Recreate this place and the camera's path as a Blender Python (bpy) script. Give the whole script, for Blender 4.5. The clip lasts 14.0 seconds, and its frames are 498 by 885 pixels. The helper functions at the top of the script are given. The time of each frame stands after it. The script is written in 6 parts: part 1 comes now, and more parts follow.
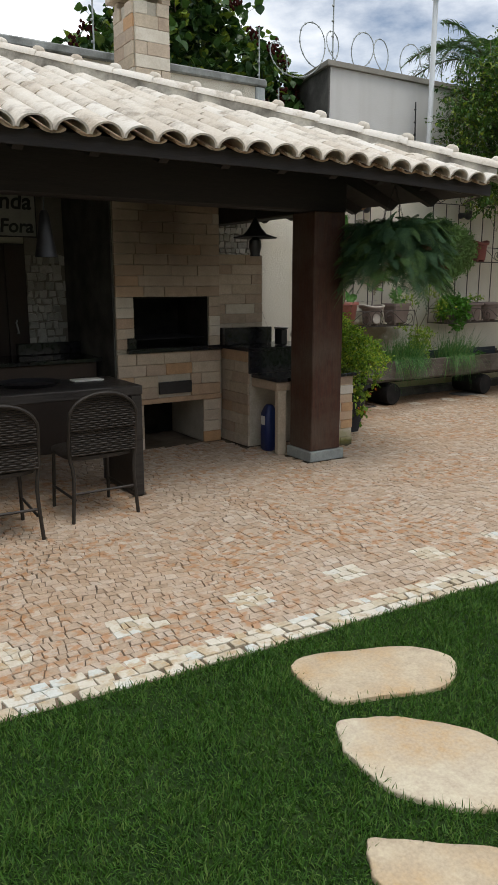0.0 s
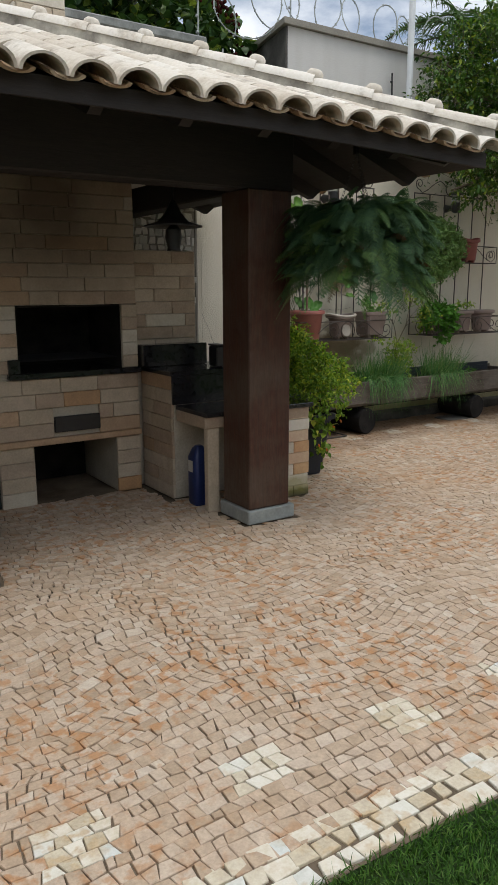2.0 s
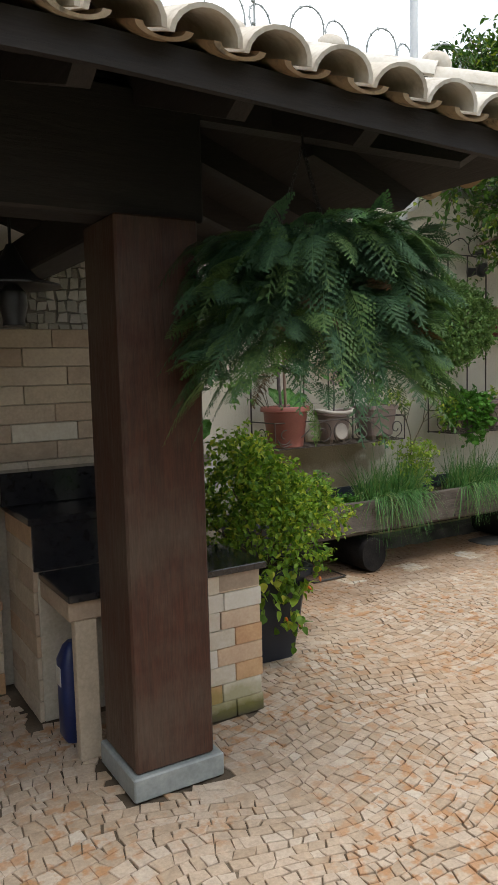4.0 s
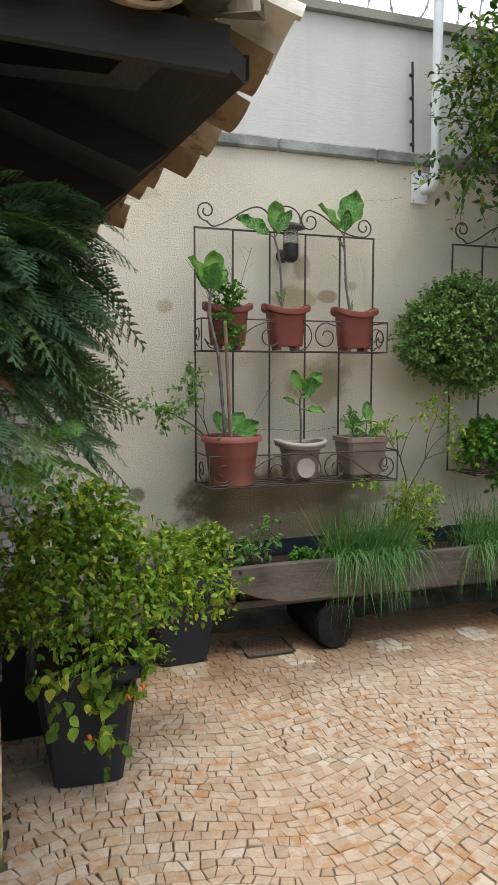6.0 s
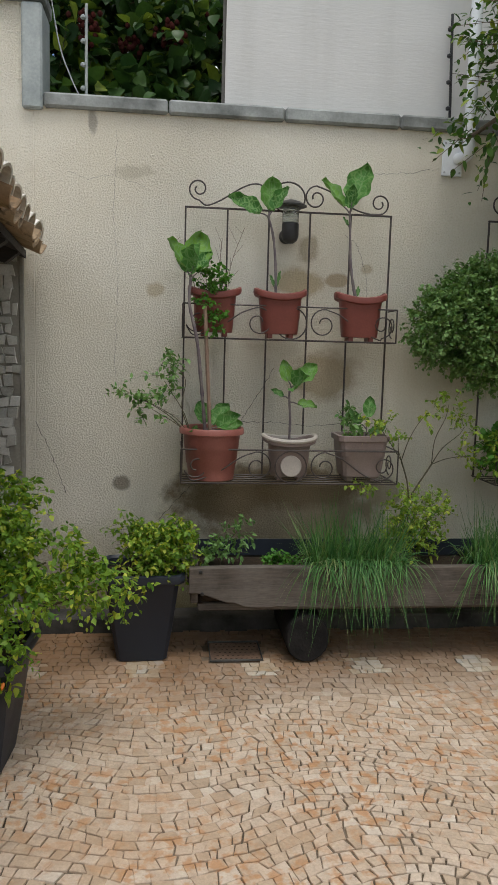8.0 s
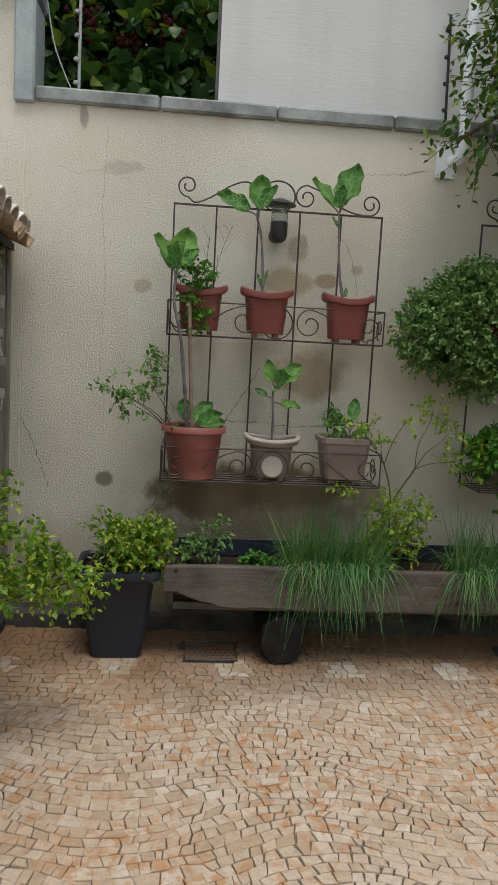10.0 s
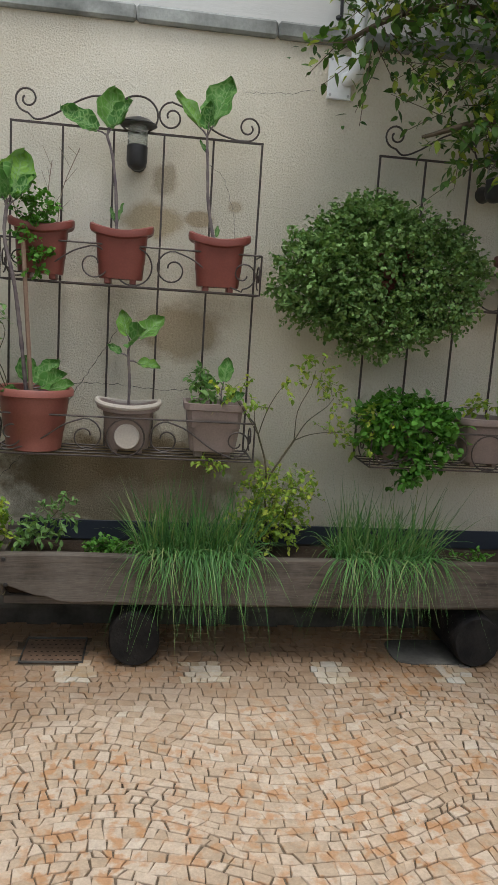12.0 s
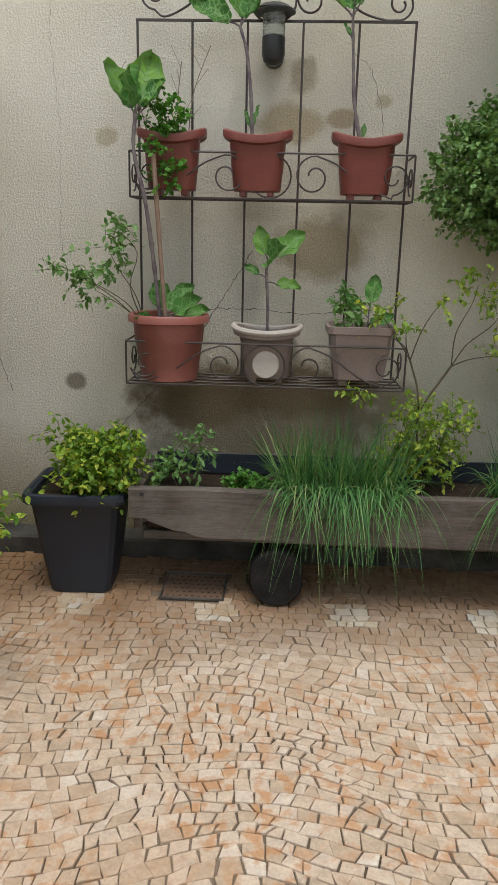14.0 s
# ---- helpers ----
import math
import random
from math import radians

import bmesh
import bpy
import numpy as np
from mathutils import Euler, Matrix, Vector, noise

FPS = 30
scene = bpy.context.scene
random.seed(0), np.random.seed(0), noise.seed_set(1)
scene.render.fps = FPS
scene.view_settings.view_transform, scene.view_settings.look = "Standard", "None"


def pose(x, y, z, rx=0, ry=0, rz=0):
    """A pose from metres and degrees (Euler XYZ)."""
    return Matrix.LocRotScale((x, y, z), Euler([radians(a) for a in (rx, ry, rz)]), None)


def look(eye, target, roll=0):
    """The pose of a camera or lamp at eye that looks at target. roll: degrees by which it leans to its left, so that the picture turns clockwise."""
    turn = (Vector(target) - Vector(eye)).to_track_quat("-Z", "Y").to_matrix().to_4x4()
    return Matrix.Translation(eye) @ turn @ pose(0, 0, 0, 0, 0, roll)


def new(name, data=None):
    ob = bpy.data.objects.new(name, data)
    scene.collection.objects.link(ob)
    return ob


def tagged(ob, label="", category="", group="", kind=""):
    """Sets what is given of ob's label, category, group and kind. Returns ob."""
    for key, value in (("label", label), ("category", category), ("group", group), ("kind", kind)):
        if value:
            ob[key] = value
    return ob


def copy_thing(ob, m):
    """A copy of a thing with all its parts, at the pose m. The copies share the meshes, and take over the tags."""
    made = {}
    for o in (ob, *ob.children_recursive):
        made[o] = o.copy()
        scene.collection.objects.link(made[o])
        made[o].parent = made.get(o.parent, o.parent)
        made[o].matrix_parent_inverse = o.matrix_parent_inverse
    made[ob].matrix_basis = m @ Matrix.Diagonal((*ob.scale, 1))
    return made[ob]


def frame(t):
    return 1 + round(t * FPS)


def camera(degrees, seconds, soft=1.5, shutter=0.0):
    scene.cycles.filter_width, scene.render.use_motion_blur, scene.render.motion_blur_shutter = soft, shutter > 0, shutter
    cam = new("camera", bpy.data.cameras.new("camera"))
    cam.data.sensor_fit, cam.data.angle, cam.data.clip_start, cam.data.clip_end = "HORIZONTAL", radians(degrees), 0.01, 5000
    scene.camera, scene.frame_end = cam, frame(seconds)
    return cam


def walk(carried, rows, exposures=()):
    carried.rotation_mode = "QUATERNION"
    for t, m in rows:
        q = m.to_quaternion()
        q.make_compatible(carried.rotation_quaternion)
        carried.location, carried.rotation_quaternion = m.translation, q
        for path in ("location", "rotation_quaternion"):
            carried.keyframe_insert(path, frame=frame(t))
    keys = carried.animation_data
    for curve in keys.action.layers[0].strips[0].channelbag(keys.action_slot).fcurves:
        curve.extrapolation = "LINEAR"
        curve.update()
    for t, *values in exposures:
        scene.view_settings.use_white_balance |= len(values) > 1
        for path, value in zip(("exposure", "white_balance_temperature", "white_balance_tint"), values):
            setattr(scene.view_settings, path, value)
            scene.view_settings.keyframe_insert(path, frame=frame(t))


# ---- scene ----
cam = camera(37.6, 14.0)
PATH = [
    (0, (1.062, 0.903, 1.513), (2.113, 2.549, 1.082), 0.0),
    (0.5, (1.287, 1.093, 1.47), (2.407, 2.69, 1.027), 0.1),
    (1, (1.606, 1.36, 1.482), (2.739, 2.945, 1.03), 0.3),
    (1.5, (1.987, 1.624, 1.511), (3.093, 3.23, 1.067), 0.3),
    (2, (2.301, 1.997, 1.488), (3.38, 3.63, 1.074), -0.1),
    (2.2, (2.425, 2.153, 1.502), (3.501, 3.79, 1.103), -0.1),
    (4.3, (4.143, 3.494, 1.517), (5.134, 5.223, 1.349), -1.5),
    (4.5, (4.326, 3.546, 1.553), (5.281, 5.295, 1.385), -1.5),
    (5, (4.726, 3.643, 1.556), (5.608, 5.43, 1.39), 0.2),
    (5.5, (5.18, 3.658, 1.583), (5.95, 5.496, 1.418), 0.0),
    (6, (5.57, 3.703, 1.628), (6.215, 5.587, 1.443), -0.0),
    (6.5, (5.966, 3.688, 1.641), (6.48, 5.611, 1.448), 0.4),
    (7, (6.249, 3.699, 1.627), (6.66, 5.645, 1.416), 0.8),
    (7.2, (6.363, 3.731, 1.639), (6.723, 5.686, 1.414), 1.1),
    (9.3, (6.789, 3.73, 1.711), (6.933, 5.709, 1.463), 1.9),
    (9.5, (6.811, 3.708, 1.704), (6.955, 5.688, 1.461), 2.2),
    (10, (6.845, 3.737, 1.682), (7.021, 5.715, 1.442), 3.1),
    (10.5, (6.906, 3.887, 1.659), (7.127, 5.86, 1.412), 4.2),
    (11, (7.015, 4.063, 1.66), (7.272, 6.029, 1.392), 4.6),
    (11.5, (7.28, 4.177, 1.671), (7.537, 6.136, 1.357), 4.3),
    (12, (7.467, 4.275, 1.651), (7.73, 6.23, 1.32), 3.8),
    (12.5, (7.468, 4.371, 1.647), (7.654, 6.327, 1.277), 3.3),
    (13, (7.348, 4.475, 1.604), (7.425, 6.427, 1.175), 2.9),
    (13.5, (7.356, 4.53, 1.565), (7.348, 6.472, 1.085), 2.1),
    (14, (7.424, 4.544, 1.58), (7.338, 6.472, 1.055), 1.3),
]
walk(cam, [(t, look(eye, target, roll)) for t, eye, target, roll in PATH],
     [(0.0, -0.16), (2.2, -0.16), (4.3, 0.36), (5.0, 0.5), (6.5, 0.3), (7.2, 0.1), (9.3, 0.0), (10.5, -0.03), (11.5, -0.04), (12.0, 0.2), (12.5, 0.22), (13.0, 0.24), (14.0, 0.31)])

# ---- light ----
world = bpy.data.worlds.new("sky")
scene.world = world
world.use_nodes = True
wt = world.node_tree
wt.nodes.clear()
w_out = wt.nodes.new("ShaderNodeOutputWorld")
w_bg = wt.nodes.new("ShaderNodeBackground")
w_sky = wt.nodes.new("ShaderNodeTexSky")
w_sky.sky_type = "NISHITA"
w_sky.sun_disc = False
w_sky.sun_elevation = radians(71)
w_sky.sun_rotation = radians(166)
w_sky.air_density, w_sky.dust_density, w_sky.ozone_density = 1.0, 0.6, 2.0
w_co = wt.nodes.new("ShaderNodeTexCoord")
w_map = wt.nodes.new("ShaderNodeMapping")
w_map.inputs["Scale"].default_value = (1.0, 1.0, 2.2)
w_map.inputs["Location"].default_value = (0.35, 0.2, 0.1)
w_noise = wt.nodes.new("ShaderNodeTexNoise")
w_noise.inputs["Scale"].default_value = 2.6
w_noise.inputs["Detail"].default_value = 9.0
w_noise.inputs["Roughness"].default_value = 0.55
w_ramp = wt.nodes.new("ShaderNodeValToRGB")
w_ramp.color_ramp.elements[0].position, w_ramp.color_ramp.elements[1].position = 0.38, 0.54
w_mix = wt.nodes.new("ShaderNodeMix")
w_mix.data_type = "RGBA"
w_mix.inputs[7].default_value = (12.2, 12.5, 12.8, 1)
wt.links.new(w_co.outputs["Generated"], w_map.inputs["Vector"])
wt.links.new(w_map.outputs["Vector"], w_noise.inputs["Vector"])
wt.links.new(w_noise.outputs["Fac"], w_ramp.inputs["Fac"])
wt.links.new(w_ramp.outputs["Color"], w_mix.inputs[0])
wt.links.new(w_sky.outputs["Color"], w_mix.inputs[6])
wt.links.new(w_mix.outputs[2], w_bg.inputs["Color"])
w_bg.inputs["Strength"].default_value = 0.112
wt.links.new(w_bg.outputs["Background"], w_out.inputs["Surface"])

sun = new("sun", bpy.data.lights.new("sun", "SUN"))
sun.data.energy, sun.data.angle, sun.data.color = 1.6, radians(24), (1.0, 0.96, 0.9)
sun.matrix_world = look((0, 0, 20), (-0.24 * 6.9, 0.97 * 6.9, 0))

# ---- mesh helpers ----


class Shape:
    """Gathers the vertices and faces of one mesh."""

    def __init__(self):
        self.v, self.f = [], []

    def add(self, verts, faces, m=None):
        n = len(self.v)
        self.v += [tuple(m @ Vector(p)) for p in verts] if m is not None else [tuple(p) for p in verts]
        self.f += [tuple(i + n for i in f) for f in faces]
        return self

    def box(self, x0, x1, y0, y1, z0, z1, c=0.004, m=None):
        c = min(c, (x1 - x0) * 0.45, (y1 - y0) * 0.45, (z1 - z0) * 0.45)
        lo, hi = (x0, y0, z0), (x1, y1, z1)
        verts, idx = [], {}
        for k in range(8):
            s = [(k >> a) & 1 for a in range(3)]
            for a in range(3):
                p = [(hi[b] if s[b] else lo[b]) if b == a else (hi[b] - c if s[b] else lo[b] + c) for b in range(3)]
                idx[k, a] = len(verts)
                verts.append(p)
        faces = []
        for a in range(3):
            b, d = (a + 1) % 3, (a + 2) % 3
            for s in (0, 1):
                ring = [(s << a) | (i << b) | (j << d) for i, j in ((0, 0), (1, 0), (1, 1), (0, 1))]
                if not s:
                    ring.reverse()
                faces.append([idx[k, a] for k in ring])
            for i in (0, 1):
                for j in (0, 1):
                    k0 = (i << b) | (j << d)
                    k1 = k0 | (1 << a)
                    q = [idx[k0, b], idx[k1, b], idx[k1, d], idx[k0, d]]
                    if i == j:
                        q.reverse()
                    faces.append(q)
        for k in range(8):
            tri = [idx[k, 0], idx[k, 1], idx[k, 2]]
            if bin(k).count("1") % 2 == 0:
                tri.reverse()
            faces.append(tri)
        return self.add(verts, faces, m)

    def loft(self, loops, close=True, cap0=True, cap1=True, m=None):
        n = len(loops[0])
        verts = [p for loop in loops for p in loop]
        faces = []
        for a in range(len(loops) - 1):
            for i in range(n if close else n - 1):
                j = (i + 1) % n
                faces.append((a * n + i, a * n + j, (a + 1) * n + j, (a + 1) * n + i))
        if close and cap0:
            faces.append(tuple(reversed(range(n))))
        if close and cap1:
            faces.append(tuple(range((len(loops) - 1) * n, len(loops) * n)))
        return self.add(verts, faces, m)

    def lathe(self, profile, n=24, cx=0, cy=0, cz=0, cap0=True, cap1=True, m=None):
        loops = [[(cx + r * math.cos(2 * math.pi * i / n), cy + r * math.sin(2 * math.pi * i / n), cz + z) for i in range(n)] for r, z in profile]
        return self.loft(loops, True, cap0, cap1, m)

    def squircle(self, profile, n=32, e=5.0, cx=0, cy=0, cz=0, cap0=True, cap1=True):
        """Like lathe, with rounded-square rings; the profile gives half widths in x and y."""
        loops = []
        for hx, hy, z in profile:
            ring = []
            for i in range(n):
                a = 2 * math.pi * (i + 0.5) / n
                c, s = math.cos(a), math.sin(a)
                r = (abs(c) ** e + abs(s) ** e) ** (-1 / e)
                ring.append((cx + hx * r * c, cy + hy * r * s, cz + z))
            loops.append(ring)
        return self.loft(loops, True, cap0, cap1)

    def tube(self, pts, r=0.005, n=6, m=None, closed=False):
        pts = [Vector(p) for p in pts]
        rs = r if isinstance(r, (list, tuple)) else [r] * len(pts)
        loops, side = [], None
        for i, p in enumerate(pts):
            if closed:
                d = pts[(i + 1) % len(pts)] - pts[i - 1]
            else:
                d = pts[min(i + 1, len(pts) - 1)] - pts[max(i - 1, 0)]
            d.normalize()
            if side is None:
                side = d.cross(Vector((0.31, 0.17, 0.94)))
                if side.length < 0.1:
                    side = d.cross(Vector((1, 0, 0)))
            side = (side - d * side.dot(d)).normalized()
            up = d.cross(side)
            loops.append([tuple(p + rs[i] * (side * math.cos(2 * math.pi * k / n) + up * math.sin(2 * math.pi * k / n))) for k in range(n)])
        if closed:
            loops.append(loops[0])
        return self.loft(loops, True, not closed, not closed, m)

    def mesh(self, name, mat, smooth=None):
        me = bpy.data.meshes.new(name)
        me.from_pydata(self.v, [], self.f)
        finish(me, mat, smooth)
        return me


def finish(me, mat, smooth=None):
    me.update()
    if mat is not None:
        me.materials.append(mat)
    if smooth is not None:
        me.polygons.foreach_set("use_smooth", [True] * len(me.polygons))
        me.set_sharp_from_angle(angle=radians(smooth))
    me.update()


def part(name, shape, mat, parent=None, label="", smooth=35):
    """Links a shape as one mesh object, under a thing where one is given."""
    ob = new(name, shape.mesh(name, mat, smooth))
    if parent is not None:
        ob.parent = parent
    return tagged(ob, label)


def thing(name, label, category, group="", kind="", at=(0, 0, 0)):
    ob = new(name)
    ob.location = at
    ob.empty_display_size = 0.1
    return tagged(ob, label, category, group, kind)


def arrays(name, verts, faces, mat, parent=None, smooth=True, label="", kind=""):
    """One object from numpy arrays of points and of equal faces."""
    me = bpy.data.meshes.new(name)
    me.from_pydata(np.asarray(verts, dtype=float).reshape(-1, 3).tolist(), [], np.asarray(faces, dtype=int).tolist())
    me.materials.append(mat)
    if smooth:
        me.polygons.foreach_set("use_smooth", [True] * len(me.polygons))
    me.update()
    ob = new(name, me)
    if parent is not None:
        ob.parent = parent
    return tagged(ob, label, kind=kind)


# ---- materials ----


class Nodes:
    """Short names for building a node material."""

    def __init__(self, name):
        self.mat = bpy.data.materials.new(name)
        self.mat.use_nodes = True
        self.t = self.mat.node_tree
        self.bsdf = self.t.nodes["Principled BSDF"]
        self.out = self.t.nodes["Material Output"]
        self.co = self.t.nodes.new("ShaderNodeTexCoord").outputs["Object"]

    def in_place(self):
        """Take the pattern from the place in the world, so that it runs over many pieces."""
        self.co = self.t.nodes.new("ShaderNodeNewGeometry").outputs["Position"]
        return self

    def link(self, a, b):
        self.t.links.new(a, b)

    def put(self, socket, value):
        if hasattr(value, "is_output"):
            self.link(value, socket)
        elif isinstance(value, (tuple, list)) and len(value) == 3 and socket.type == "RGBA":
            socket.default_value = (*value, 1)
        else:
            socket.default_value = value

    def mapped(self, scale=(1, 1, 1), loc=(0, 0, 0), rot=(0, 0, 0), co=None):
        n = self.t.nodes.new("ShaderNodeMapping")
        n.inputs["Scale"].default_value, n.inputs["Location"].default_value, n.inputs["Rotation"].default_value = scale, loc, rot
        self.link(co or self.co, n.inputs["Vector"])
        return n.outputs["Vector"]

    def noise(self, scale, detail=4, rough=0.55, co=None, distort=0.0):
        n = self.t.nodes.new("ShaderNodeTexNoise")
        n.inputs["Scale"].default_value, n.inputs["Detail"].default_value = scale, detail
        n.inputs["Roughness"].default_value, n.inputs["Distortion"].default_value = rough, distort
        self.link(co or self.co, n.inputs["Vector"])
        return n.outputs["Fac"]

    def voronoi(self, scale, co=None, feature="F1", out="Distance"):
        n = self.t.nodes.new("ShaderNodeTexVoronoi")
        n.feature = feature
        n.inputs["Scale"].default_value = scale
        self.link(co or self.co, n.inputs["Vector"])
        return n.outputs[out]

    def ramp(self, fac, *stops):
        n = self.t.nodes.new("ShaderNodeValToRGB")
        el = n.color_ramp.elements
        while len(el) < len(stops):
            el.new(0.5)
        for e, (p, c) in zip(el, stops):
            e.position = p
            e.color = (c, c, c, 1) if isinstance(c, (int, float)) else (*c, 1)
        self.put(n.inputs["Fac"], fac)
        return n.outputs["Color"]

    def mix(self, fac, a, b, mode="MIX"):
        n = self.t.nodes.new("ShaderNodeMix")
        n.data_type, n.blend_type = "RGBA", mode
        self.put(n.inputs[0], fac)
        self.put(n.inputs[6], a)
        self.put(n.inputs[7], b)
        return n.outputs[2]

    def math(self, op, a, b=0.5):
        n = self.t.nodes.new("ShaderNodeMath")
        n.operation = op
        n.use_clamp = op in ("MULTIPLY", "ADD", "SUBTRACT")
        self.put(n.inputs[0], a)
        self.put(n.inputs[1], b)
        return n.outputs[0]

    def random(self, per="island"):
        if per == "island":
            return self.t.nodes.new("ShaderNodeNewGeometry").outputs["Random Per Island"]
        return self.t.nodes.new("ShaderNodeObjectInfo").outputs["Random"]

    def spot(self, x, z, rx, rz, edge=0.25, wobble=0.5, grain=7.0, y=None):
        """A blot with an uneven edge round a place of a wall: 1 inside, 0 outside."""
        m = self.mapped((1 / rx, 0.0, 1 / rz), (-x / rx, 0, -z / rz))
        n = self.t.nodes.new("ShaderNodeVectorMath")
        n.operation = "LENGTH"
        self.link(m, n.inputs[0])
        s = self.t.nodes.new("ShaderNodeMath")
        s.operation = "MULTIPLY_ADD"
        self.link(self.noise(grain, 5, 0.6), s.inputs[0])
        s.inputs[1].default_value = wobble * 2
        self.link(n.outputs["Value"], s.inputs[2])
        return self.ramp(self.math("SUBTRACT", s.outputs[0], wobble), (max(0.0, 0.95 - edge), 1.0), (0.99, 0.0))

    def bump(self, height, strength=0.3, distance=0.01, normal=None):
        n = self.t.nodes.new("ShaderNodeBump")
        n.inputs["Strength"].default_value, n.inputs["Distance"].default_value = strength, distance
        self.link(height, n.inputs["Height"])
        if normal is not None:
            self.link(normal, n.inputs["Normal"])
        return n.outputs["Normal"]

    def done(self, color, rough=0.7, normal=None, metal=0.0, spec=0.5, coat=0.0):
        self.put(self.bsdf.inputs["Base Color"], color)
        self.put(self.bsdf.inputs["Roughness"], rough)
        self.bsdf.inputs["Metallic"].default_value = metal
        self.bsdf.inputs["Specular IOR Level"].default_value = spec
        self.bsdf.inputs["Coat Weight"].default_value = coat
        if normal is not None:
            self.link(normal, self.bsdf.inputs["Normal"])
        return self.mat


def plain(name, a, b, rough=0.6, scale=6.0, grain=60.0, bump=0.15, metal=0.0, spec=0.5, coat=0.0):
    """Two tones at two scales, with fine relief."""
    k = Nodes(name)
    n1, n2 = k.noise(scale, 5), k.noise(grain, 3)
    c = k.mix(k.ramp(n1, (0.3, 0.0), (0.7, 1.0)), a, b)
    c = k.mix(0.25, c, k.ramp(n2, (0.3, 0.35), (0.7, 0.75)), "OVERLAY")
    r = k.ramp(n1, (0.3, max(0.03, rough - 0.08)), (0.75, min(1.0, rough + 0.1)))
    return k.done(c, r, k.bump(n2, bump, 0.004), metal, spec, coat)


def leafy(name, dark, light, rough=0.45, through_light=0.3, tip=None):
    """Leaves: the tone changes from leaf to leaf, and light comes through."""
    k = Nodes(name)
    r = k.random()
    stops = [(0.0, dark), (0.75, light)] + ([(0.93, tip)] if tip else [])
    c = k.ramp(r, *stops)
    c = k.mix(0.5, c, k.ramp(k.noise(35, 3), (0.3, 0.32), (0.7, 0.68)), "OVERLAY")
    mat = k.done(c, rough, None, 0.0, 0.22)
    tr = k.t.nodes.new("ShaderNodeBsdfTranslucent")
    k.link(k.mix(1.0, c, (1.25, 1.3, 0.6), "MULTIPLY"), tr.inputs["Color"])
    mx = k.t.nodes.new("ShaderNodeMixShader")
    mx.inputs[0].default_value = through_light
    k.link(k.bsdf.outputs[0], mx.inputs[1])
    k.link(tr.outputs[0], mx.inputs[2])
    k.link(mx.outputs[0], k.out.inputs["Surface"])
    return mat


def stone_material(name, per, tones, stain, stain_scale=1.3, dirt=False, damp=0.85):
    """Hewn stones: each has its own tone, with grain and rust-coloured stains that run over many."""
    k = Nodes(name)
    c = k.ramp(k.random(per), *tones)
    grain, blot, big = k.noise(90, 5, 0.65), k.noise(22, 4, 0.6), k.noise(stain_scale, 5, 0.6)
    c = k.mix(0.55, c, k.ramp(blot, (0.3, 0.38), (0.68, 0.64)), "OVERLAY")
    if dirt:
        c = k.mix(k.math("MULTIPLY", k.ramp(big, (0.43, 0.0), (0.55, 0.7)), k.ramp(k.noise(16, 3, 0.55), (0.5, 0.0), (0.6, 1.0))), c, stain)
    else:
        c = k.mix(k.math("MULTIPLY", k.ramp(big, (0.44, 0.0), (0.62, 0.75)), k.ramp(blot, (0.35, 0.35), (0.6, 1.0))), c, stain)
    c = k.mix(0.3, c, k.ramp(grain, (0.3, 0.25), (0.7, 0.75)), "OVERLAY")
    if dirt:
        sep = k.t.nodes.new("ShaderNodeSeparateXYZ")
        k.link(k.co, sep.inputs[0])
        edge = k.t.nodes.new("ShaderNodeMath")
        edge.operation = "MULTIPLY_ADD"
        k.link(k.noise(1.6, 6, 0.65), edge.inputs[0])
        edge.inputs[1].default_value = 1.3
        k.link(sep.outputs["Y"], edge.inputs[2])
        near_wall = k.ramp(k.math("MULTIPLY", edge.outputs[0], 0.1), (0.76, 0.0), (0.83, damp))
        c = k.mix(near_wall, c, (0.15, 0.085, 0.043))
        c = k.mix(k.math("MULTIPLY", k.ramp(k.noise(0.55, 5, 0.6), (0.5, 0.0), (0.66, 0.3)), k.ramp(k.noise(5, 5, 0.7), (0.35, 0.3), (0.6, 1.0))), c, (0.47, 0.25, 0.105))
    return k.done(c, k.ramp(grain, (0.3, 0.62), (0.7, 0.85)), k.bump(k.mix(0.5, grain, blot), 0.55, 0.005), 0, 0.35)


PAVE_TONES = ((0.0, (0.41, 0.31, 0.22)), (0.3, (0.465, 0.36, 0.265)), (0.65, (0.505, 0.40, 0.307)), (0.95, (0.535, 0.44, 0.35)), (1.0, (0.575, 0.495, 0.41)))
WHITE_TONES = ((0.0, (0.50, 0.43, 0.31)), (0.4, (0.63, 0.57, 0.46)), (0.8, (0.72, 0.68, 0.58)), (1.0, (0.62, 0.66, 0.64)))
RUST = (0.44, 0.21, 0.08)
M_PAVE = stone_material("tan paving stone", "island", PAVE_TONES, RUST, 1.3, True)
M_PAVE_PIECE = stone_material("tan paving stone piece", "object", PAVE_TONES, RUST, 1.3, True)
M_WHITE = stone_material("white paving stone", "island", WHITE_TONES, (0.5, 0.36, 0.2), 1.3, True, 0.62)
M_MOSAIC = stone_material("white wall stone", "island", ((0.0, (0.30, 0.30, 0.28)), (0.5, (0.55, 0.55, 0.52)), (1.0, (0.70, 0.69, 0.66))), (0.3, 0.27, 0.22))
M_SLAB = stone_material("sandstone slab", "object", ((0.0, (0.60, 0.53, 0.41)), (1.0, (0.53, 0.43, 0.30))), (0.50, 0.31, 0.14), 2.6)
M_JOINT = plain("dark joint soil", (0.06, 0.046, 0.032), (0.24, 0.19, 0.14), 0.95, 2.2, 80, 0.6, spec=0.1)
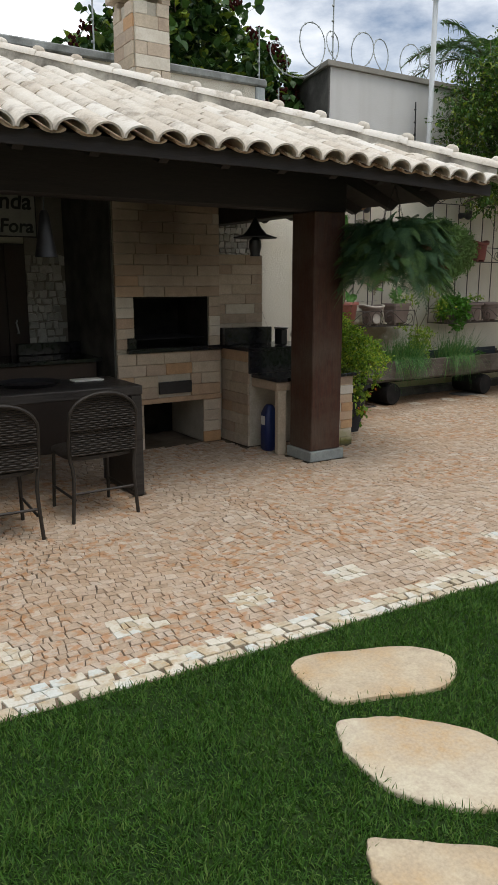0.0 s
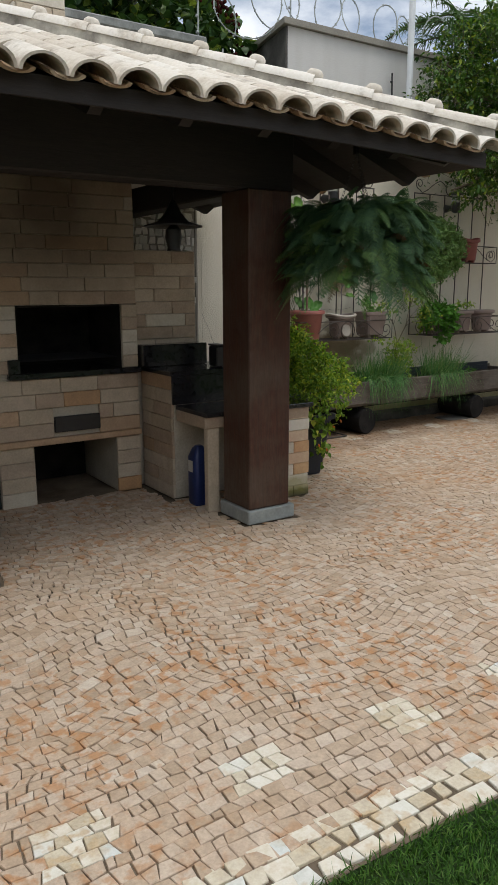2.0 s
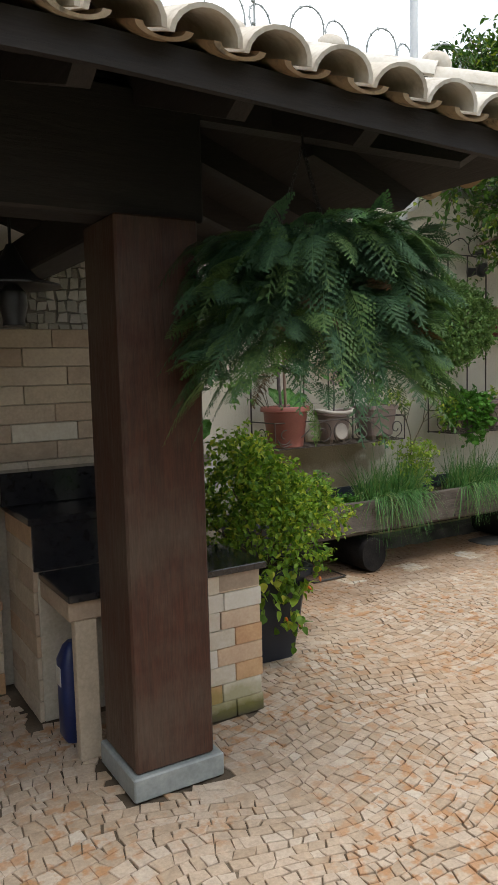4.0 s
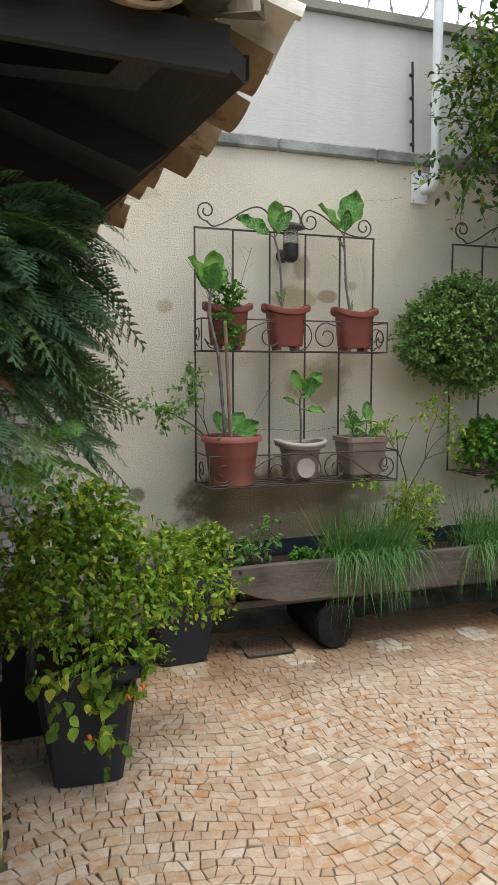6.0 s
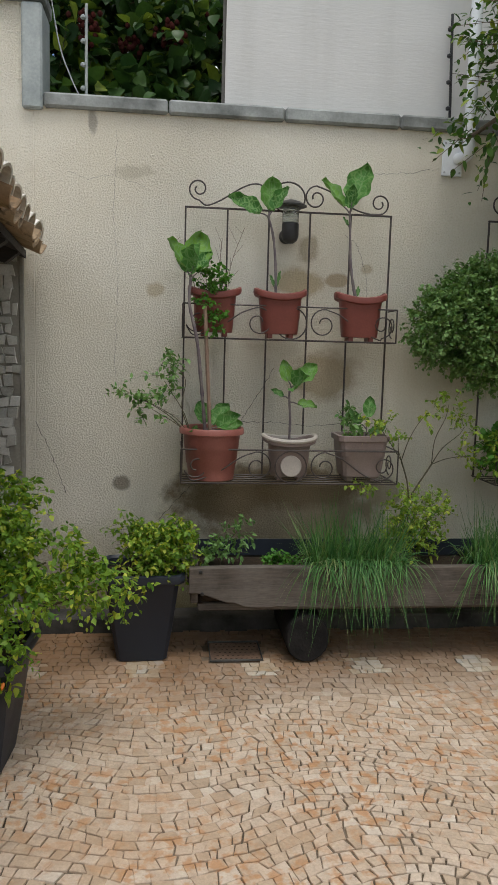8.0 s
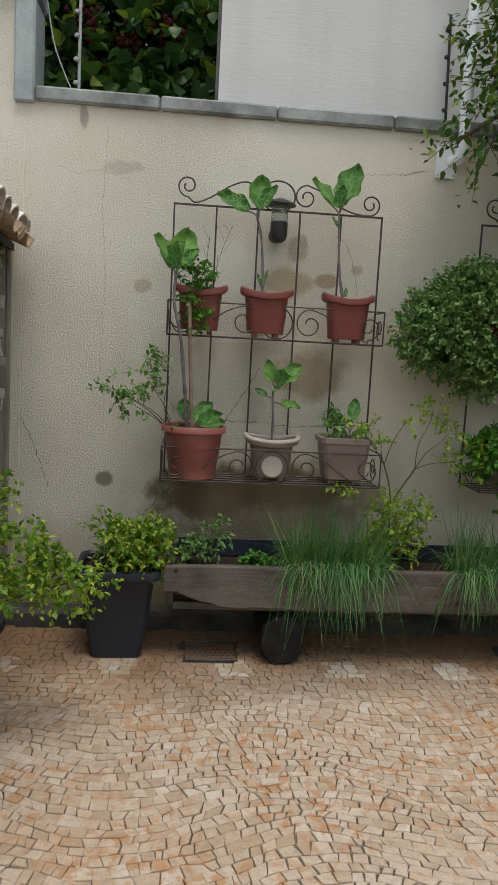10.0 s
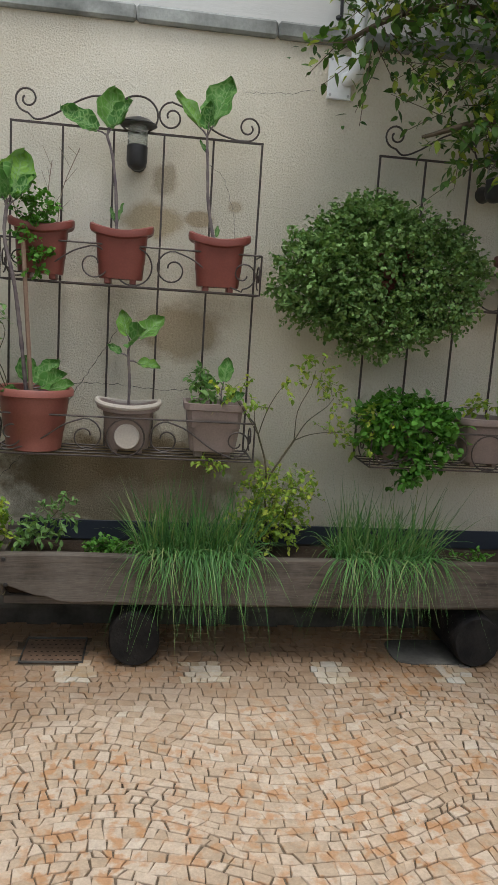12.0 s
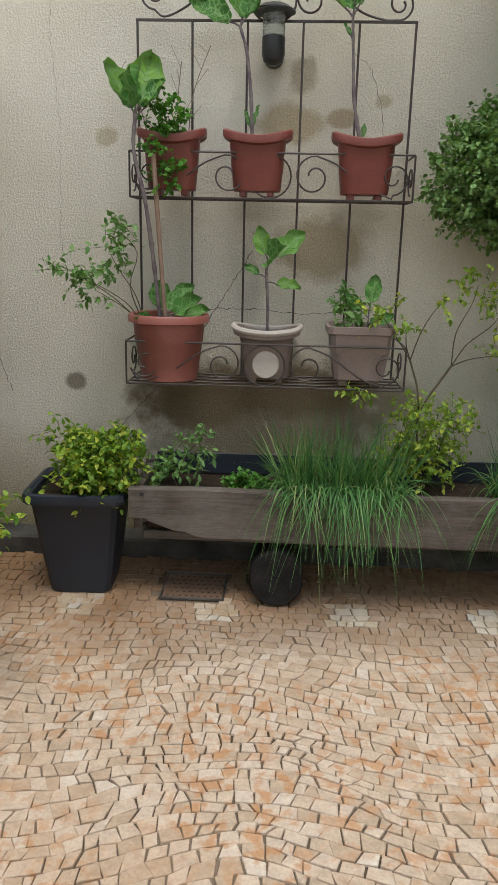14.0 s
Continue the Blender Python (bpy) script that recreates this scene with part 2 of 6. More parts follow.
M_SOIL = plain("moist planting soil", (0.02, 0.014, 0.01), (0.05, 0.035, 0.024), 0.95, 30, 140, 1.0, spec=0.2)
M_TURF = plain("turf floor", (0.012, 0.03, 0.008), (0.03, 0.055, 0.015), 0.95, 5, 90, 1.0, spec=0.1)
M_CONCRETE = plain("worn concrete", (0.20, 0.185, 0.16), (0.30, 0.285, 0.25), 0.85, 3, 70, 0.4, spec=0.3)
M_GREYPAINT = plain("weathered grey painted metal", (0.23, 0.26, 0.26), (0.36, 0.39, 0.385), 0.5, 9, 60, 0.15)
M_COPING = plain("lichen-stained grey coping", (0.07, 0.075, 0.07), (0.33, 0.35, 0.34), 0.7, 5, 60, 0.3)
M_BLACKISH = plain("blackish mottled render", (0.035, 0.034, 0.032), (0.13, 0.125, 0.115), 0.9, 4, 50, 0.5, spec=0.2)
M_IRON = plain("dark brown painted wrought iron", (0.03, 0.022, 0.019), (0.06, 0.045, 0.04), 0.5, 30, 200, 0.1, spec=0.5)
M_BLACKPOT = plain("matt black plastic", (0.013, 0.018, 0.028), (0.019, 0.025, 0.038), 0.5, 5, 220, 0.08, spec=0.45)
M_TERRA = plain("terracotta-coloured plastic", (0.165, 0.043, 0.034), (0.215, 0.06, 0.047), 0.45, 7, 120, 0.06)
M_TERRA2 = plain("faded red plastic", (0.25, 0.083, 0.067), (0.31, 0.112, 0.09), 0.5, 6, 120, 0.06)
M_TAUPE = plain("taupe plastic", (0.20, 0.155, 0.14), (0.25, 0.195, 0.18), 0.5, 6, 120, 0.06)
M_CREAMPOT = plain("cream plastic", (0.36, 0.325, 0.29), (0.43, 0.395, 0.35), 0.5, 6, 120, 0.06)
M_GRANITE = plain("polished black granite", (0.014, 0.014, 0.016), (0.02, 0.02, 0.023), 0.14, 30, 300, 0.0, spec=0.6)
M_DARKMETAL = plain("dark matt metal", (0.012, 0.012, 0.014), (0.025, 0.025, 0.027), 0.4, 20, 120, 0.1, spec=0.5)
M_WHITEMETAL = plain("white painted metal", (0.66, 0.69, 0.72), (0.74, 0.77, 0.79), 0.4, 6, 80, 0.06)
M_STEEL = plain("galvanised steel wire", (0.35, 0.36, 0.37), (0.5, 0.51, 0.52), 0.4, 20, 90, 0.1, metal=0.8)
M_BARK = plain("grey-brown bark", (0.06, 0.045, 0.03), (0.13, 0.10, 0.075), 0.9, 12, 60, 0.8, spec=0.2)
M_STEM = plain("violet-grey cabbage stem", (0.09, 0.065, 0.08), (0.21, 0.18, 0.17), 0.7, 25, 70, 0.5)
M_VEIN = plain("pale leaf rib", (0.12, 0.25, 0.07), (0.17, 0.31, 0.10), 0.5, 20, 90, 0.05)
M_CANE = plain("pale cane", (0.19, 0.12, 0.085), (0.28, 0.19, 0.14), 0.7, 14, 80, 0.2)
M_TWIG = plain("green-brown twig", (0.05, 0.05, 0.02), (0.11, 0.085, 0.045), 0.8, 14, 80, 0.3)
M_DRYTWIG = plain("dry twig", (0.16, 0.12, 0.09), (0.24, 0.19, 0.15), 0.85, 14, 80, 0.3)
M_RED = plain("ripe orange-red fruit skin", (0.55, 0.09, 0.015), (0.65, 0.20, 0.02), 0.3, 30, 100, 0.05)
M_FRUIT = plain("dark red spiny fruit", (0.02, 0.005, 0.004), (0.05, 0.01, 0.008), 0.9, 20, 120, 0.5, spec=0.08)
M_BLUE = plain("blue plastic", (0.010, 0.02, 0.09), (0.014, 0.03, 0.12), 0.4, 8, 90, 0.05)
M_PAPER = plain("off-white paper", (0.60, 0.58, 0.52), (0.68, 0.66, 0.6), 0.8, 6, 90, 0.05)
M_WICKER = plain("dark brown wicker", (0.01, 0.008, 0.006), (0.028, 0.021, 0.016), 0.55, 40, 200, 0.4)
M_SOOT = plain("sooty firebrick", (0.008, 0.008, 0.008), (0.03, 0.028, 0.026), 0.95, 6, 60, 0.5, spec=0.1)
M_DRYLEAF = leafy("dry brown frond", (0.10, 0.05, 0.02), (0.17, 0.10, 0.05), 0.7, 0.2)
# One fern green in three tones, dark to bright, to vary the fronds.
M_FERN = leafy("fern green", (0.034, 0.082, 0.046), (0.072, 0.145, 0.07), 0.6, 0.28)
M_FERN_MID = leafy("mid fern green", (0.06, 0.125, 0.045), (0.12, 0.20, 0.07), 0.6, 0.28)
M_FERN_BRIGHT = leafy("bright fern green", (0.10, 0.22, 0.05), (0.18, 0.32, 0.08), 0.55, 0.35)
M_PEPPER = leafy("pepper leaf green", (0.08, 0.18, 0.028), (0.27, 0.42, 0.06), 0.42, 0.4, (0.52, 0.56, 0.09))
M_HERB = leafy("herb green", (0.09, 0.20, 0.065), (0.20, 0.35, 0.12), 0.5, 0.35)
M_BUSH = leafy("grey-green bush", (0.095, 0.20, 0.06), (0.22, 0.35, 0.125), 0.5, 0.22)
M_MINT = leafy("bright mint green", (0.045, 0.15, 0.022), (0.11, 0.28, 0.045), 0.45, 0.3)
M_YELLOWLEAF = leafy("yellow-green shrub", (0.14, 0.26, 0.04), (0.30, 0.42, 0.07), 0.45, 0.4, (0.50, 0.54, 0.10))
M_CHIVE = leafy("chive green", (0.045, 0.135, 0.045), (0.13, 0.29, 0.09), 0.4, 0.25, (0.24, 0.3, 0.13))
M_TREE = leafy("tree leaf green", (0.022, 0.06, 0.014), (0.075, 0.155, 0.03), 0.4, 0.28, (0.22, 0.28, 0.04))
M_BACKTREE = leafy("large dark leaf", (0.016, 0.045, 0.016), (0.06, 0.12, 0.035), 0.35, 0.25, (0.2, 0.26, 0.04))
M_PALM = leafy("palm green", (0.03, 0.07, 0.03), (0.08, 0.14, 0.06), 0.5, 0.25)
M_GRASS = leafy("lawn green", (0.030, 0.085, 0.012), (0.068, 0.165, 0.025), 0.55, 0.3, (0.12, 0.20, 0.045))


def cabbage_material():
    k = Nodes("collard leaf")
    vein = k.voronoi(26, None, "DISTANCE_TO_EDGE")
    c = k.mix(k.ramp(vein, (0.02, 1.0), (0.12, 0.0)), k.ramp(k.random("object"), (0.0, (0.05, 0.16, 0.03)), (0.6, (0.09, 0.24, 0.05)), (1.0, (0.17, 0.33, 0.05))), (0.17, 0.32, 0.10))
    c = k.mix(0.4, c, k.ramp(k.noise(18, 3), (0.3, 0.35), (0.7, 0.65)), "OVERLAY")
    mat = k.done(c, 0.55, k.bump(vein, 0.6, 0.006), 0, 0.22)
    tr = k.t.nodes.new("ShaderNodeBsdfTranslucent")
    k.link(c, tr.inputs["Color"])
    mx = k.t.nodes.new("ShaderNodeMixShader")
    mx.inputs[0].default_value = 0.25
    k.link(k.bsdf.outputs[0], mx.inputs[1])
    k.link(tr.outputs[0], mx.inputs[2])
    k.link(mx.outputs[0], k.out.inputs["Surface"])
    return mat


def plaster_material():
    """Cream painted rough-cast, with damp stains, flaking patches and moss near the foot."""
    k = Nodes("cream rough-cast wall")
    base = k.mix(k.ramp(k.noise(0.9, 5, 0.6), (0.35, 0.0), (0.7, 1.0)), (0.66, 0.615, 0.51), (0.72, 0.685, 0.595))
    streak = k.noise(1.0, 5, 0.6, k.mapped((7, 7, 0.5)))
    base = k.mix(k.ramp(streak, (0.5, 0.0), (0.8, 0.12)), base, (0.44, 0.40, 0.31))
    damp = (0.17, 0.125, 0.07)
    for x, z, rx, rz, colour, w in (
        (7.36, 0.74, 0.78, 0.34, damp, 0.45), (7.0, 0.82, 0.40, 0.2, damp, 0.4), (7.5, 0.86, 0.5, 0.16, damp, 0.35), (8.02, 0.82, 0.14, 0.12, (0.30, 0.26, 0.18), 0.35),
        (7.60, 1.56, 0.26, 0.17, (0.36, 0.28, 0.17), 0.45), (7.42, 2.12, 0.17, 0.10, (0.42, 0.33, 0.19), 0.55), (7.66, 2.14, 0.08, 0.05, (0.38, 0.28, 0.16), 0.5),
        (7.47, 2.32, 0.08, 0.09, (0.40, 0.34, 0.24), 0.75), (6.367, 0.88, 0.062, 0.058, (0.17, 0.14, 0.10), 0.33), (7.84, 2.22, 0.05, 0.04, (0.45, 0.37, 0.25), 0.6),
        (7.42, 1.08, 0.10, 0.08, (0.25, 0.22, 0.15), 0.5), (6.56, 2.05, 0.06, 0.05, (0.48, 0.41, 0.28), 0.6), (6.42, 2.72, 0.13, 0.05, (0.50, 0.46, 0.36), 0.7),
        (6.19, 2.98, 0.035, 0.08, (0.30, 0.27, 0.22), 0.9), 
    ):
        base = k.mix(k.math("MULTIPLY", k.spot(x, z, rx, rz, 0.3, w, 9.0), 0.78), base, colour)
    sep = k.t.nodes.new("ShaderNodeSeparateXYZ")
    k.link(k.co, sep.inputs[0])
    foot = k.ramp(k.math("ADD", k.math("MULTIPLY", sep.outputs["Z"], 0.9), k.math("MULTIPLY", k.noise(2.2, 6, 0.7), 0.45)), (0.3, 1.0), (0.85, 0.0))
    base = k.mix(k.math("MULTIPLY", foot, 0.8), base, (0.22, 0.19, 0.06))
    rough_cast, drip = k.noise(85, 5, 0.7), k.noise(14, 6, 0.7)
    patch = k.ramp(k.noise(1.1, 3), (0.35, 0.45), (0.62, 1.0))
    h = k.mix(1.0, k.mix(0.15, rough_cast, drip), patch, "MULTIPLY")
    base = k.mix(0.2, base, k.ramp(rough_cast, (0.35, 0.2), (0.65, 0.7)), "OVERLAY")
    return k.done(base, 0.88, k.bump(h, 1.0, 0.016), 0, 0.25)


def grey_render_material():
    k = Nodes("pale grey combed render")
    c = k.mix(k.ramp(k.noise(0.8, 5, 0.6), (0.35, 0.0), (0.7, 1.0)), (0.54, 0.535, 0.52), (0.62, 0.615, 0.60))
    c = k.mix(k.ramp(k.noise(1.0, 5, 0.6, k.mapped((5, 5, 0.4))), (0.5, 0.0), (0.85, 0.3)), c, (0.38, 0.37, 0.34))
    comb = k.noise(30, 4, 0.6, k.mapped((0.35, 1, 2.6)))
    return k.done(c, 0.85, k.bump(comb, 0.28, 0.005), 0, 0.25)


def wood_material(name, a, b, rough=0.6, along="x", grey=None, per="object"):
    k = Nodes(name)
    sc = {"x": (1.2, 16, 16), "y": (16, 1.2, 16), "z": (16, 16, 1.2)}[along]
    g = k.noise(3.0, 7, 0.65, k.mapped(sc), 0.6)
    c = k.mix(k.ramp(g, (0.32, 0.0), (0.68, 1.0)), a, b)
    if grey:
        c = k.mix(k.ramp(k.noise(2.0, 5, 0.65), (0.4, 0.0), (0.65, 0.85)), c, grey)
    c = k.mix(0.35, c, k.ramp(k.noise(5.0, 6, 0.7, k.mapped(tuple(s * 2.5 for s in sc))), (0.35, 0.2), (0.65, 0.75)), "OVERLAY")
    return k.done(c, k.ramp(g, (0.3, rough - 0.1), (0.7, min(1, rough + 0.15))), k.bump(g, 0.5, 0.006), 0, 0.4)


def brick_material(name, tones):
    """Cut pale stone bricks: cream, pink-beige and orange ones, with black and green weathering low down."""
    k = Nodes(name).in_place()
    c = k.ramp(k.random("object"), *tones)
    n1, n2 = k.noise(11, 5, 0.6), k.noise(70, 4)
    c = k.mix(0.4, c, k.ramp(n1, (0.3, 0.36), (0.7, 0.64)), "OVERLAY")
    c = k.mix(0.25, c, k.ramp(n2, (0.3, 0.3), (0.7, 0.7)), "OVERLAY")
    # Hood soot, spread wider and deeper to paint in the shade under the roof.
    c = k.mix(k.math("MULTIPLY", k.spot(3.95, 2.0, 1.05, 0.9, 0.8, 0.3, 2.5), 0.88), c, (0.085, 0.062, 0.043))
    c = k.mix(k.math("MULTIPLY", k.spot(5.4, 0.0, 0.5, 0.085, 0.4, 0.4, 9.0), 0.93), c, (0.055, 0.05, 0.02))
    c = k.mix(k.math("MULTIPLY", k.spot(5.38, 0.09, 0.4, 0.10, 0.6, 0.6, 9.0), 0.6), c, (0.26, 0.25, 0.055))
    return k.done(c, 0.72, k.bump(n2, 0.25, 0.003), 0, 0.35)


def tile_material(per):
    k = Nodes("lime-washed clay tile " + per).in_place()
    c = k.ramp(k.random(per), (0.0, (0.54, 0.48, 0.40)), (0.4, (0.65, 0.60, 0.52)), (1.0, (0.73, 0.70, 0.64)))
    n1, n2, n3 = k.noise(7, 6, 0.65), k.noise(60, 4), k.noise(2.2, 5, 0.6)
    c = k.mix(k.ramp(n1, (0.52, 0.0), (0.72, 0.7)), c, (0.36, 0.29, 0.21))
    c = k.mix(k.math("MULTIPLY", k.ramp(n3, (0.5, 0.0), (0.7, 1.0)), k.ramp(n1, (0.45, 0.0), (0.65, 0.8))), c, (0.13, 0.115, 0.095))
    c = k.mix(0.3, c, k.ramp(n2, (0.3, 0.3), (0.7, 0.7)), "OVERLAY")
    return k.done(c, 0.8, k.bump(k.mix(0.5, n1, n2), 0.3, 0.004), 0, 0.3)


M_CABBAGE = cabbage_material()
M_PLASTER = plaster_material()
M_RENDER = grey_render_material()
M_BRICK = brick_material("pale stone brick", ((0.0, (0.47, 0.39, 0.29)), (0.3, (0.54, 0.46, 0.36)), (0.55, (0.40, 0.31, 0.23)), (0.74, (0.45, 0.35, 0.26)), (0.86, (0.48, 0.29, 0.15)), (0.94, (0.60, 0.55, 0.46))))
M_CREAMBRICK = brick_material("cream stone brick", ((0.0, (0.64, 0.57, 0.46)), (0.35, (0.70, 0.64, 0.53)), (0.5, (0.62, 0.38, 0.21)), (0.62, (0.64, 0.47, 0.27)), (0.72, (0.72, 0.66, 0.56)), (0.94, (0.74, 0.70, 0.61))))
M_TILE = tile_material("object")
M_TILE_REST = tile_material("island")


def clay_material():
    k = Nodes("bare clay").in_place()
    c = k.ramp(k.random("object"), (0.0, (0.24, 0.15, 0.085)), (0.5, (0.36, 0.25, 0.15)), (1.0, (0.48, 0.39, 0.28)))
    n1, n2 = k.noise(16, 5, 0.65), k.noise(70, 4)
    c = k.mix(k.ramp(n1, (0.52, 0.0), (0.66, 0.8)), c, (0.085, 0.07, 0.05))
    c = k.mix(0.3, c, k.ramp(n2, (0.3, 0.3), (0.7, 0.7)), "OVERLAY")
    return k.done(c, 0.85, k.bump(n1, 0.5, 0.006), 0, 0.25)


M_CLAY = clay_material()
M_MORTAR = plain("pale mortar", (0.40, 0.36, 0.29), (0.52, 0.48, 0.40), 0.9, 5, 60, 0.4, spec=0.2)
M_RIDGE = plain("lichen-stained mortar", (0.10, 0.09, 0.075), (0.55, 0.52, 0.45), 0.9, 5, 45, 0.5, spec=0.2)
M_DARKWOOD = wood_material("dark stained roof timber", (0.021, 0.018, 0.018), (0.042, 0.036, 0.034), 0.72, "y")
M_DARKWOOD_X = wood_material("dark stained beam timber", (0.021, 0.018, 0.018), (0.042, 0.036, 0.034), 0.72, "x")
M_POST = wood_material("dark red-brown post timber", (0.042, 0.016, 0.010), (0.085, 0.033, 0.020), 0.55, "z", (0.10, 0.074, 0.055))
M_PLANK = wood_material("weathered grey plank", (0.022, 0.017, 0.013), (0.11, 0.088, 0.07), 0.88, "x", (0.16, 0.142, 0.125))
M_TABLE = wood_material("black-brown table timber", (0.02, 0.018, 0.017), (0.045, 0.04, 0.038), 0.35, "x")

# ---- ground and walls ----
ground = Shape().add([(-400, -400, -0.05), (400, -400, -0.05), (400, 400, -0.05), (-400, 400, -0.05)], [(0, 1, 2, 3)])
tagged(part("ground", ground, M_TURF), "dark earth and turf of the garden ground", "ground", kind="structure")


def border_y(x):
    """The line where the lawn meets the paving."""
    return 3.40 - 0.055 * x + 0.012 * math.sin(2.1 * x)


pave = thing("pavement", "tan stone mosaic paving with dark joints, laid in waves", "paving", kind="structure")
bed = Shape()
bed.add([(x, border_y(x) if k == 0 else 8.3, -0.009) for x in np.linspace(-3.0, 13.0, 33) for k in (0, 1)],
        [(2 * i, 2 * i + 2, 2 * i + 3, 2 * i + 1) for i in range(32)])
part("joint_bed", bed, M_JOINT, pave, "dark soil between the stones")

wall = thing("wall_north", "cream rough-cast garden wall with damp stains", "wall", kind="structure")
ws = Shape()
ws.box(5.86, 13.0, 8.2, 8.34, -0.05, 3.06, 0.003)
ws.box(-3.0, 5.86, 8.2, 8.40, -0.05, 3.62, 0.003)
part("wall_face", ws, M_PLASTER, wall)
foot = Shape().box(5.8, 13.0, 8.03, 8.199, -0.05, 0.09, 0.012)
part("kerb", foot, M_BLACKISH, wall, "dirty mossy kerb at the foot")
cop = Shape()
for a, b in ((5.92, 6.62), (6.625, 7.3), (7.305, 8.0), (8.005, 8.7), (8.705, 9.6), (9.605, 11.0), (11.005, 13.0)):
    cop.box(a, b, 8.165, 8.33, 3.045, 3.125, 0.012)
part("coping", cop, M_COPING, wall, "grey weathered coping strip")
cop = Shape().box(5.80, 5.915, 8.165, 8.45, 3.03, 3.60, 0.012)
part("corner_trim", cop, M_GREYPAINT, wall, "grey vertical trim")
cop = Shape().box(-3.0, 5.93, 8.15, 8.45, 3.602, 3.68, 0.012)
part("high_coping", cop, M_COPING, wall, "grey weathered coping strip")


def crack(points, width=0.003):
    s = Shape()
    rng = random.Random(len(points))
    line = []
    for (x0, z0), (x1, z1) in zip(points, points[1:]):
        n = max(2, int(math.hypot(x1 - x0, z1 - z0) / 0.02))
        line += [(x0 + (x1 - x0) * i / n + rng.uniform(-0.006, 0.006), z0 + (z1 - z0) * i / n + rng.uniform(-0.006, 0.006)) for i in range(n)]
    for (x0, z0), (x1, z1) in zip(line, line[1:]):
        w = width * rng.uniform(0.3, 0.7)
        s.add([(x0, 8.1985, z0 - w), (x1, 8.1985, z1 - w), (x1, 8.1985, z1 + w), (x0, 8.1985, z0 + w)], [(0, 1, 2, 3)])
        s.add([(x0 - w, 8.1985, z0), (x1 - w, 8.1985, z1), (x1 + w, 8.1985, z1), (x0 + w, 8.1985, z0)], [(0, 1, 2, 3)])
    part("crack", s, M_BLACKISH, wall, smooth=None)


crack([(6.60, 0.66), (6.95, 1.05), (7.18, 1.42), (7.30, 1.62)])
crack([(6.95, 1.26), (7.25, 1.27), (7.52, 1.25), (7.75, 1.27)], 0.0025)
crack([(7.70, 2.42), (7.78, 2.35), (7.84, 2.16), (7.85, 1.9)], 0.002)
crack([(6.05, 2.70), (6.16, 2.665), (6.3, 2.70), (6.40, 2.66), (6.52, 2.64)], 0.0012)
crack([(6.33, 2.95), (6.31, 2.5), (6.34, 2.1), (6.32, 1.5)], 0.001)
crack([(7.86, 2.78), (8.1, 2.80), (8.24, 2.83)], 0.0015)
crack([(5.86, 1.25), (5.95, 1.05), (6.04, 0.8)], 0.0025)

# Unseen walls added round the garden; their heights hold back low sky light.
for name, box, high in (("wall_east", (13.0, 13.2, -5, 8.4), 3.6), ("wall_west", (-3.2, -3.0, -5, 8.4), 4.6), ("wall_south", (-3.0, 13.0, -5.2, -5), 4.6)):
    tagged(part(name, Shape().box(*box, -0.05, high), M_PLASTER), "unseen plain cream rendered wall, added to close the garden and screen low sky", "wall", kind="structure")

# ---- the neighbour's building over the wall ----
nb = thing("neighbour_building", "pale grey rendered flat-roofed building behind the garden wall", "building")
slab = lambda x0, y0, x1, y1, xr, z0, z1: Shape().loft([[(x0, y0, z), (xr, y0, z), (xr, y1, z), (x1, y1, z)] for z in (z0, z1)])
part("wall", slab(6.957, 8.335, 7.577, 11.0, 13.0, 2.9, 4.0), M_RENDER, nb)
part("side_wall", Shape().loft([[(6.937, 8.345, z), (6.957, 8.345, z), (7.572, 11.0, z), (7.552, 11.0, z)] for z in (2.9, 4.0)]), M_BLACKISH, nb, "black-stained side wall")
rf = slab(6.88, 8.29, 7.52, 11.0, 13.0, 4.002, 4.06)
part("roof_edge", rf, M_CONCRETE, nb, "grey concrete roof edge")

# ---- barbecue ----
BRICK_RNG = random.Random(5)
BRICK_MESH = {}


def brick(parent, m, w, h, mat, d=0.02):
    """One brick of about that size, in the plane x, z of the pose m, standing proud towards -y."""
    key = (round(w, 2), round(h, 3), mat.name)
    if key not in BRICK_MESH:
        BRICK_MESH[key] = Shape().box(0, key[0] - 0.003, -d, 0, 0, key[1] - 0.003, 0.003).mesh("brick", mat)
    ob = new("brick", BRICK_MESH[key])
    ob.parent = parent
    ob.matrix_local = m @ pose(0, BRICK_RNG.uniform(-0.002, 0.002), 0)


def brick_face(parent, origin, turn, width, height, holes=(), course=0.095, sizes=(0.2, 0.27, 0.33, 0.4, 0.44), mat=M_BRICK):
    """Courses of bricks on a face that starts at origin and runs along +x after the turn; holes are (x0, x1, z0, z1)."""
    rows = max(1, round(height / course))
    h = height / rows
    base = pose(*origin, 0, 0, turn)
    for r in range(rows):
        z0, z1 = r * h, (r + 1) * h
        spans = [(0.0, width)]
        for a, b, c, d in holes:
            if z1 > c + 0.01 and z0 < d - 0.01:
                spans = [(s, e) for u, v in spans for s, e in ((u, min(v, a)), (max(u, b), v)) if e - s > 0.02]
        for s, e in spans:
            x = s
            first = True
            while x < e - 0.005:
                w = BRICK_RNG.choice(sizes)
                if first and r % 2:
                    w *= 0.55
                first = False
                if e - (x + w) < 0.07:
                    w = e - x
                brick(parent, base @ pose(x, 0, z0), w, h, mat)
                x += w


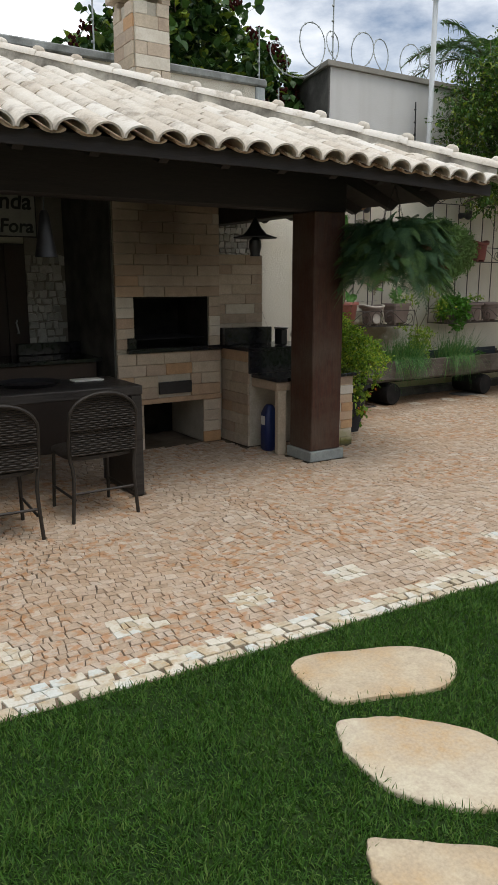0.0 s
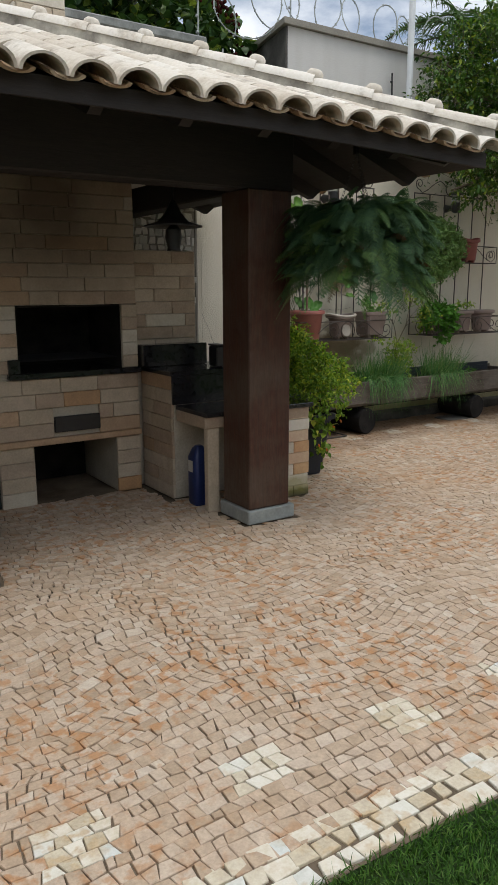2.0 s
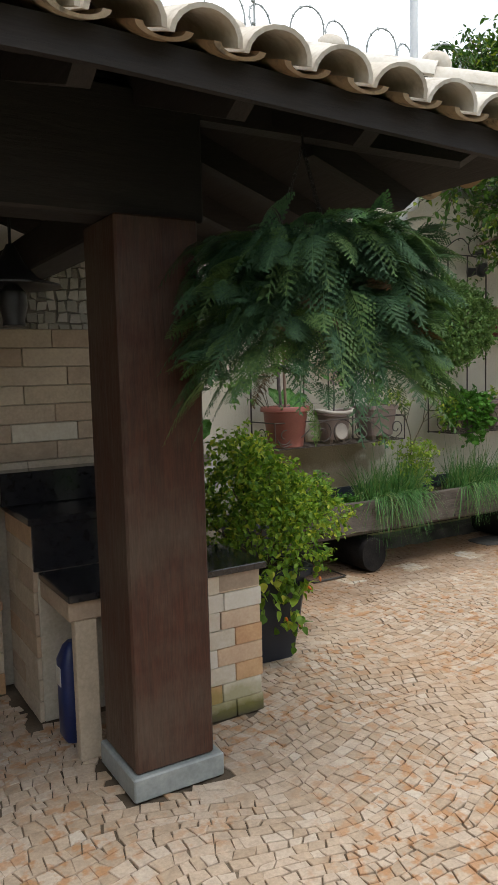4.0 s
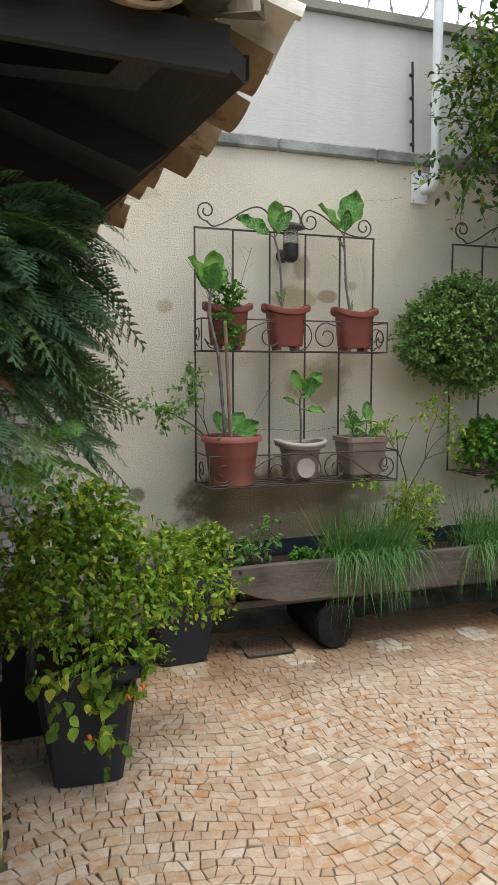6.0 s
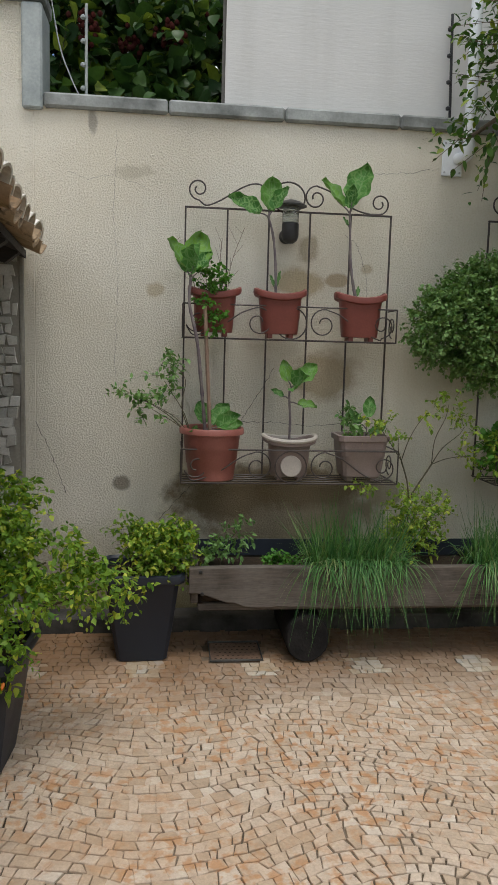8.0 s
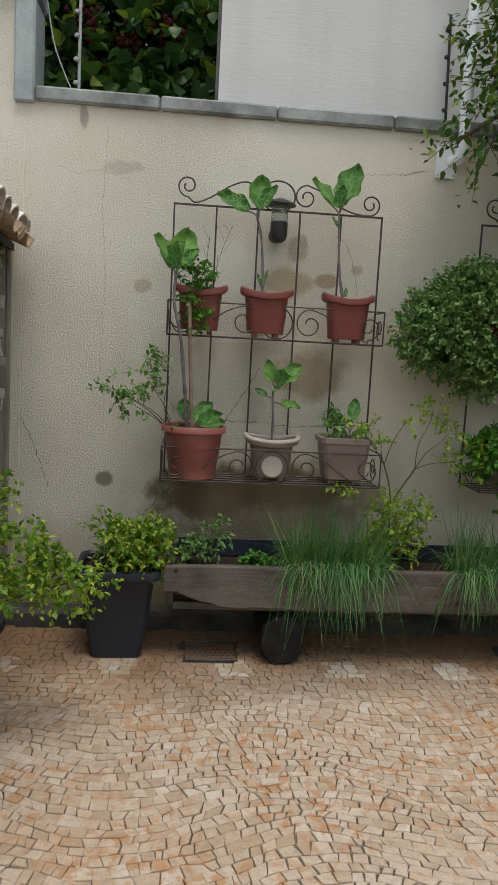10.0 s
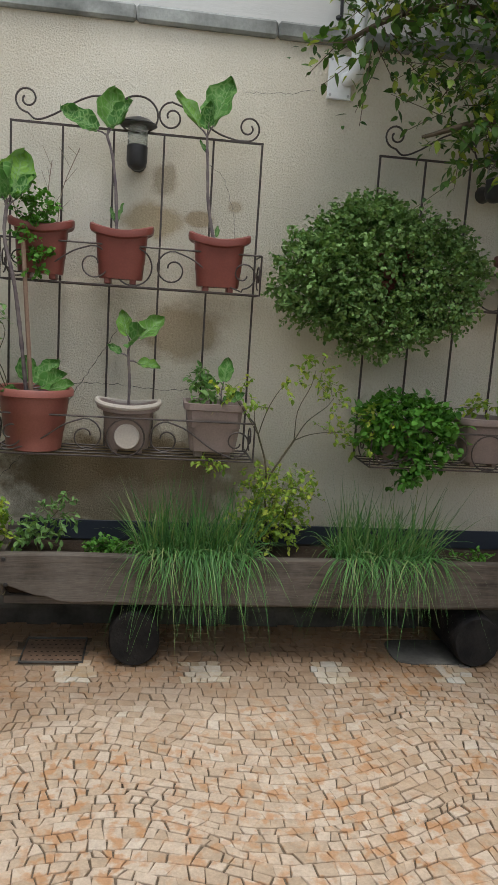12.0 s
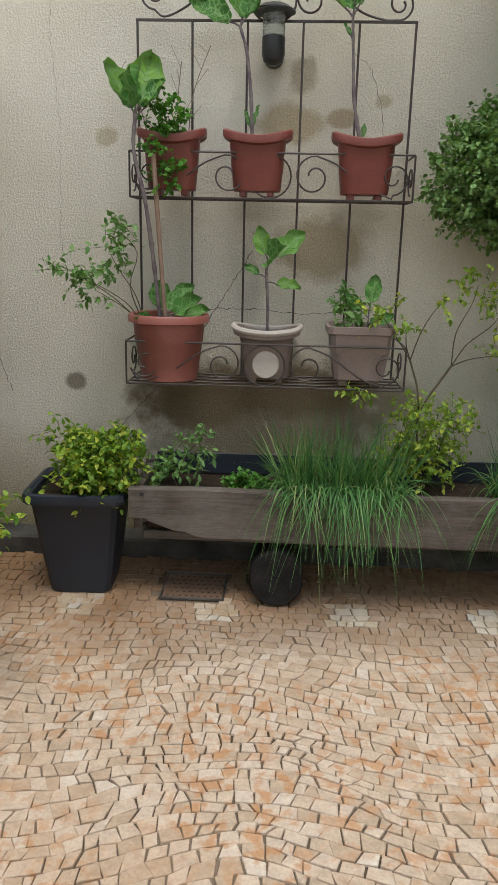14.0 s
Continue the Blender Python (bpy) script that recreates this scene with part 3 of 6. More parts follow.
bbq = thing("barbecue", "built-in barbecue of pale stone bricks with a dark fire opening", "barbecue")
FX0, FX1, FY = 3.545, 4.59, 6.95
for name, box in (("jamb", (FX0, 3.72, FY, 8.15, 0.90, 1.375)), ("jamb", (4.47, FX1, FY, 8.15, 0.90, 1.375)), ("hood", (FX0, FX1, FY, 8.15, 1.375, 2.62)),
                  ("foot_pier", (FX0, 3.79, FY, 8.15, 0.0, 0.42)), ("foot_pier", (4.40, FX1, FY, 8.15, 0.0, 0.42)), ("hearth_block", (FX0, FX1, FY, 8.15, 0.42, 0.899)),
                  ("side_block", (FX1, 5.12, 7.03, 8.15, 0.0, 1.76))):
    part(name, Shape().box(*box), M_MORTAR, bbq)
for name, box in (("fire_back", (3.722, 4.468, 7.55, 7.6, 0.9, 1.374)), ("wood_store_back", (3.792, 4.398, 7.6, 7.65, 0.0, 0.419)), ("fire_cheek", (3.722, 3.73, 6.955, 7.55, 0.9, 1.374)),
                  ("fire_cheek", (4.46, 4.468, 6.955, 7.55, 0.9, 1.374)), ("fire_roof", (3.73, 4.46, 6.955, 7.55, 1.36, 1.374))):
    part(name, Shape().box(*box), M_SOOT, bbq, "soot-black firebrick lining")
sill = Shape().box(3.64, 4.60, 6.90, 7.5, 0.885, 0.925, 0.004).box(3.64, 3.72, 6.905, 6.94, 0.925, 1.02, 0.003)
part("fire_sill", sill, M_GRANITE, bbq, "black granite sill")
for i in range(9):
    part("grill_bar", Shape().tube([(3.75, 7.0 + i * 0.06, 1.0), (4.45, 7.0 + i * 0.06, 1.0)], 0.005, 5), M_DARKMETAL, bbq)
part("ash_door", Shape().box(3.935, 4.27, 6.915, 6.94, 0.50, 0.61, 0.004), M_DARKMETAL, bbq, "black metal ash drawer front")
part("hearth_slab", Shape().box(FX0 - 0.01, FX1, 6.905, FY + 0.02, 0.42, 0.465, 0.006), M_BRICK, bbq, "pale stone lintel slab")
brick_face(bbq, (FX0, FY, 0.0), 0, FX1 - FX0, 0.418, [(0.245, 0.855, -1, 0.419)])
brick_face(bbq, (FX0, FY, 0.467), 0, FX1 - FX0, 0.415, [(0.39, 0.725, 0.02, 0.15)])
brick_face(bbq, (FX0, FY, 0.925), 0, FX1 - FX0, 0.45, [(0.165, 0.925, -1, 0.46)])
brick_face(bbq, (FX0, FY, 1.378), 0, FX1 - FX0, 1.1)
brick_face(bbq, (FX1, 7.03, 0.93), 0, 5.12 - FX1, 0.83)
# This side gets a plain dark panel instead of brick courses.
part("side_panel", Shape().box(FX0 - 0.02, FX0 - 0.002, 6.955, 8.15, 0.0, 2.6, 0.003), M_BLACKISH, bbq, "dark panel covering the side")
chimney = Shape().box(3.94, 4.27, 7.24, 7.65, 2.4, 3.86, 0.004)
part("chimney_core", chimney, M_MORTAR, bbq)
brick_face(bbq, (3.94, 7.24, 2.9), 0, 0.33, 0.96, [(0.12, 0.21, 0.86, 1.0)], 0.11)
brick_face(bbq, (3.94, 7.65, 2.9), -90, 0.41, 0.96, [(0.15, 0.26, 0.86, 1.0)], 0.11)
part("chimney_cap", Shape().box(3.88, 4.33, 7.16, 7.72, 3.93, 4.0, 0.006).box(3.94, 4.02, 7.22, 7.3, 3.86, 3.93).box(4.2, 4.28, 7.22, 7.3, 3.86, 3.93).box(3.94, 4.02, 7.58, 7.66, 3.86, 3.93).box(4.2, 4.28, 7.58, 7.66, 3.86, 3.93),
     M_BRICK, bbq, "stone cap on four corner blocks")

# ---- counter beside the barbecue ----
ctr = thing("counter", "stepped brick counter with polished black granite tops", "counter")
part("upper_body", Shape().box(4.665, 5.40, 6.53, 7.01, 0.0, 0.885), M_MORTAR, ctr)
brick_face(ctr, (4.665, 7.01, 0.0), -90, 0.48, 0.885)
tops = Shape().box(4.63, 5.43, 6.505, 7.01, 0.887, 0.92, 0.004)
part("upper_top", tops, M_GRANITE, ctr)
part("step_face", Shape().box(4.645, 5.42, 6.505, 6.528, 0.685, 0.885, 0.003).box(5.402, 5.42, 6.53, 7.0, 0.0, 0.885, 0.003), M_GRANITE, ctr)
part("splash_box", Shape().box(4.60, 5.13, 6.86, 7.0, 0.922, 1.08, 0.004), M_GRANITE, ctr)
part("lower_top", Shape().box(4.66, 5.555, 6.075, 6.50, 0.655, 0.685, 0.004), M_GRANITE, ctr)
part("lower_slab", Shape().box(4.665, 5.53, 6.10, 6.50, 0.575, 0.652, 0.004), M_BRICK, ctr, "pale stone slab edge")
part("support", Shape().box(4.69, 4.78, 6.11, 6.16, 0.0, 0.573, 0.004), M_BRICK, ctr, "pale stone support")
pier = Shape().box(5.20, 5.52, 6.12, 6.50, 0.0, 0.573)
part("pier", pier, M_MORTAR, ctr)
brick_face(ctr, (5.20, 6.12, 0.0), 0, 0.335, 0.652, (), 0.08, (0.15, 0.2, 0.24), M_CREAMBRICK)
brick_face(ctr, (5.52, 6.12, 0.0), 90, 0.38, 0.652, (), 0.08, (0.15, 0.2, 0.24), M_CREAMBRICK)

crate = thing("water_bottle", "blue plastic bottle with a white label under the counter", "bottle")
part("body", Shape().squircle([(0.055, 0.055, 0), (0.065, 0.065, 0.02), (0.065, 0.065, 0.34), (0.04, 0.04, 0.40), (0.022, 0.022, 0.42)], 24, 4, 4.745, 6.33), M_BLUE, crate)
part("label", Shape().box(4.676, 4.679, 6.30, 6.36, 0.24, 0.32, 0.001), M_PAPER, crate, "white label")
blk = thing("knife_block", "black box on the granite counter", "container")
part("body", Shape().box(5.05, 5.12, 6.58, 6.70, 0.922, 1.07, 0.008), M_DARKMETAL, blk)
part("lid", Shape().box(5.045, 5.125, 6.575, 6.705, 1.072, 1.085, 0.005), M_DARKMETAL, blk)

# ---- pavilion timber ----
pv = thing("pavilion_post", "dark red-brown square timber post on a grey stone base", "post")
pb = Shape().box(4.775, 5.088, 5.737, 6.05, 0.092, 2.06, 0.008)
part("shaft", pb, M_POST, pv)
part("base", Shape().box(4.757, 5.12, 5.718, 6.07, 0.0, 0.09, 0.006), M_GREYPAINT, pv, "grey stone base")
rng = random.Random(3)

EX, EY, EZ, SLOPE = 6.04, 4.98, 2.295, 0.36


def eave_x(y):
    return EX + 0.09 - 0.075 * (y - EY)


timber = thing("pavilion_roof", "tiled hip roof on dark timber with whitish clay tiles", "roof", kind="structure")
part("front_beam", Shape().box(-2.8, 5.15, 5.80, 5.98, 2.062, 2.50, 0.01), M_DARKWOOD_X, timber)
part("side_beam", Shape().box(4.86, 5.04, 5.985, 8.18, 2.062, 2.25, 0.01), M_DARKWOOD, timber)


def roof_z(d):
    """Height of the boards at the distance d behind the eave."""
    return EZ - 0.01 + SLOPE * d


def sag(x):
    """The front eave sinks a little towards its corner."""
    return -0.045 * min(1.0, max(0.0, (x - 4.5) / 1.5))


def rafter_front(x):
    d1 = min(3.2, EX - x - 0.05)
    s = Shape()
    a, b = 0.09, 0.115
    y0, y1 = EY + 0.10, EY + d1
    loops = []
    for y in (y0, y0 + 0.09, y1):
        t = roof_z(y - EY) - 0.022 + (sag(x) if y < EY + 0.3 else 0.0)
        low = t - (0.035 if y == y0 else b)
        loops.append([(x - 0.03, y, low), (x + 0.03, y, low), (x + 0.03, y, t), (x - 0.03, y, t)])
    s.loft(loops)
    part("rafter", s, M_DARKWOOD, timber)


def rafter_side(y):
    d1 = min(3.2, y - EY - 0.05)
    s = Shape()
    x0 = eave_x(y) - 0.085
    loops = []
    for k, x in enumerate((x0, x0 - 0.07, x0 + 0.085 - max(d1, 0.45))):
        t = roof_z(eave_x(y) - x) - 0.088
        low = t - (0.035 if k == 0 else 0.115)
        loops.append([(x, y + 0.03, low), (x, y - 0.03, low), (x, y - 0.03, t), (x, y + 0.03, t)])
    s.loft(loops)
    part("rafter", s, M_DARKWOOD_X, timber)


for i in range(16):
    rafter_front(5.36 - 0.44 * i)
for i in range(6):
    rafter_side(5.62 + 0.46 * i)
hs = Shape()
loops = []
for d, drop in ((0.13, 0.05), (0.22, 0.16), (3.1, 0.16)):
    x, y, t = EX - d, EY + d, roof_z(d) - 0.005
    o = 0.032
    loops.append([(x - o, y - o, t - drop), (x + o, y + o, t - drop), (x + o, y + o, t), (x - o, y - o, t)])
part("hip_rafter", Shape().loft(loops), M_DARKWOOD, timber)
deck = Shape()
for lo, hi in ((-0.02, 0.0),):
    a, b = EX - 0.045, EY + 0.08
    D = 3.2
    top = [(-3.0, b, roof_z(0.08)), (4.5, b, roof_z(0.08)), (a, b, roof_z(0.08) + sag(a)), (EX - D, EY + D, roof_z(D)), (-3.0, EY + D, roof_z(D))]
    bot = [(x, y, z - 0.018) for x, y, z in top]
    deck.add(top + bot, [(0, 1, 3, 4), (1, 2, 3), (9, 8, 6, 5), (8, 7, 6), (0, 5, 6, 1), (1, 6, 7, 2), (2, 7, 8, 3), (3, 8, 9, 4), (4, 9, 5, 0)])
    top = [(eave_x(b) - 0.075, b + 0.04, roof_z(0.075) - 0.07), (eave_x(8.18) - 0.075, 8.18, roof_z(0.075) - 0.07), (EX - D, EY + D, roof_z(D) - 0.03)]
    bot = [(x, y, z - 0.045) for x, y, z in top]
    deck.add(top + bot, [(0, 1, 2), (5, 4, 3), (0, 3, 4, 1), (1, 4, 5, 2), (2, 5, 3, 0)])
    top = [(a - 0.02, b, roof_z(0.08) + sag(a) - 0.006), (eave_x(b) - 0.08, b + 0.045, roof_z(0.075) - 0.074), (EX - D, EY + D, roof_z(D) - 0.034), (EX - D - 0.1, EY + D, roof_z(D) - 0.006)]
    bot = [(x, y, z - 0.05) for x, y, z in top]
    deck.add(top + bot, [(0, 1, 2, 3), (7, 6, 5, 4), (0, 4, 5, 1), (1, 5, 6, 2), (2, 6, 7, 3), (3, 7, 4, 0)])
part("boarding", deck, M_DARKWOOD, timber, "dark roof boards", None)
part("eave_board", Shape().loft([[(x, EY + 0.055, roof_z(0.06) - 0.085 + sag(x)), (x, EY + 0.078, roof_z(0.06) - 0.085 + sag(x)), (x, EY + 0.078, roof_z(0.06) + sag(x)), (x, EY + 0.055, roof_z(0.06) + sag(x))] for x in (-2.9, 4.5, 5.2, EX - 0.05)]), M_DARKWOOD_X, timber)
for k in range(7):
    d = 0.5 + 0.42 * k
    part("batten", Shape().box(-2.9, EX - d - 0.1, EY + d, EY + d + 0.045, roof_z(d) - 0.05, roof_z(d) - 0.02, 0.003), M_DARKWOOD_X, timber)

# ---- roof tiles ----


def tile_mesh(name, r0, r1, length, mat, up=True, deep=0.8, thin=0.86):
    """A half-barrel tile along +y, rising side up; wide at the near end."""
    s = Shape()
    n = 10
    loops = []
    for rr in (1.0, thin):
        for y, r in ((0.0, r0), (length, r1)) if rr == 1.0 else ((length, r1), (0.0, r0)):
            loop = []
            for i in range(n + 1):
                a = math.pi * i / n
                z = r * rr * math.sin(a) * 0.78
                loop.append((r * rr * math.cos(a), y, z if up else -z * deep))
            loops.append(loop)
    loops.append(loops[0])
    s.loft(loops, close=False)
    for k in (0, n):
        s.add([loops[0][k], loops[1][k], loops[2][k], loops[3][k]], [(0, 1, 2, 3)])
    return s.mesh(name, mat, 40)


TILE_L, STEP, PITCH = 0.46, 0.36, 0.20
ang = math.degrees(math.atan(SLOPE))
TILES = {True: (tile_mesh("cover_tile", 0.098, 0.078, TILE_L, M_TILE), tile_mesh("channel_tile", 0.074, 0.095, TILE_L, M_CLAY, False, 0.5, 0.72), tile_mesh("eave_channel_tile", 0.068, 0.085, TILE_L, M_CLAY, False, 1.25))}
spots = []
run = math.cos(math.radians(ang)) * STEP
for c in range(45):
    x = EX - 0.12 - PITCH * c
    for r in range(9):
        y = EY - 0.03 + run * r
        for kind, dx, dz in ((0, 0.0, 0.055), (1, -PITCH / 2, 0.072)):
            room = EX - (x + dx) - (y - EY) + 0.02
            if room < 0.09 or y + 0.4 > 8.2:
                continue
            cut = Matrix.Diagonal((1, min(1.0, room / 0.43), 1, 1))
            spots.append((abs(x - 4.0) + r * 0.2 + kind * 0.3, kind, pose(x + dx, y + kind * 0.015, roof_z(y - EY) + dz - 0.035 + sag(x) * max(0.0, 1 - r / 4), ang + 2.0, 0, rng.uniform(-1.6, 1.6)) @ cut))
for c in range(17):
    y = EY + 0.15 + PITCH * c
    for r in range(9):
        d = -0.03 + run * r
        for kind, dy, dz in ((0, 0.0, 0.055), (2, PITCH / 2, 0.06)):
            yy = y + dy
            d2 = d + (rng.uniform(-0.05, 0.02) if kind else rng.uniform(0.0, 0.02))
            room = (yy - EY) - d - 0.05
            if yy > 8.12 or room < 0.09:
                continue
            cut = Matrix.Diagonal((1, min(1.0, room / 0.43), 1, 1))
            spots.append((yy - EY + r * 0.2 + kind * 0.3, kind, pose(eave_x(yy) - d2, yy, roof_z(d2) + dz - 0.058 + rng.uniform(-0.006, 0.006), ang + 2.0 + rng.uniform(-3, 3), rng.uniform(-13, 13), 90 + rng.uniform(-5.0, 5.0)) @ cut))
spots.sort(key=lambda s: s[0])
for _, kind, m in spots[:300]:
    ob = new("roof_tile", TILES[True][kind])
    ob.parent = timber
    ob.matrix_local = m
for kind, mat in ((0, M_TILE_REST), (1, M_CLAY), (2, M_CLAY)):
    rest = Shape()
    src = TILES[True][kind]
    vs, fs = [tuple(v.co) for v in src.vertices], [tuple(p.vertices) for p in src.polygons]
    for _, k2, m in spots[300:]:
        if k2 == kind:
            rest.add(vs, fs, m)
    tagged(part("roof_tiles", rest, mat, timber, smooth=40), kind="stuff")
cap = tile_mesh("hip_cap", 0.088, 0.074, 0.40, M_TILE)
knob = Shape().lathe([(0.035, -0.04), (0.054, -0.012), (0.052, 0.016), (0.037, 0.034), (0.012, 0.04)], 12).mesh("hip_joint", M_TILE, 40)
hip_slope = math.degrees(math.atan(SLOPE / math.sqrt(2)))
mort = Shape()
for k in range(13):
    d = 0.03 + 0.25 * k
    m = pose(EX - d, EY + d, roof_z(d) + 0.128 - 0.05 * max(0.0, 1 - d / 1.2), hip_slope + 0.6, 0, 45)
    ob = new("hip_tile", cap)
    ob.parent = timber
    ob.matrix_local = m
    ob = new("hip_joint", knob)
    ob.parent = timber
    ob.matrix_local = m @ pose(0, 0.01, 0.058)
mort.loft([[(EX - d - 0.06, EY + d - 0.06, roof_z(d) + 0.0), (EX - d + 0.06, EY + d + 0.06, roof_z(d) + 0.0), (EX - d + 0.05, EY + d + 0.05, roof_z(d) + 0.14 - 0.05 * max(0.0, 1 - d / 1.2)), (EX - d - 0.05, EY + d - 0.05, roof_z(d) + 0.14 - 0.05 * max(0.0, 1 - d / 1.2))] for d in np.linspace(0.03, 3.15, 20)])
part("hip_mortar", mort, M_RIDGE, timber, "stained mortar under the hip tiles")

# ---- plants: shared makers ----
NR = np.random.RandomState(11)


def frames_from(dirs, roll):
    """Rotation matrices whose y axis follows dirs and whose z axis is turned up as far as it goes, then rolled."""
    y = dirs / np.linalg.norm(dirs, axis=1, keepdims=True)
    up = np.tile(np.array([0.02, 0.03, 1.0]), (len(y), 1))
    x = np.cross(y, up)
    x /= np.linalg.norm(x, axis=1, keepdims=True) + 1e-9
    z = np.cross(x, y)
    c, s = np.cos(roll)[:, None], np.sin(roll)[:, None]
    return np.stack([x * c + z * s, y, z * c - x * s], axis=2)


def scatter(template, pos, rot, size):
    """Copies a template (points, triangles) to many places; gives arrays for one mesh."""
    tv, tf = np.array(template[0], float), np.array(template[1], int)
    v = np.einsum("nij,kj->nki", rot, tv) * np.asarray(size)[:, None, None] + np.asarray(pos)[:, None, :]
    f = tf[None] + (np.arange(len(v)) * len(tv))[:, None, None]
    return v.reshape(-1, 3), f.reshape(-1, 3)


def leaf_template(width=0.5, fold=0.12, curl=0.15, n=4, tip=1.0, base=0.0):
    """A leaf of length 1 along +y: two rows of triangles either side of a midrib."""
    v, f = [], []
    for i in range(n + 1):
        t = i / n
        w = width * 0.5 * (math.sin(math.pi * t ** (0.75 if tip else 1.0)) ** 0.9 + base * (1 - t))
        z = -curl * t * t
        v += [(0, t, z), (-w, t, z + fold * w * 2), (w, t, z + fold * w * 2)]
    for i in range(n):
        a, b = 3 * i, 3 * i + 3
        f += [(a, b, a + 1), (a + 1, b, b + 1), (a, a + 2, b), (a + 2, b + 2, b)]
    return v, f


LEAF = leaf_template(0.5)
ROUND_LEAF = leaf_template(0.8, 0.1, 0.2, 3)
HEART_LEAF = leaf_template(0.8, 0.12, 0.3, 4, 0.6, 0.3)
BROAD_LEAF = leaf_template(0.62, 0.14, 0.22)


def twiggy(blobs, twigs, leaves, size, template, seed, length=0.12, droop=0.3, spread=1.0, inner=0.55):
    """Leaf arrays and twig lines of a shrub: twigs start inside rounded masses (x, y, z, rx, ry, rz) and end at their skin."""
    r = np.random.RandomState(seed)
    vol = np.array([b[3] * b[4] + b[4] * b[5] + b[3] * b[5] for b in blobs])
    pick = r.choice(len(blobs), twigs, p=vol / vol.sum())
    b = np.array(blobs)[pick]
    d = r.normal(size=(twigs, 3))
    d /= np.linalg.norm(d, axis=1, keepdims=True)
    rad = r.uniform(inner, 1.05, (twigs, 1)) * r.uniform(0.82, 1.08, (twigs, 1))
    start = b[:, :3] + d * b[:, 3:] * rad
    way = d * 0.8 + r.normal(size=(twigs, 3)) * 0.45 * spread + np.array([0, 0, 0.45])
    way /= np.linalg.norm(way, axis=1, keepdims=True)
    ln = length * r.uniform(0.5, 1.3, twigs)
    pos, dirs, lines = [], [], []
    for k in range(leaves):
        t = (k + r.uniform(0.2, 0.9, twigs)) / leaves
        p = start + way * (t * ln)[:, None] - np.array([0, 0, 1.0]) * (droop * ln * t * t)[:, None]
        out = way * 0.4 + r.normal(size=(twigs, 3)) * 0.8 + np.array([0, 0, -droop])
        pos.append(p)
        dirs.append(out)
    end = start + way * ln[:, None] - np.array([0, 0, 1.0]) * (droop * ln)[:, None]
    pos, dirs = np.concatenate(pos), np.concatenate(dirs)
    s = size * r.uniform(0.6, 1.25, len(pos))
    v, f = scatter(template, pos, frames_from(dirs, r.normal(size=len(pos)) * 0.5), s)
    return v, f, start, end


def twig_mesh(start, end, radius, sides=3):
    s = Shape()
    for a, b in zip(start, end):
        s.tube([tuple(a), tuple(b)], [radius, radius * 0.5], sides)
    return s


def shrub(parent, blobs, twigs, leaves, size, template, seed, mat, roots, wood=M_TWIG, stem=0.006, length=0.12, droop=0.3, inner=0.55, every=1):
    """Stems from the roots to the masses, twigs and leaves, as parts of a plant."""
    v, f, a, b = twiggy(blobs, twigs, leaves, size, template, seed, length, droop, 1.0, inner)
    arrays("leaves", v, f, mat, parent, kind="stuff")
    tagged(part("branchwork", twig_mesh(a[::every], b[::every], 0.0014), wood, parent), kind="stuff")
    r = random.Random(seed)
    for blob in blobs:
        tgt = blob[:3]
        under = [q for q in roots if q[2] < tgt[2] - 0.02] or roots
        root = min(under, key=lambda q: (Vector(q) - Vector(tgt)).length + r.uniform(0, 0.03))
        gap = (Vector(tgt) - Vector(root)).length
        pts = [root] + [[root[k] + (tgt[k] - root[k]) * q + (r.uniform(-0.09, 0.09) * gap if k < 2 else 0.07 * gap) for k in range(3)] for q in (0.35, 0.7)] + [tgt]
        line = curve(pts, 4)
        part("stem", Shape().tube(line, [stem * (1 - 0.6 * i / len(line)) for i in range(len(line))], 6), wood, parent)


def blade_arrays(base, dirs, length, width, droop, seg=5, seed=0):
    """Drooping grass-like blades as flat strips."""
    r = np.random.RandomState(seed)
    n = len(base)
    d = dirs / np.linalg.norm(dirs, axis=1, keepdims=True)
    flat = np.cross(d, np.array([0, 0, 1.0]) + r.normal(size=(n, 3)) * 0.25)
    flat /= np.linalg.norm(flat, axis=1, keepdims=True) + 1e-9
    rows = []
    for k in range(seg + 1):
        t = k / seg
        p = base + d * (length * t)[:, None] - np.array([0, 0, 1.0]) * (droop * length * t * t)[:, None]
        w = (width * (1 - t ** 1.6) + 0.0003)[:, None]
        rows += [p - flat * w, p + flat * w]
    v = np.stack(rows, axis=1)
    f = []
    for k in range(seg):
        a = 2 * k
        f += [(a, a + 1, a + 3), (a, a + 3, a + 2)]
    f = np.array(f)[None] + (np.arange(n) * 2 * (seg + 1))[:, None, None]
    return v.reshape(-1, 3), f.reshape(-1, 3)


# ---- trellises ----


def spiral(cx, cz, r0, turns, start, y, inward=True, n=26):
    pts = []
    for i in range(n + 1):
        t = i / n
        a = start + turns * 2 * math.pi * t
        r = r0 * (1 - 0.72 * t)
        pts.append((cx + r * math.cos(a), y, cz + r * math.sin(a)))
    return pts


def curve(points, n=10):
    """A smooth line through points (Catmull-Rom)."""
    p = [Vector(q) for q in points]
    p = [2 * p[0] - p[1]] + p + [2 * p[-1] - p[-2]]
    out = []
    for i in range(1, len(p) - 2):
        for k in range(n):
            t = k / n
            a, b, c, d = p[i - 1], p[i], p[i + 1], p[i + 2]
            out.append(tuple(0.5 * ((2 * b) + (c - a) * t + (2 * a - 5 * b + 4 * c - d) * t * t + (3 * b - a - 3 * c + d) * t ** 3)))
    out.append(tuple(p[-2]))
    return out


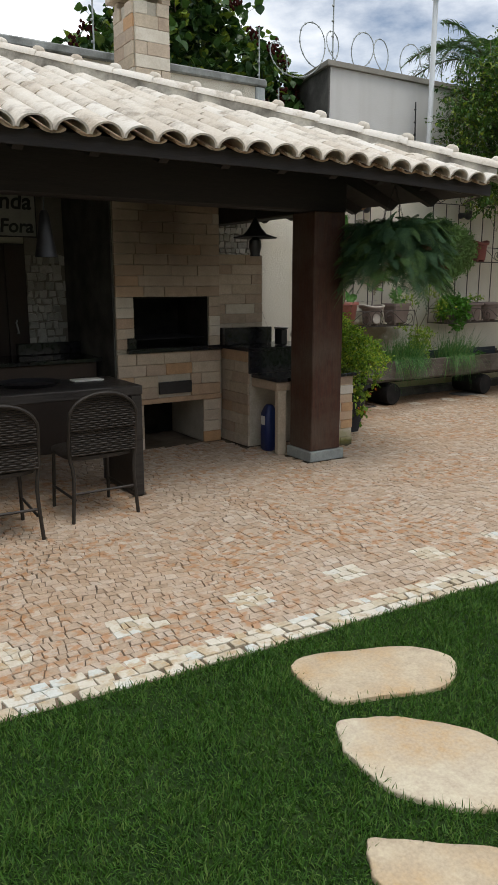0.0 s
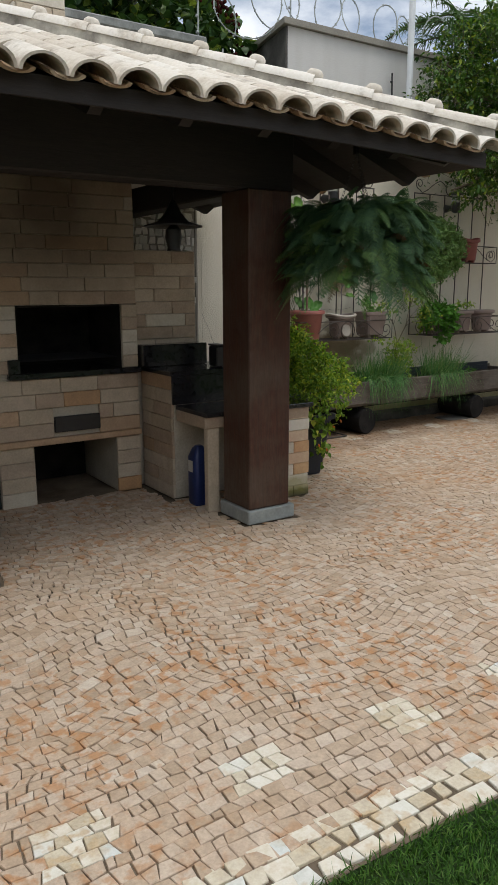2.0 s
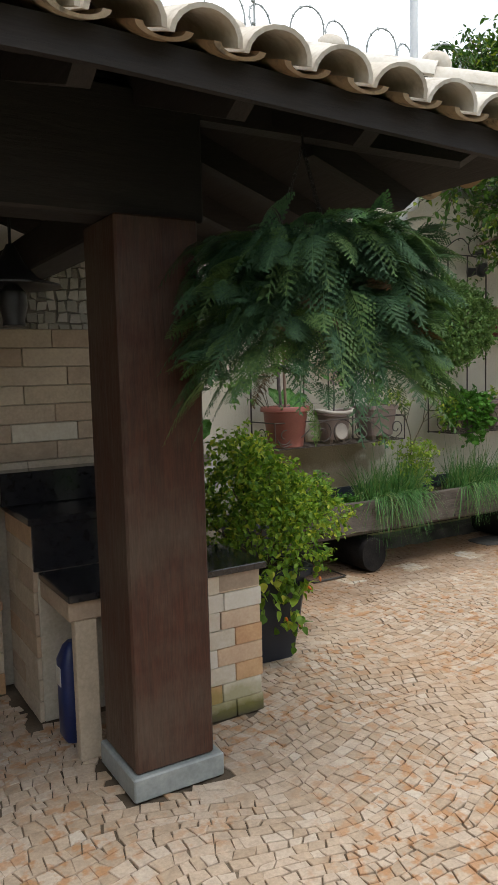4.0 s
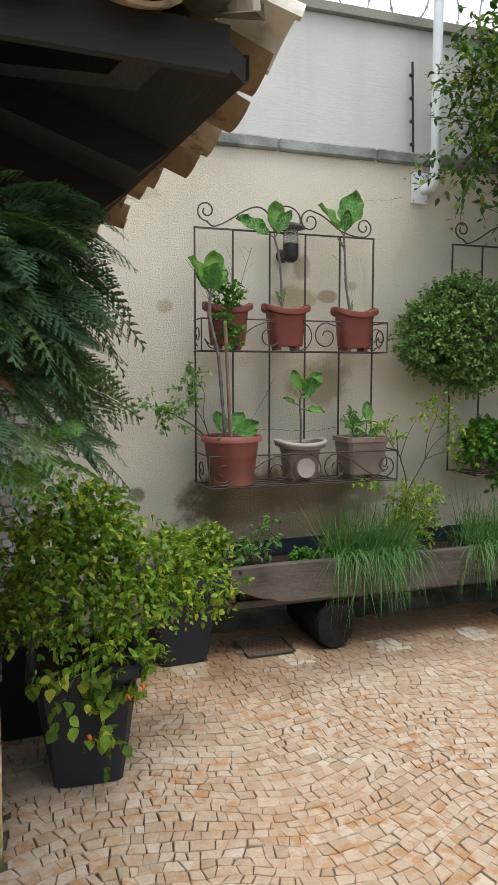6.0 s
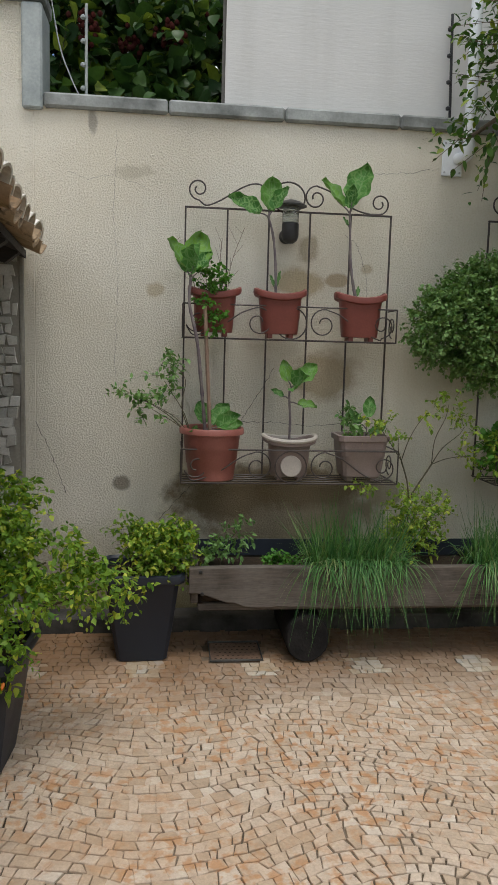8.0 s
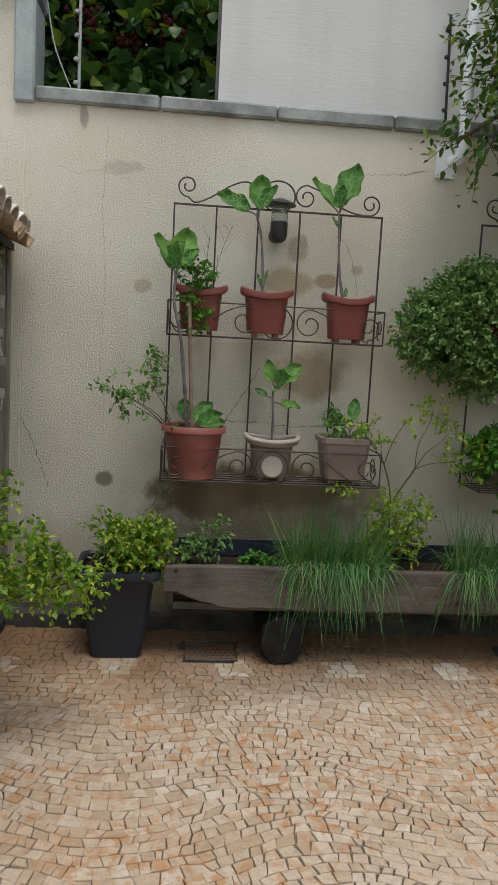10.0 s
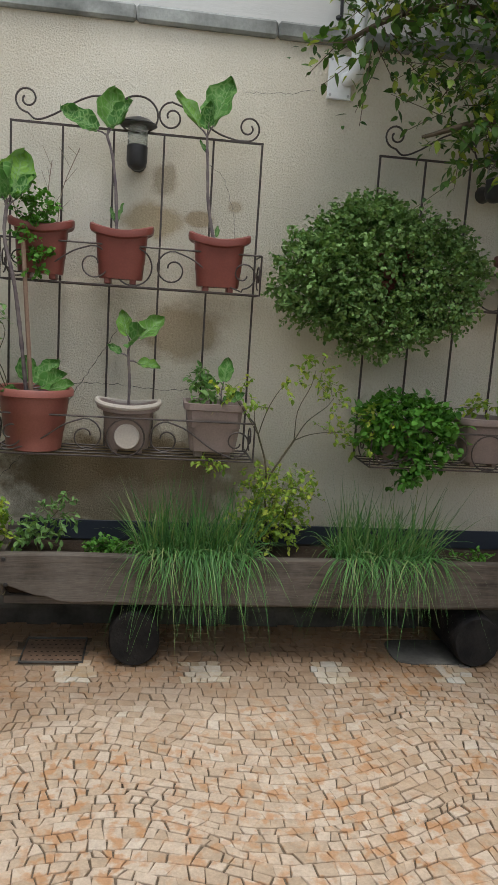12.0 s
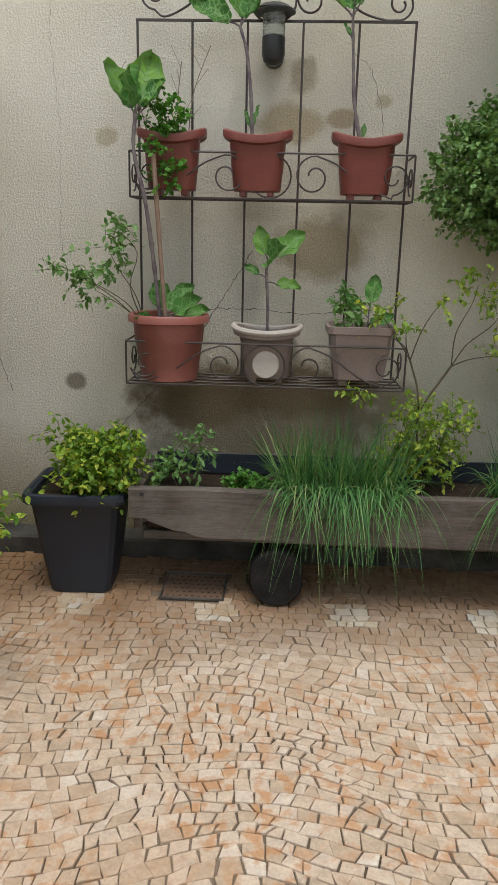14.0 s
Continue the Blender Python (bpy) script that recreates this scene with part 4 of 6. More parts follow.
def trellis(at):
    t = thing("wall_trellis", "dark wrought-iron wall trellis with scrolls and two basket shelves", "trellis", "wall trellises", at=at)
    y, w, top, low = 0.0, 1.222, 2.515, 0.95
    for i in range(6):
        x = w * i / 5
        part("upright", Shape().box(x - 0.005, x + 0.005, y - 0.005, y + 0.005, low, top, 0.001), M_IRON, t)
    part("top_rail", Shape().box(-0.006, w + 0.006, y - 0.0055, y + 0.0055, top + 0.0005, top + 0.011, 0.001), M_IRON, t)
    left = spiral(0.075, 2.625, 0.062, -1.35, math.radians(-95), y)
    part("scroll", Shape().tube(list(reversed(left)) + curve([(0.075, y, 2.563), (0.12, y, 2.535), (0.2, y, 2.565), (0.33, y, 2.645), (0.42, y, 2.668), (0.50, y, 2.62)]), 0.005, 6), M_IRON, t)
    part("ring", Shape().tube([(0.60 + 0.098 * math.cos(2 * math.pi * i / 26), y, 2.60 + 0.088 * math.sin(2 * math.pi * i / 26)) for i in range(26)], 0.005, 6, closed=True), M_IRON, t)
    right = spiral(w - 0.075, 2.59, 0.062, 1.35, math.radians(-85), y)
    part("scroll", Shape().tube(list(reversed(spiral(0.765, 2.605, 0.07, 1.3, math.radians(90), y))) + curve([(0.765, y, 2.675), (0.86, y, 2.64), (0.98, y, 2.56), (1.08, y, 2.53), (w - 0.07, y, 2.528)]) + right, 0.005, 6), M_IRON, t)
    for base, depth in ((1.77, 0.185), (0.96, 0.34)):
        basket = part("basket", Shape().box(-0.012, w + 0.012, y - depth - 0.004, y - depth + 0.004, base - 0.004, base + 0.004, 0.001), M_IRON, t)
        z1 = base + 0.19
        part("rail", Shape().tube([(-0.01, y, z1), (-0.01, y - depth, z1), (w + 0.01, y - depth, z1), (w + 0.01, y, z1)], 0.0045, 6), M_IRON, basket)
        part("rail", Shape().tube([(-0.01, y, base), (-0.01, y - depth, base)], 0.0045, 6), M_IRON, basket)
        part("rail", Shape().tube([(w + 0.01, y, base), (w + 0.01, y - depth, base)], 0.0045, 6), M_IRON, basket)
        for x in (-0.01, w + 0.01):
            part("corner_bar", Shape().tube([(x, y - depth, base), (x, y - depth, z1)], 0.0045, 6), M_IRON, basket)
            part("end_scroll", Shape().tube([(x, p[0], p[2]) for p in spiral(y - depth / 2, base + 0.095, 0.065, 1.3, math.radians(-90), 0)], 0.004, 6), M_IRON, basket)
        for k in range(4):
            yy = y - depth * (k + 0.6) / 4.6
            part("floor_bar", Shape().tube([(-0.01, yy, base), (w + 0.01, yy, base)], 0.004, 5), M_IRON, basket)
        yy, zc = y - depth, base + 0.095
        part("basket_scroll", Shape().tube(list(reversed(spiral(0.075, zc, 0.07, 1.2, math.radians(200), yy))) + curve([(0.01, yy, zc - 0.03), (0.06, yy, zc - 0.08), (0.20, yy, zc - 0.03), (0.32, yy, zc + 0.05), (0.41, yy, zc + 0.085)]) + spiral(0.42, zc, 0.085, -1.2, math.radians(80), yy), 0.004, 6), M_IRON, basket)
        part("basket_ring", Shape().tube([(0.61 + 0.09 * math.cos(2 * math.pi * i / 26), yy, zc + 0.09 * math.sin(2 * math.pi * i / 26)) for i in range(26)], 0.004, 6, closed=True), M_IRON, basket)
        part("basket_scroll", Shape().tube(list(reversed(spiral(0.80, zc, 0.085, 1.2, math.radians(100), yy))) + curve([(0.81, yy, zc + 0.085), (0.90, yy, zc + 0.05), (1.03, yy, zc - 0.04), (1.14, yy, zc - 0.085)]) + spiral(1.145, zc, 0.07, 1.2, math.radians(-90), yy), 0.004, 6), M_IRON, basket)
    return t


tr = trellis((6.73, 8.115, 0))
copy_thing(tr, pose(8.565, 8.115, 0))


def wall_lamp(at):
    t = thing("wall_lamp", "black wall lamp with a flat hat and a clear glass cylinder", "lamp", "wall lamps", at=at)
    part("shade", Shape().lathe([(0.02, 0.245), (0.06, 0.232), (0.092, 0.212), (0.092, 0.207), (0.05, 0.212), (0.0, 0.214)], 24, cap0=False, cap1=False), M_DARKMETAL, t, "flat black hat")
    g = Nodes("clear lamp glass")
    g.bsdf.inputs["Transmission Weight"].default_value = 0.85
    glass = g.done((0.62, 0.66, 0.64), g.ramp(g.noise(20, 3), (0.3, 0.1), (0.7, 0.3)))
    part("glass", Shape().lathe([(0.045, 0.11), (0.048, 0.12), (0.048, 0.21)], 20, cap0=False, cap1=False), glass, t, "clear glass cylinder")
    part("base", Shape().lathe([(0.02, 0.0), (0.042, 0.015), (0.05, 0.04), (0.05, 0.11), (0.046, 0.115), (0.0, 0.115)], 20, cap1=False), M_DARKMETAL, t)
    part("bracket", Shape().tube([(0, 0.03, 0.06), (0, 0.10, 0.06), (0, 0.145, 0.06)], [0.03, 0.035, 0.045], 12), M_DARKMETAL, t)
    return t


lamp = wall_lamp((7.335, 8.05, 2.33))
copy_thing(lamp, pose(9.17, 8.05, 2.33))

# ---- pots on the shelves ----


def shelf_pot(name, label, at, mat, hx=0.155, hy=0.10, h=0.27, wave=0.018, group="shelf pots"):
    """An oval plastic pot with a wide wavy rim, ribs and small feet."""
    t = thing(name, label, "plant pot", group, at=at)
    n = 40
    loops = []
    prof = [(0.66, 0.025), (0.68, 0.03), (0.72, 0.10), (0.735, 0.105), (0.76, 0.18), (0.775, 0.186), (0.80, h - 0.045), (0.98, h - 0.035), (1.0, h - 0.02), (0.985, h - 0.004), (0.9, h), (0.86, h - 0.01), (0.82, h - 0.05)]
    for s, z in prof:
        loop = []
        for i in range(n):
            a = 2 * math.pi * i / n
            c, q = math.cos(a), math.sin(a)
            r = (abs(c) ** 3 + abs(q) ** 3) ** (-1 / 3)
            lift = wave * math.cos(2 * a) * (1 if z > h - 0.06 else 0)
            loop.append((hx * s * r * c, hy * s * r * q, z + lift))
        loops.append(loop)
    part("body", Shape().loft(loops, True, True, False), mat, t, smooth=50)
    part("soil", Shape().lathe([(0.0, h - 0.04), (0.08, h - 0.04)], 20, m=Matrix.Diagonal((hx / 0.1, hy / 0.1, 1, 1)), cap0=False, cap1=False), M_SOIL, t, "dark soil")
    for x in (-0.06, 0.06):
        part("foot", Shape().box(x - 0.015, x + 0.015, -0.05, 0.05, 0.0, 0.03, 0.004), mat, t)
    return t


shelf_pot("plant_pot", "terracotta-coloured plastic pot with a wavy rim on the trellis shelf", (6.90, 7.99, 1.778), M_TERRA)
shelf_pot("plant_pot", "terracotta-coloured plastic pot with a wavy rim on the trellis shelf", (7.28, 7.99, 1.778), M_TERRA)
shelf_pot("plant_pot", "terracotta-coloured plastic pot with a wavy rim on the trellis shelf", (7.755, 7.99, 1.772), M_TERRA)


def round_pot(at, label, mat, r=0.185, h=0.30):
    t = thing("plant_pot", label, "plant pot", "shelf pots", at=at)
    part("body", Shape().lathe([(0.66 * r, 0), (0.70 * r, 0.005), (0.76 * r, 0.09), (0.775 * r, 0.093), (0.82 * r, 0.17), (0.835 * r, 0.173), (0.88 * r, h - 0.04), (r, h - 0.035), (r, h - 0.008), (0.97 * r, h), (0.90 * r, h - 0.006), (0.86 * r, h - 0.05)], 40, cap1=False), mat, t, smooth=40)
    part("soil", Shape().lathe([(0, h - 0.045), (0.87 * r, h - 0.045)], 24, cap0=False, cap1=False), M_SOIL, t, "dark soil")
    return t


round_pot((6.895, 7.90, 0.965), "faded red round plastic pot on the lower trellis shelf", M_TERRA2)
cp = shelf_pot("plant_pot", "taupe plastic pot with a cream wavy rim and round badge", (7.345, 7.90, 0.965), M_TAUPE, 0.155, 0.12, 0.25, 0.012)
part("rim", Shape().tube([(0.150 * (abs(math.cos(a)) ** 3 + abs(math.sin(a)) ** 3) ** (-1 / 3) * math.cos(a), 0.116 * (abs(math.cos(a)) ** 3 + abs(math.sin(a)) ** 3) ** (-1 / 3) * math.sin(a), 0.243 + 0.012 * math.cos(2 * a)) for a in [2 * math.pi * i / 40 for i in range(40)]], 0.014, 8, closed=True), M_CREAMPOT, cp, "cream rim")
part("badge", Shape().lathe([(0.0, 0.008), (0.058, 0.006), (0.062, 0.0)], 28, m=pose(0, -0.094, 0.09, 86, 0, 0), cap0=False), M_CREAMPOT, cp, "round cream badge")
sq = thing("plant_pot", "taupe square plastic pot on the lower trellis shelf", "plant pot", "shelf pots", at=(7.765, 7.90, 0.965))
part("body", Shape().squircle([(0.105, 0.095, 0.03), (0.112, 0.10, 0.035), (0.128, 0.112, 0.15), (0.131, 0.114, 0.153), (0.138, 0.12, 0.235), (0.152, 0.13, 0.24), (0.153, 0.131, 0.27), (0.14, 0.12, 0.272), (0.13, 0.11, 0.22)], 40, 8, cap1=False), M_TAUPE, sq, smooth=30)
part("soil", Shape().squircle([(0.001, 0.001, 0.235), (0.134, 0.115, 0.235)], 24, 8, cap0=False, cap1=False), M_SOIL, sq, "dark soil")
for x in (-0.07, 0.07):
    part("foot", Shape().box(x - 0.02, x + 0.02, -0.07, 0.07, 0.0, 0.03, 0.004), M_TAUPE, sq)

# ---- collard plants ----


def collard_leaf(length, width, seed):
    """A broad, cupped, slightly ruffled leaf along +y with a stalk."""
    r = random.Random(seed)
    nu, nv = 9, 8
    v, f = [], []
    ph = r.uniform(0, 6)
    for i in range(nu + 1):
        t = i / nu
        w = width * 0.5 * math.sin(math.pi * min(1, 0.05 + t * 0.95) ** 0.88) ** 0.72 * (1 + 0.06 * math.sin(ph + 17 * t))
        for j in range(nv + 1):
            q = 2 * j / nv - 1
            z = 0.26 * width * q * q - 0.16 * length * t * t + 0.065 * length * math.sin(ph + 13 * t + 4 * q) * abs(q)
            v.append((w * q, length * t, z))
    for i in range(nu):
        for j in range(nv):
            a = i * (nv + 1) + j
            f.append((a, a + 1, a + nv + 2, a + nv + 1))
    return v, f


def collard(label, stem_pts, leaves, radius=0.012, seed=1, mat=M_CABBAGE):
    """leaves: (height share along the stem, azimuth, rise, stalk, length, width)."""
    t = thing("collard_plant", label, "plant", "collard plants")
    pts = curve(stem_pts, 8)
    rr = random.Random(seed)
    part("stem", Shape().tube(pts, [0.8 * radius * (1.0 - 0.3 * i / len(pts)) * rr.uniform(0.82, 1.15) for i in range(len(pts))], 8), M_STEM, t, "scarred violet-grey stem")
    for k, (share, az, rise, stalk, ln, wd) in enumerate(leaves):
        p = Vector(pts[min(len(pts) - 1, int(share * (len(pts) - 1)))])
        d = Vector((math.cos(radians(az)) * math.cos(radians(rise)), math.sin(radians(az)) * math.cos(radians(rise)), math.sin(radians(rise))))
        e = p + d * stalk
        rise2 = radians(min(78, rise + 14))
        ly = Vector((math.cos(radians(az)) * math.cos(rise2), math.sin(radians(az)) * math.cos(rise2), math.sin(rise2)))
        lz = Vector((rr.uniform(-0.5, 0.5), -0.75, 0.75 + rr.uniform(-0.3, 0.3)))
        lx = ly.cross(lz).normalized()
        lz = lx.cross(ly)
        turn = Matrix((lx, ly, lz)).transposed().to_4x4()
        lv, lf = collard_leaf(ln, wd * 0.86, seed * 31 + k)
        place = Matrix.Translation(e) @ turn
        leaf_ob = part("leaf", Shape().add(lv, lf, place), mat, t, smooth=180)
        at = lambda i, j: place @ (Vector(lv[i * 9 + j]) + Vector((0, 0, 0.0012)))
        veins = Shape().tube([at(i, 4) for i in range(9)], [0.0026 - 0.00025 * i for i in range(9)], 5)
        for i in range(1, 7):
            for way in (-1, 1):
                veins.tube([at(i, 4), at(min(9, i + 1), 4 + 2 * way), at(min(9, i + 2), 4 + 3 * way)], [0.0012, 0.0009, 0.0005], 4)
        part("vein", veins, M_VEIN, leaf_ob, "pale leaf ribs")
        part("stalk", Shape().tube([p, p.lerp(e, 0.5) + Vector((0, 0, 0.006)), e + d * ln * 0.25], [0.005, 0.004, 0.002], 6), M_STEM, leaf_ob)
    return t


collard("tall collard plant with crown of broad green leaves, staked", [(6.86, 7.90, 1.20), (6.83, 7.88, 1.5), (6.80, 7.86, 1.75), (6.755, 7.86, 1.95), (6.76, 7.88, 2.10)],
        [(1, 60, 55, 0.05, 0.24, 0.19), (1, 190, 50, 0.05, 0.19, 0.15), (1, -80, 40, 0.04, 0.17, 0.17), (0.97, 20, 45, 0.06, 0.15, 0.12), (0.97, 130, 60, 0.05, 0.16, 0.12),
         (0.05, 30, 35, 0.06, 0.17, 0.13), (0.05, -20, 20, 0.08, 0.15, 0.12), (0.04, 100, 45, 0.06, 0.15, 0.12), (0.03, -120, 10, 0.05, 0.13, 0.10), (0.04, 10, 5, 0.10, 0.13, 0.10)], 0.014, 3)
stake = thing("plant_stake", "pale cane stake beside the tall collard", "stake")
part("cane", Shape().tube([(6.885, 7.875, 1.20), (6.84, 7.845, 1.94)], 0.011, 8), M_CANE, stake)
collard("collard plant with three broad leaves in a terracotta pot", [(7.255, 7.99, 2.0), (7.245, 7.98, 2.2), (7.225, 7.975, 2.36), (7.195, 7.97, 2.46)],
        [(1, 170, 18, 0.05, 0.21, 0.13), (1, 62, 66, 0.04, 0.20, 0.17), (1, -15, 48, 0.04, 0.16, 0.11), (0.1, 30, 75, 0.03, 0.09, 0.03), (0.1, 160, 60, 0.03, 0.07, 0.03)], 0.011, 4)
collard("collard plant with two broad upright leaves in a terracotta pot", [(7.73, 7.99, 2.0), (7.69, 7.98, 2.18), (7.675, 7.975, 2.36), (7.665, 7.97, 2.50)],
        [(1, 25, 58, 0.06, 0.26, 0.19), (1, 172, 42, 0.05, 0.20, 0.11), (1, -80, 66, 0.03, 0.13, 0.09), (0.8, 160, 50, 0.02, 0.06, 0.03), (0.05, 40, 60, 0.02, 0.06, 0.03)], 0.011, 5)
collard("young collard plant in the cream-rimmed pot", [(7.345, 7.90, 1.15), (7.345, 7.89, 1.32), (7.335, 7.885, 1.46), (7.345, 7.88, 1.50)],
        [(1, 20, 30, 0.05, 0.17, 0.12), (1, -70, 15, 0.03, 0.15, 0.16), (1, 150, 60, 0.04, 0.13, 0.09), (0.55, -15, -15, 0.05, 0.11, 0.08), (0.6, 170, 20, 0.04, 0.08, 0.05)], 0.010, 6)
collard("small collard seedling in the square taupe pot", [(7.80, 7.90, 1.17), (7.80, 7.89, 1.30)],
        [(1, 60, 60, 0.04, 0.13, 0.09), (0.8, 150, 35, 0.05, 0.10, 0.07), (0.6, 0, 15, 0.04, 0.09, 0.06), (0.5, -60, 20, 0.03, 0.07, 0.05)], 0.006, 7)
collard("collard plant with thin bent stem in the black pot", [(5.70, 7.10, 0.48), (5.62, 7.05, 0.70), (5.66, 7.03, 0.95), (5.62, 7.02, 1.06), (5.64, 7.0, 1.14)],
        [(1, 10, 25, 0.04, 0.16, 0.12), (1, 170, 30, 0.04, 0.15, 0.11), (1, -90, 50, 0.03, 0.12, 0.10)], 0.008, 8)
stake = thing("plant_stake", "dark wooden stake in the black pot", "stake")
part("rod", Shape().tube([(5.72, 7.08, 0.45), (5.715, 7.07, 1.02)], 0.012, 8), M_TWIG, stake)

# herbs on the shelves
hb = thing("herb_plant", "leggy green herb growing out of the red pot", "plant")
shrub(hb, [(6.62, 7.95, 1.52, 0.05, 0.05, 0.13), (6.46, 7.93, 1.43, 0.09, 0.05, 0.06), (6.55, 7.92, 1.36, 0.08, 0.05, 0.05), (6.67, 7.95, 1.62, 0.02, 0.02, 0.10), (6.37, 7.93, 1.47, 0.04, 0.03, 0.05)], 60, 7, 0.036, LEAF, 21, M_HERB, [(6.78, 7.92, 1.20)], length=0.09, stem=0.003)
hb = thing("herb_plant", "small-leaved green basil hanging from the terracotta pot", "plant")
shrub(hb, [(6.89, 7.93, 2.10, 0.08, 0.06, 0.09), (6.86, 7.90, 1.98, 0.06, 0.04, 0.10), (6.90, 7.89, 1.86, 0.07, 0.03, 0.05)], 95, 8, 0.026, ROUND_LEAF, 22, M_MINT, [(6.90, 7.98, 2.0)], length=0.06, stem=0.003)
hb = thing("dry_plant", "bare dry twigs standing in the terracotta pot", "plant")
dr = random.Random(9)
for base, lean in (((6.80, 7.99, 2.0), -0.15), ((6.93, 7.99, 2.0), 0.04), ((6.97, 7.99, 2.0), 0.12), ((6.86, 8.0, 2.0), -0.05)):
    tip = (base[0] + lean + dr.uniform(-0.04, 0.04), base[1] + 0.03, base[2] + dr.uniform(0.25, 0.42))
    stem_line = curve([base, ((base[0] + tip[0]) / 2 - lean * 0.2, base[1], (base[2] + tip[2]) / 2), tip], 6)
    part("twig", Shape().tube(stem_line, 0.0022, 4), M_DRYTWIG, hb)
    for p in stem_line[3::2]:
        part("twig", Shape().tube([p, (p[0] + dr.uniform(-0.07, 0.07), p[1] - dr.uniform(0, 0.04), p[2] + dr.uniform(0.03, 0.10))], 0.0013, 3), M_DRYTWIG, hb)
hb = thing("herb_plant", "small bright green herb in the square pot", "plant")
shrub(hb, [(7.70, 7.88, 1.32, 0.04, 0.04, 0.08), (7.69, 7.87, 1.25, 0.05, 0.04, 0.05)], 26, 7, 0.038, LEAF, 23, M_HERB, [(7.71, 7.90, 1.19)], length=0.06, stem=0.003)
hb = thing("herb_plant", "yellow-green sprig hanging under the shelf", "plant")
shrub(hb, [(7.74, 7.77, 0.93, 0.05, 0.03, 0.05)], 14, 6, 0.028, LEAF, 24, M_YELLOWLEAF, [(7.80, 7.80, 1.0)], length=0.06, stem=0.002, droop=0.8)

# bush, mint and pots on the second trellis
sp = shelf_pot("plant_pot", "terracotta-coloured plastic pot hidden by a dense bush", (8.60, 7.99, 1.775), M_TERRA)
shelf_pot("plant_pot", "taupe plastic pot on the second trellis shelf", (9.20, 7.92, 0.965), M_TAUPE, 0.17, 0.12, 0.26, 0.0)
shelf_pot("plant_pot", "taupe plastic pot on the second trellis shelf", (9.58, 7.92, 0.965), M_TAUPE, 0.16, 0.12, 0.26, 0.0)
shelf_pot("plant_pot", "dark plastic pot under the mint on the second trellis", (8.76, 7.92, 0.965), M_TAUPE, 0.17, 0.12, 0.22, 0.0)
shelf_pot("plant_pot", "terracotta-coloured plastic pot on the second trellis shelf", (9.35, 7.99, 1.775), M_TERRA)
hb = thing("herb_bush", "dense rounded grey-green oregano bush on the trellis", "plant")
shrub(hb, [(8.56, 7.88, 1.92, 0.43, 0.24, 0.32), (8.28, 7.86, 1.88, 0.26, 0.2, 0.24), (8.86, 7.9, 1.9, 0.22, 0.2, 0.26), (8.56, 7.86, 1.66, 0.26, 0.18, 0.14), (8.5, 7.9, 2.12, 0.2, 0.16, 0.14)], 3200, 10, 0.0235, ROUND_LEAF, 25, M_BUSH, [(8.60, 7.98, 1.98)], length=0.075, droop=0.15, inner=0.7, every=3)
hb = thing("mint_plant", "bright green mint spilling over its pot", "plant")
shrub(hb, [(8.74, 7.84, 1.20, 0.19, 0.14, 0.13), (8.90, 7.84, 1.14, 0.10, 0.1, 0.12), (8.60, 7.84, 1.15, 0.10, 0.1, 0.1), (8.78, 7.80, 0.98, 0.07, 0.06, 0.10)], 310, 7, 0.041, ROUND_LEAF, 26, M_MINT, [(8.76, 7.92, 1.16)], length=0.08, droop=0.3, inner=0.6, every=2)
hb = thing("herb_plant", "yellow-green sprigs beside the mint", "plant")
shrub(hb, [(8.58, 7.80, 1.17, 0.09, 0.06, 0.09), (8.50, 7.80, 1.06, 0.08, 0.05, 0.06), (9.22, 7.9, 1.27, 0.12, 0.05, 0.05)], 46, 7, 0.036, LEAF, 27, M_YELLOWLEAF, [(8.66, 7.9, 1.15)], length=0.08, stem=0.002)

# ---- black floor pots and pepper plants ----


def floor_pot(at, turn=0.0):
    t = thing("floor_pot", "tall square tapered black plastic pot standing on the paving", "plant pot", "black floor pots")
    t.matrix_basis = pose(*at, 0, 0, turn)
    part("body", Shape().squircle([(0.13, 0.13, 0.0), (0.138, 0.138, 0.006), (0.168, 0.168, 0.2), (0.198, 0.198, 0.44), (0.205, 0.205, 0.452), (0.228, 0.228, 0.458), (0.232, 0.232, 0.475), (0.228, 0.228, 0.50), (0.212, 0.212, 0.505), (0.198, 0.198, 0.49), (0.19, 0.19, 0.42)], 48, 9, cap1=False), M_BLACKPOT, t, smooth=28)
    part("soil", Shape().squircle([(0.001, 0.001, 0.455), (0.195, 0.195, 0.45)], 32, 9, cap0=False, cap1=False), M_SOIL, t, "dark soil")
    return t


floor_pot((6.515, 7.73, 0.0), 2)
floor_pot((5.875, 6.665, 0.0), -4)
floor_pot((5.66, 7.14, 0.0), 3)
pp = thing("pepper_plant", "sprawling yellow-green chilli pepper bush with small orange fruit", "plant")
PB = [(5.80, 6.72, 1.08, 0.13, 0.13, 0.14), (5.72, 6.65, 0.92, 0.16, 0.15, 0.12), (5.95, 6.66, 0.92, 0.17, 0.16, 0.14), (6.16, 6.70, 0.82, 0.18, 0.14, 0.12), (6.38, 6.72, 0.70, 0.15, 0.11, 0.08), (6.05, 6.55, 0.72, 0.16, 0.12, 0.10),
      (5.80, 6.50, 0.72, 0.18, 0.12, 0.12), (5.62, 6.66, 0.72, 0.12, 0.14, 0.12), (5.95, 6.85, 1.05, 0.12, 0.12, 0.10), (6.0, 6.42, 0.56, 0.12, 0.07, 0.07)]
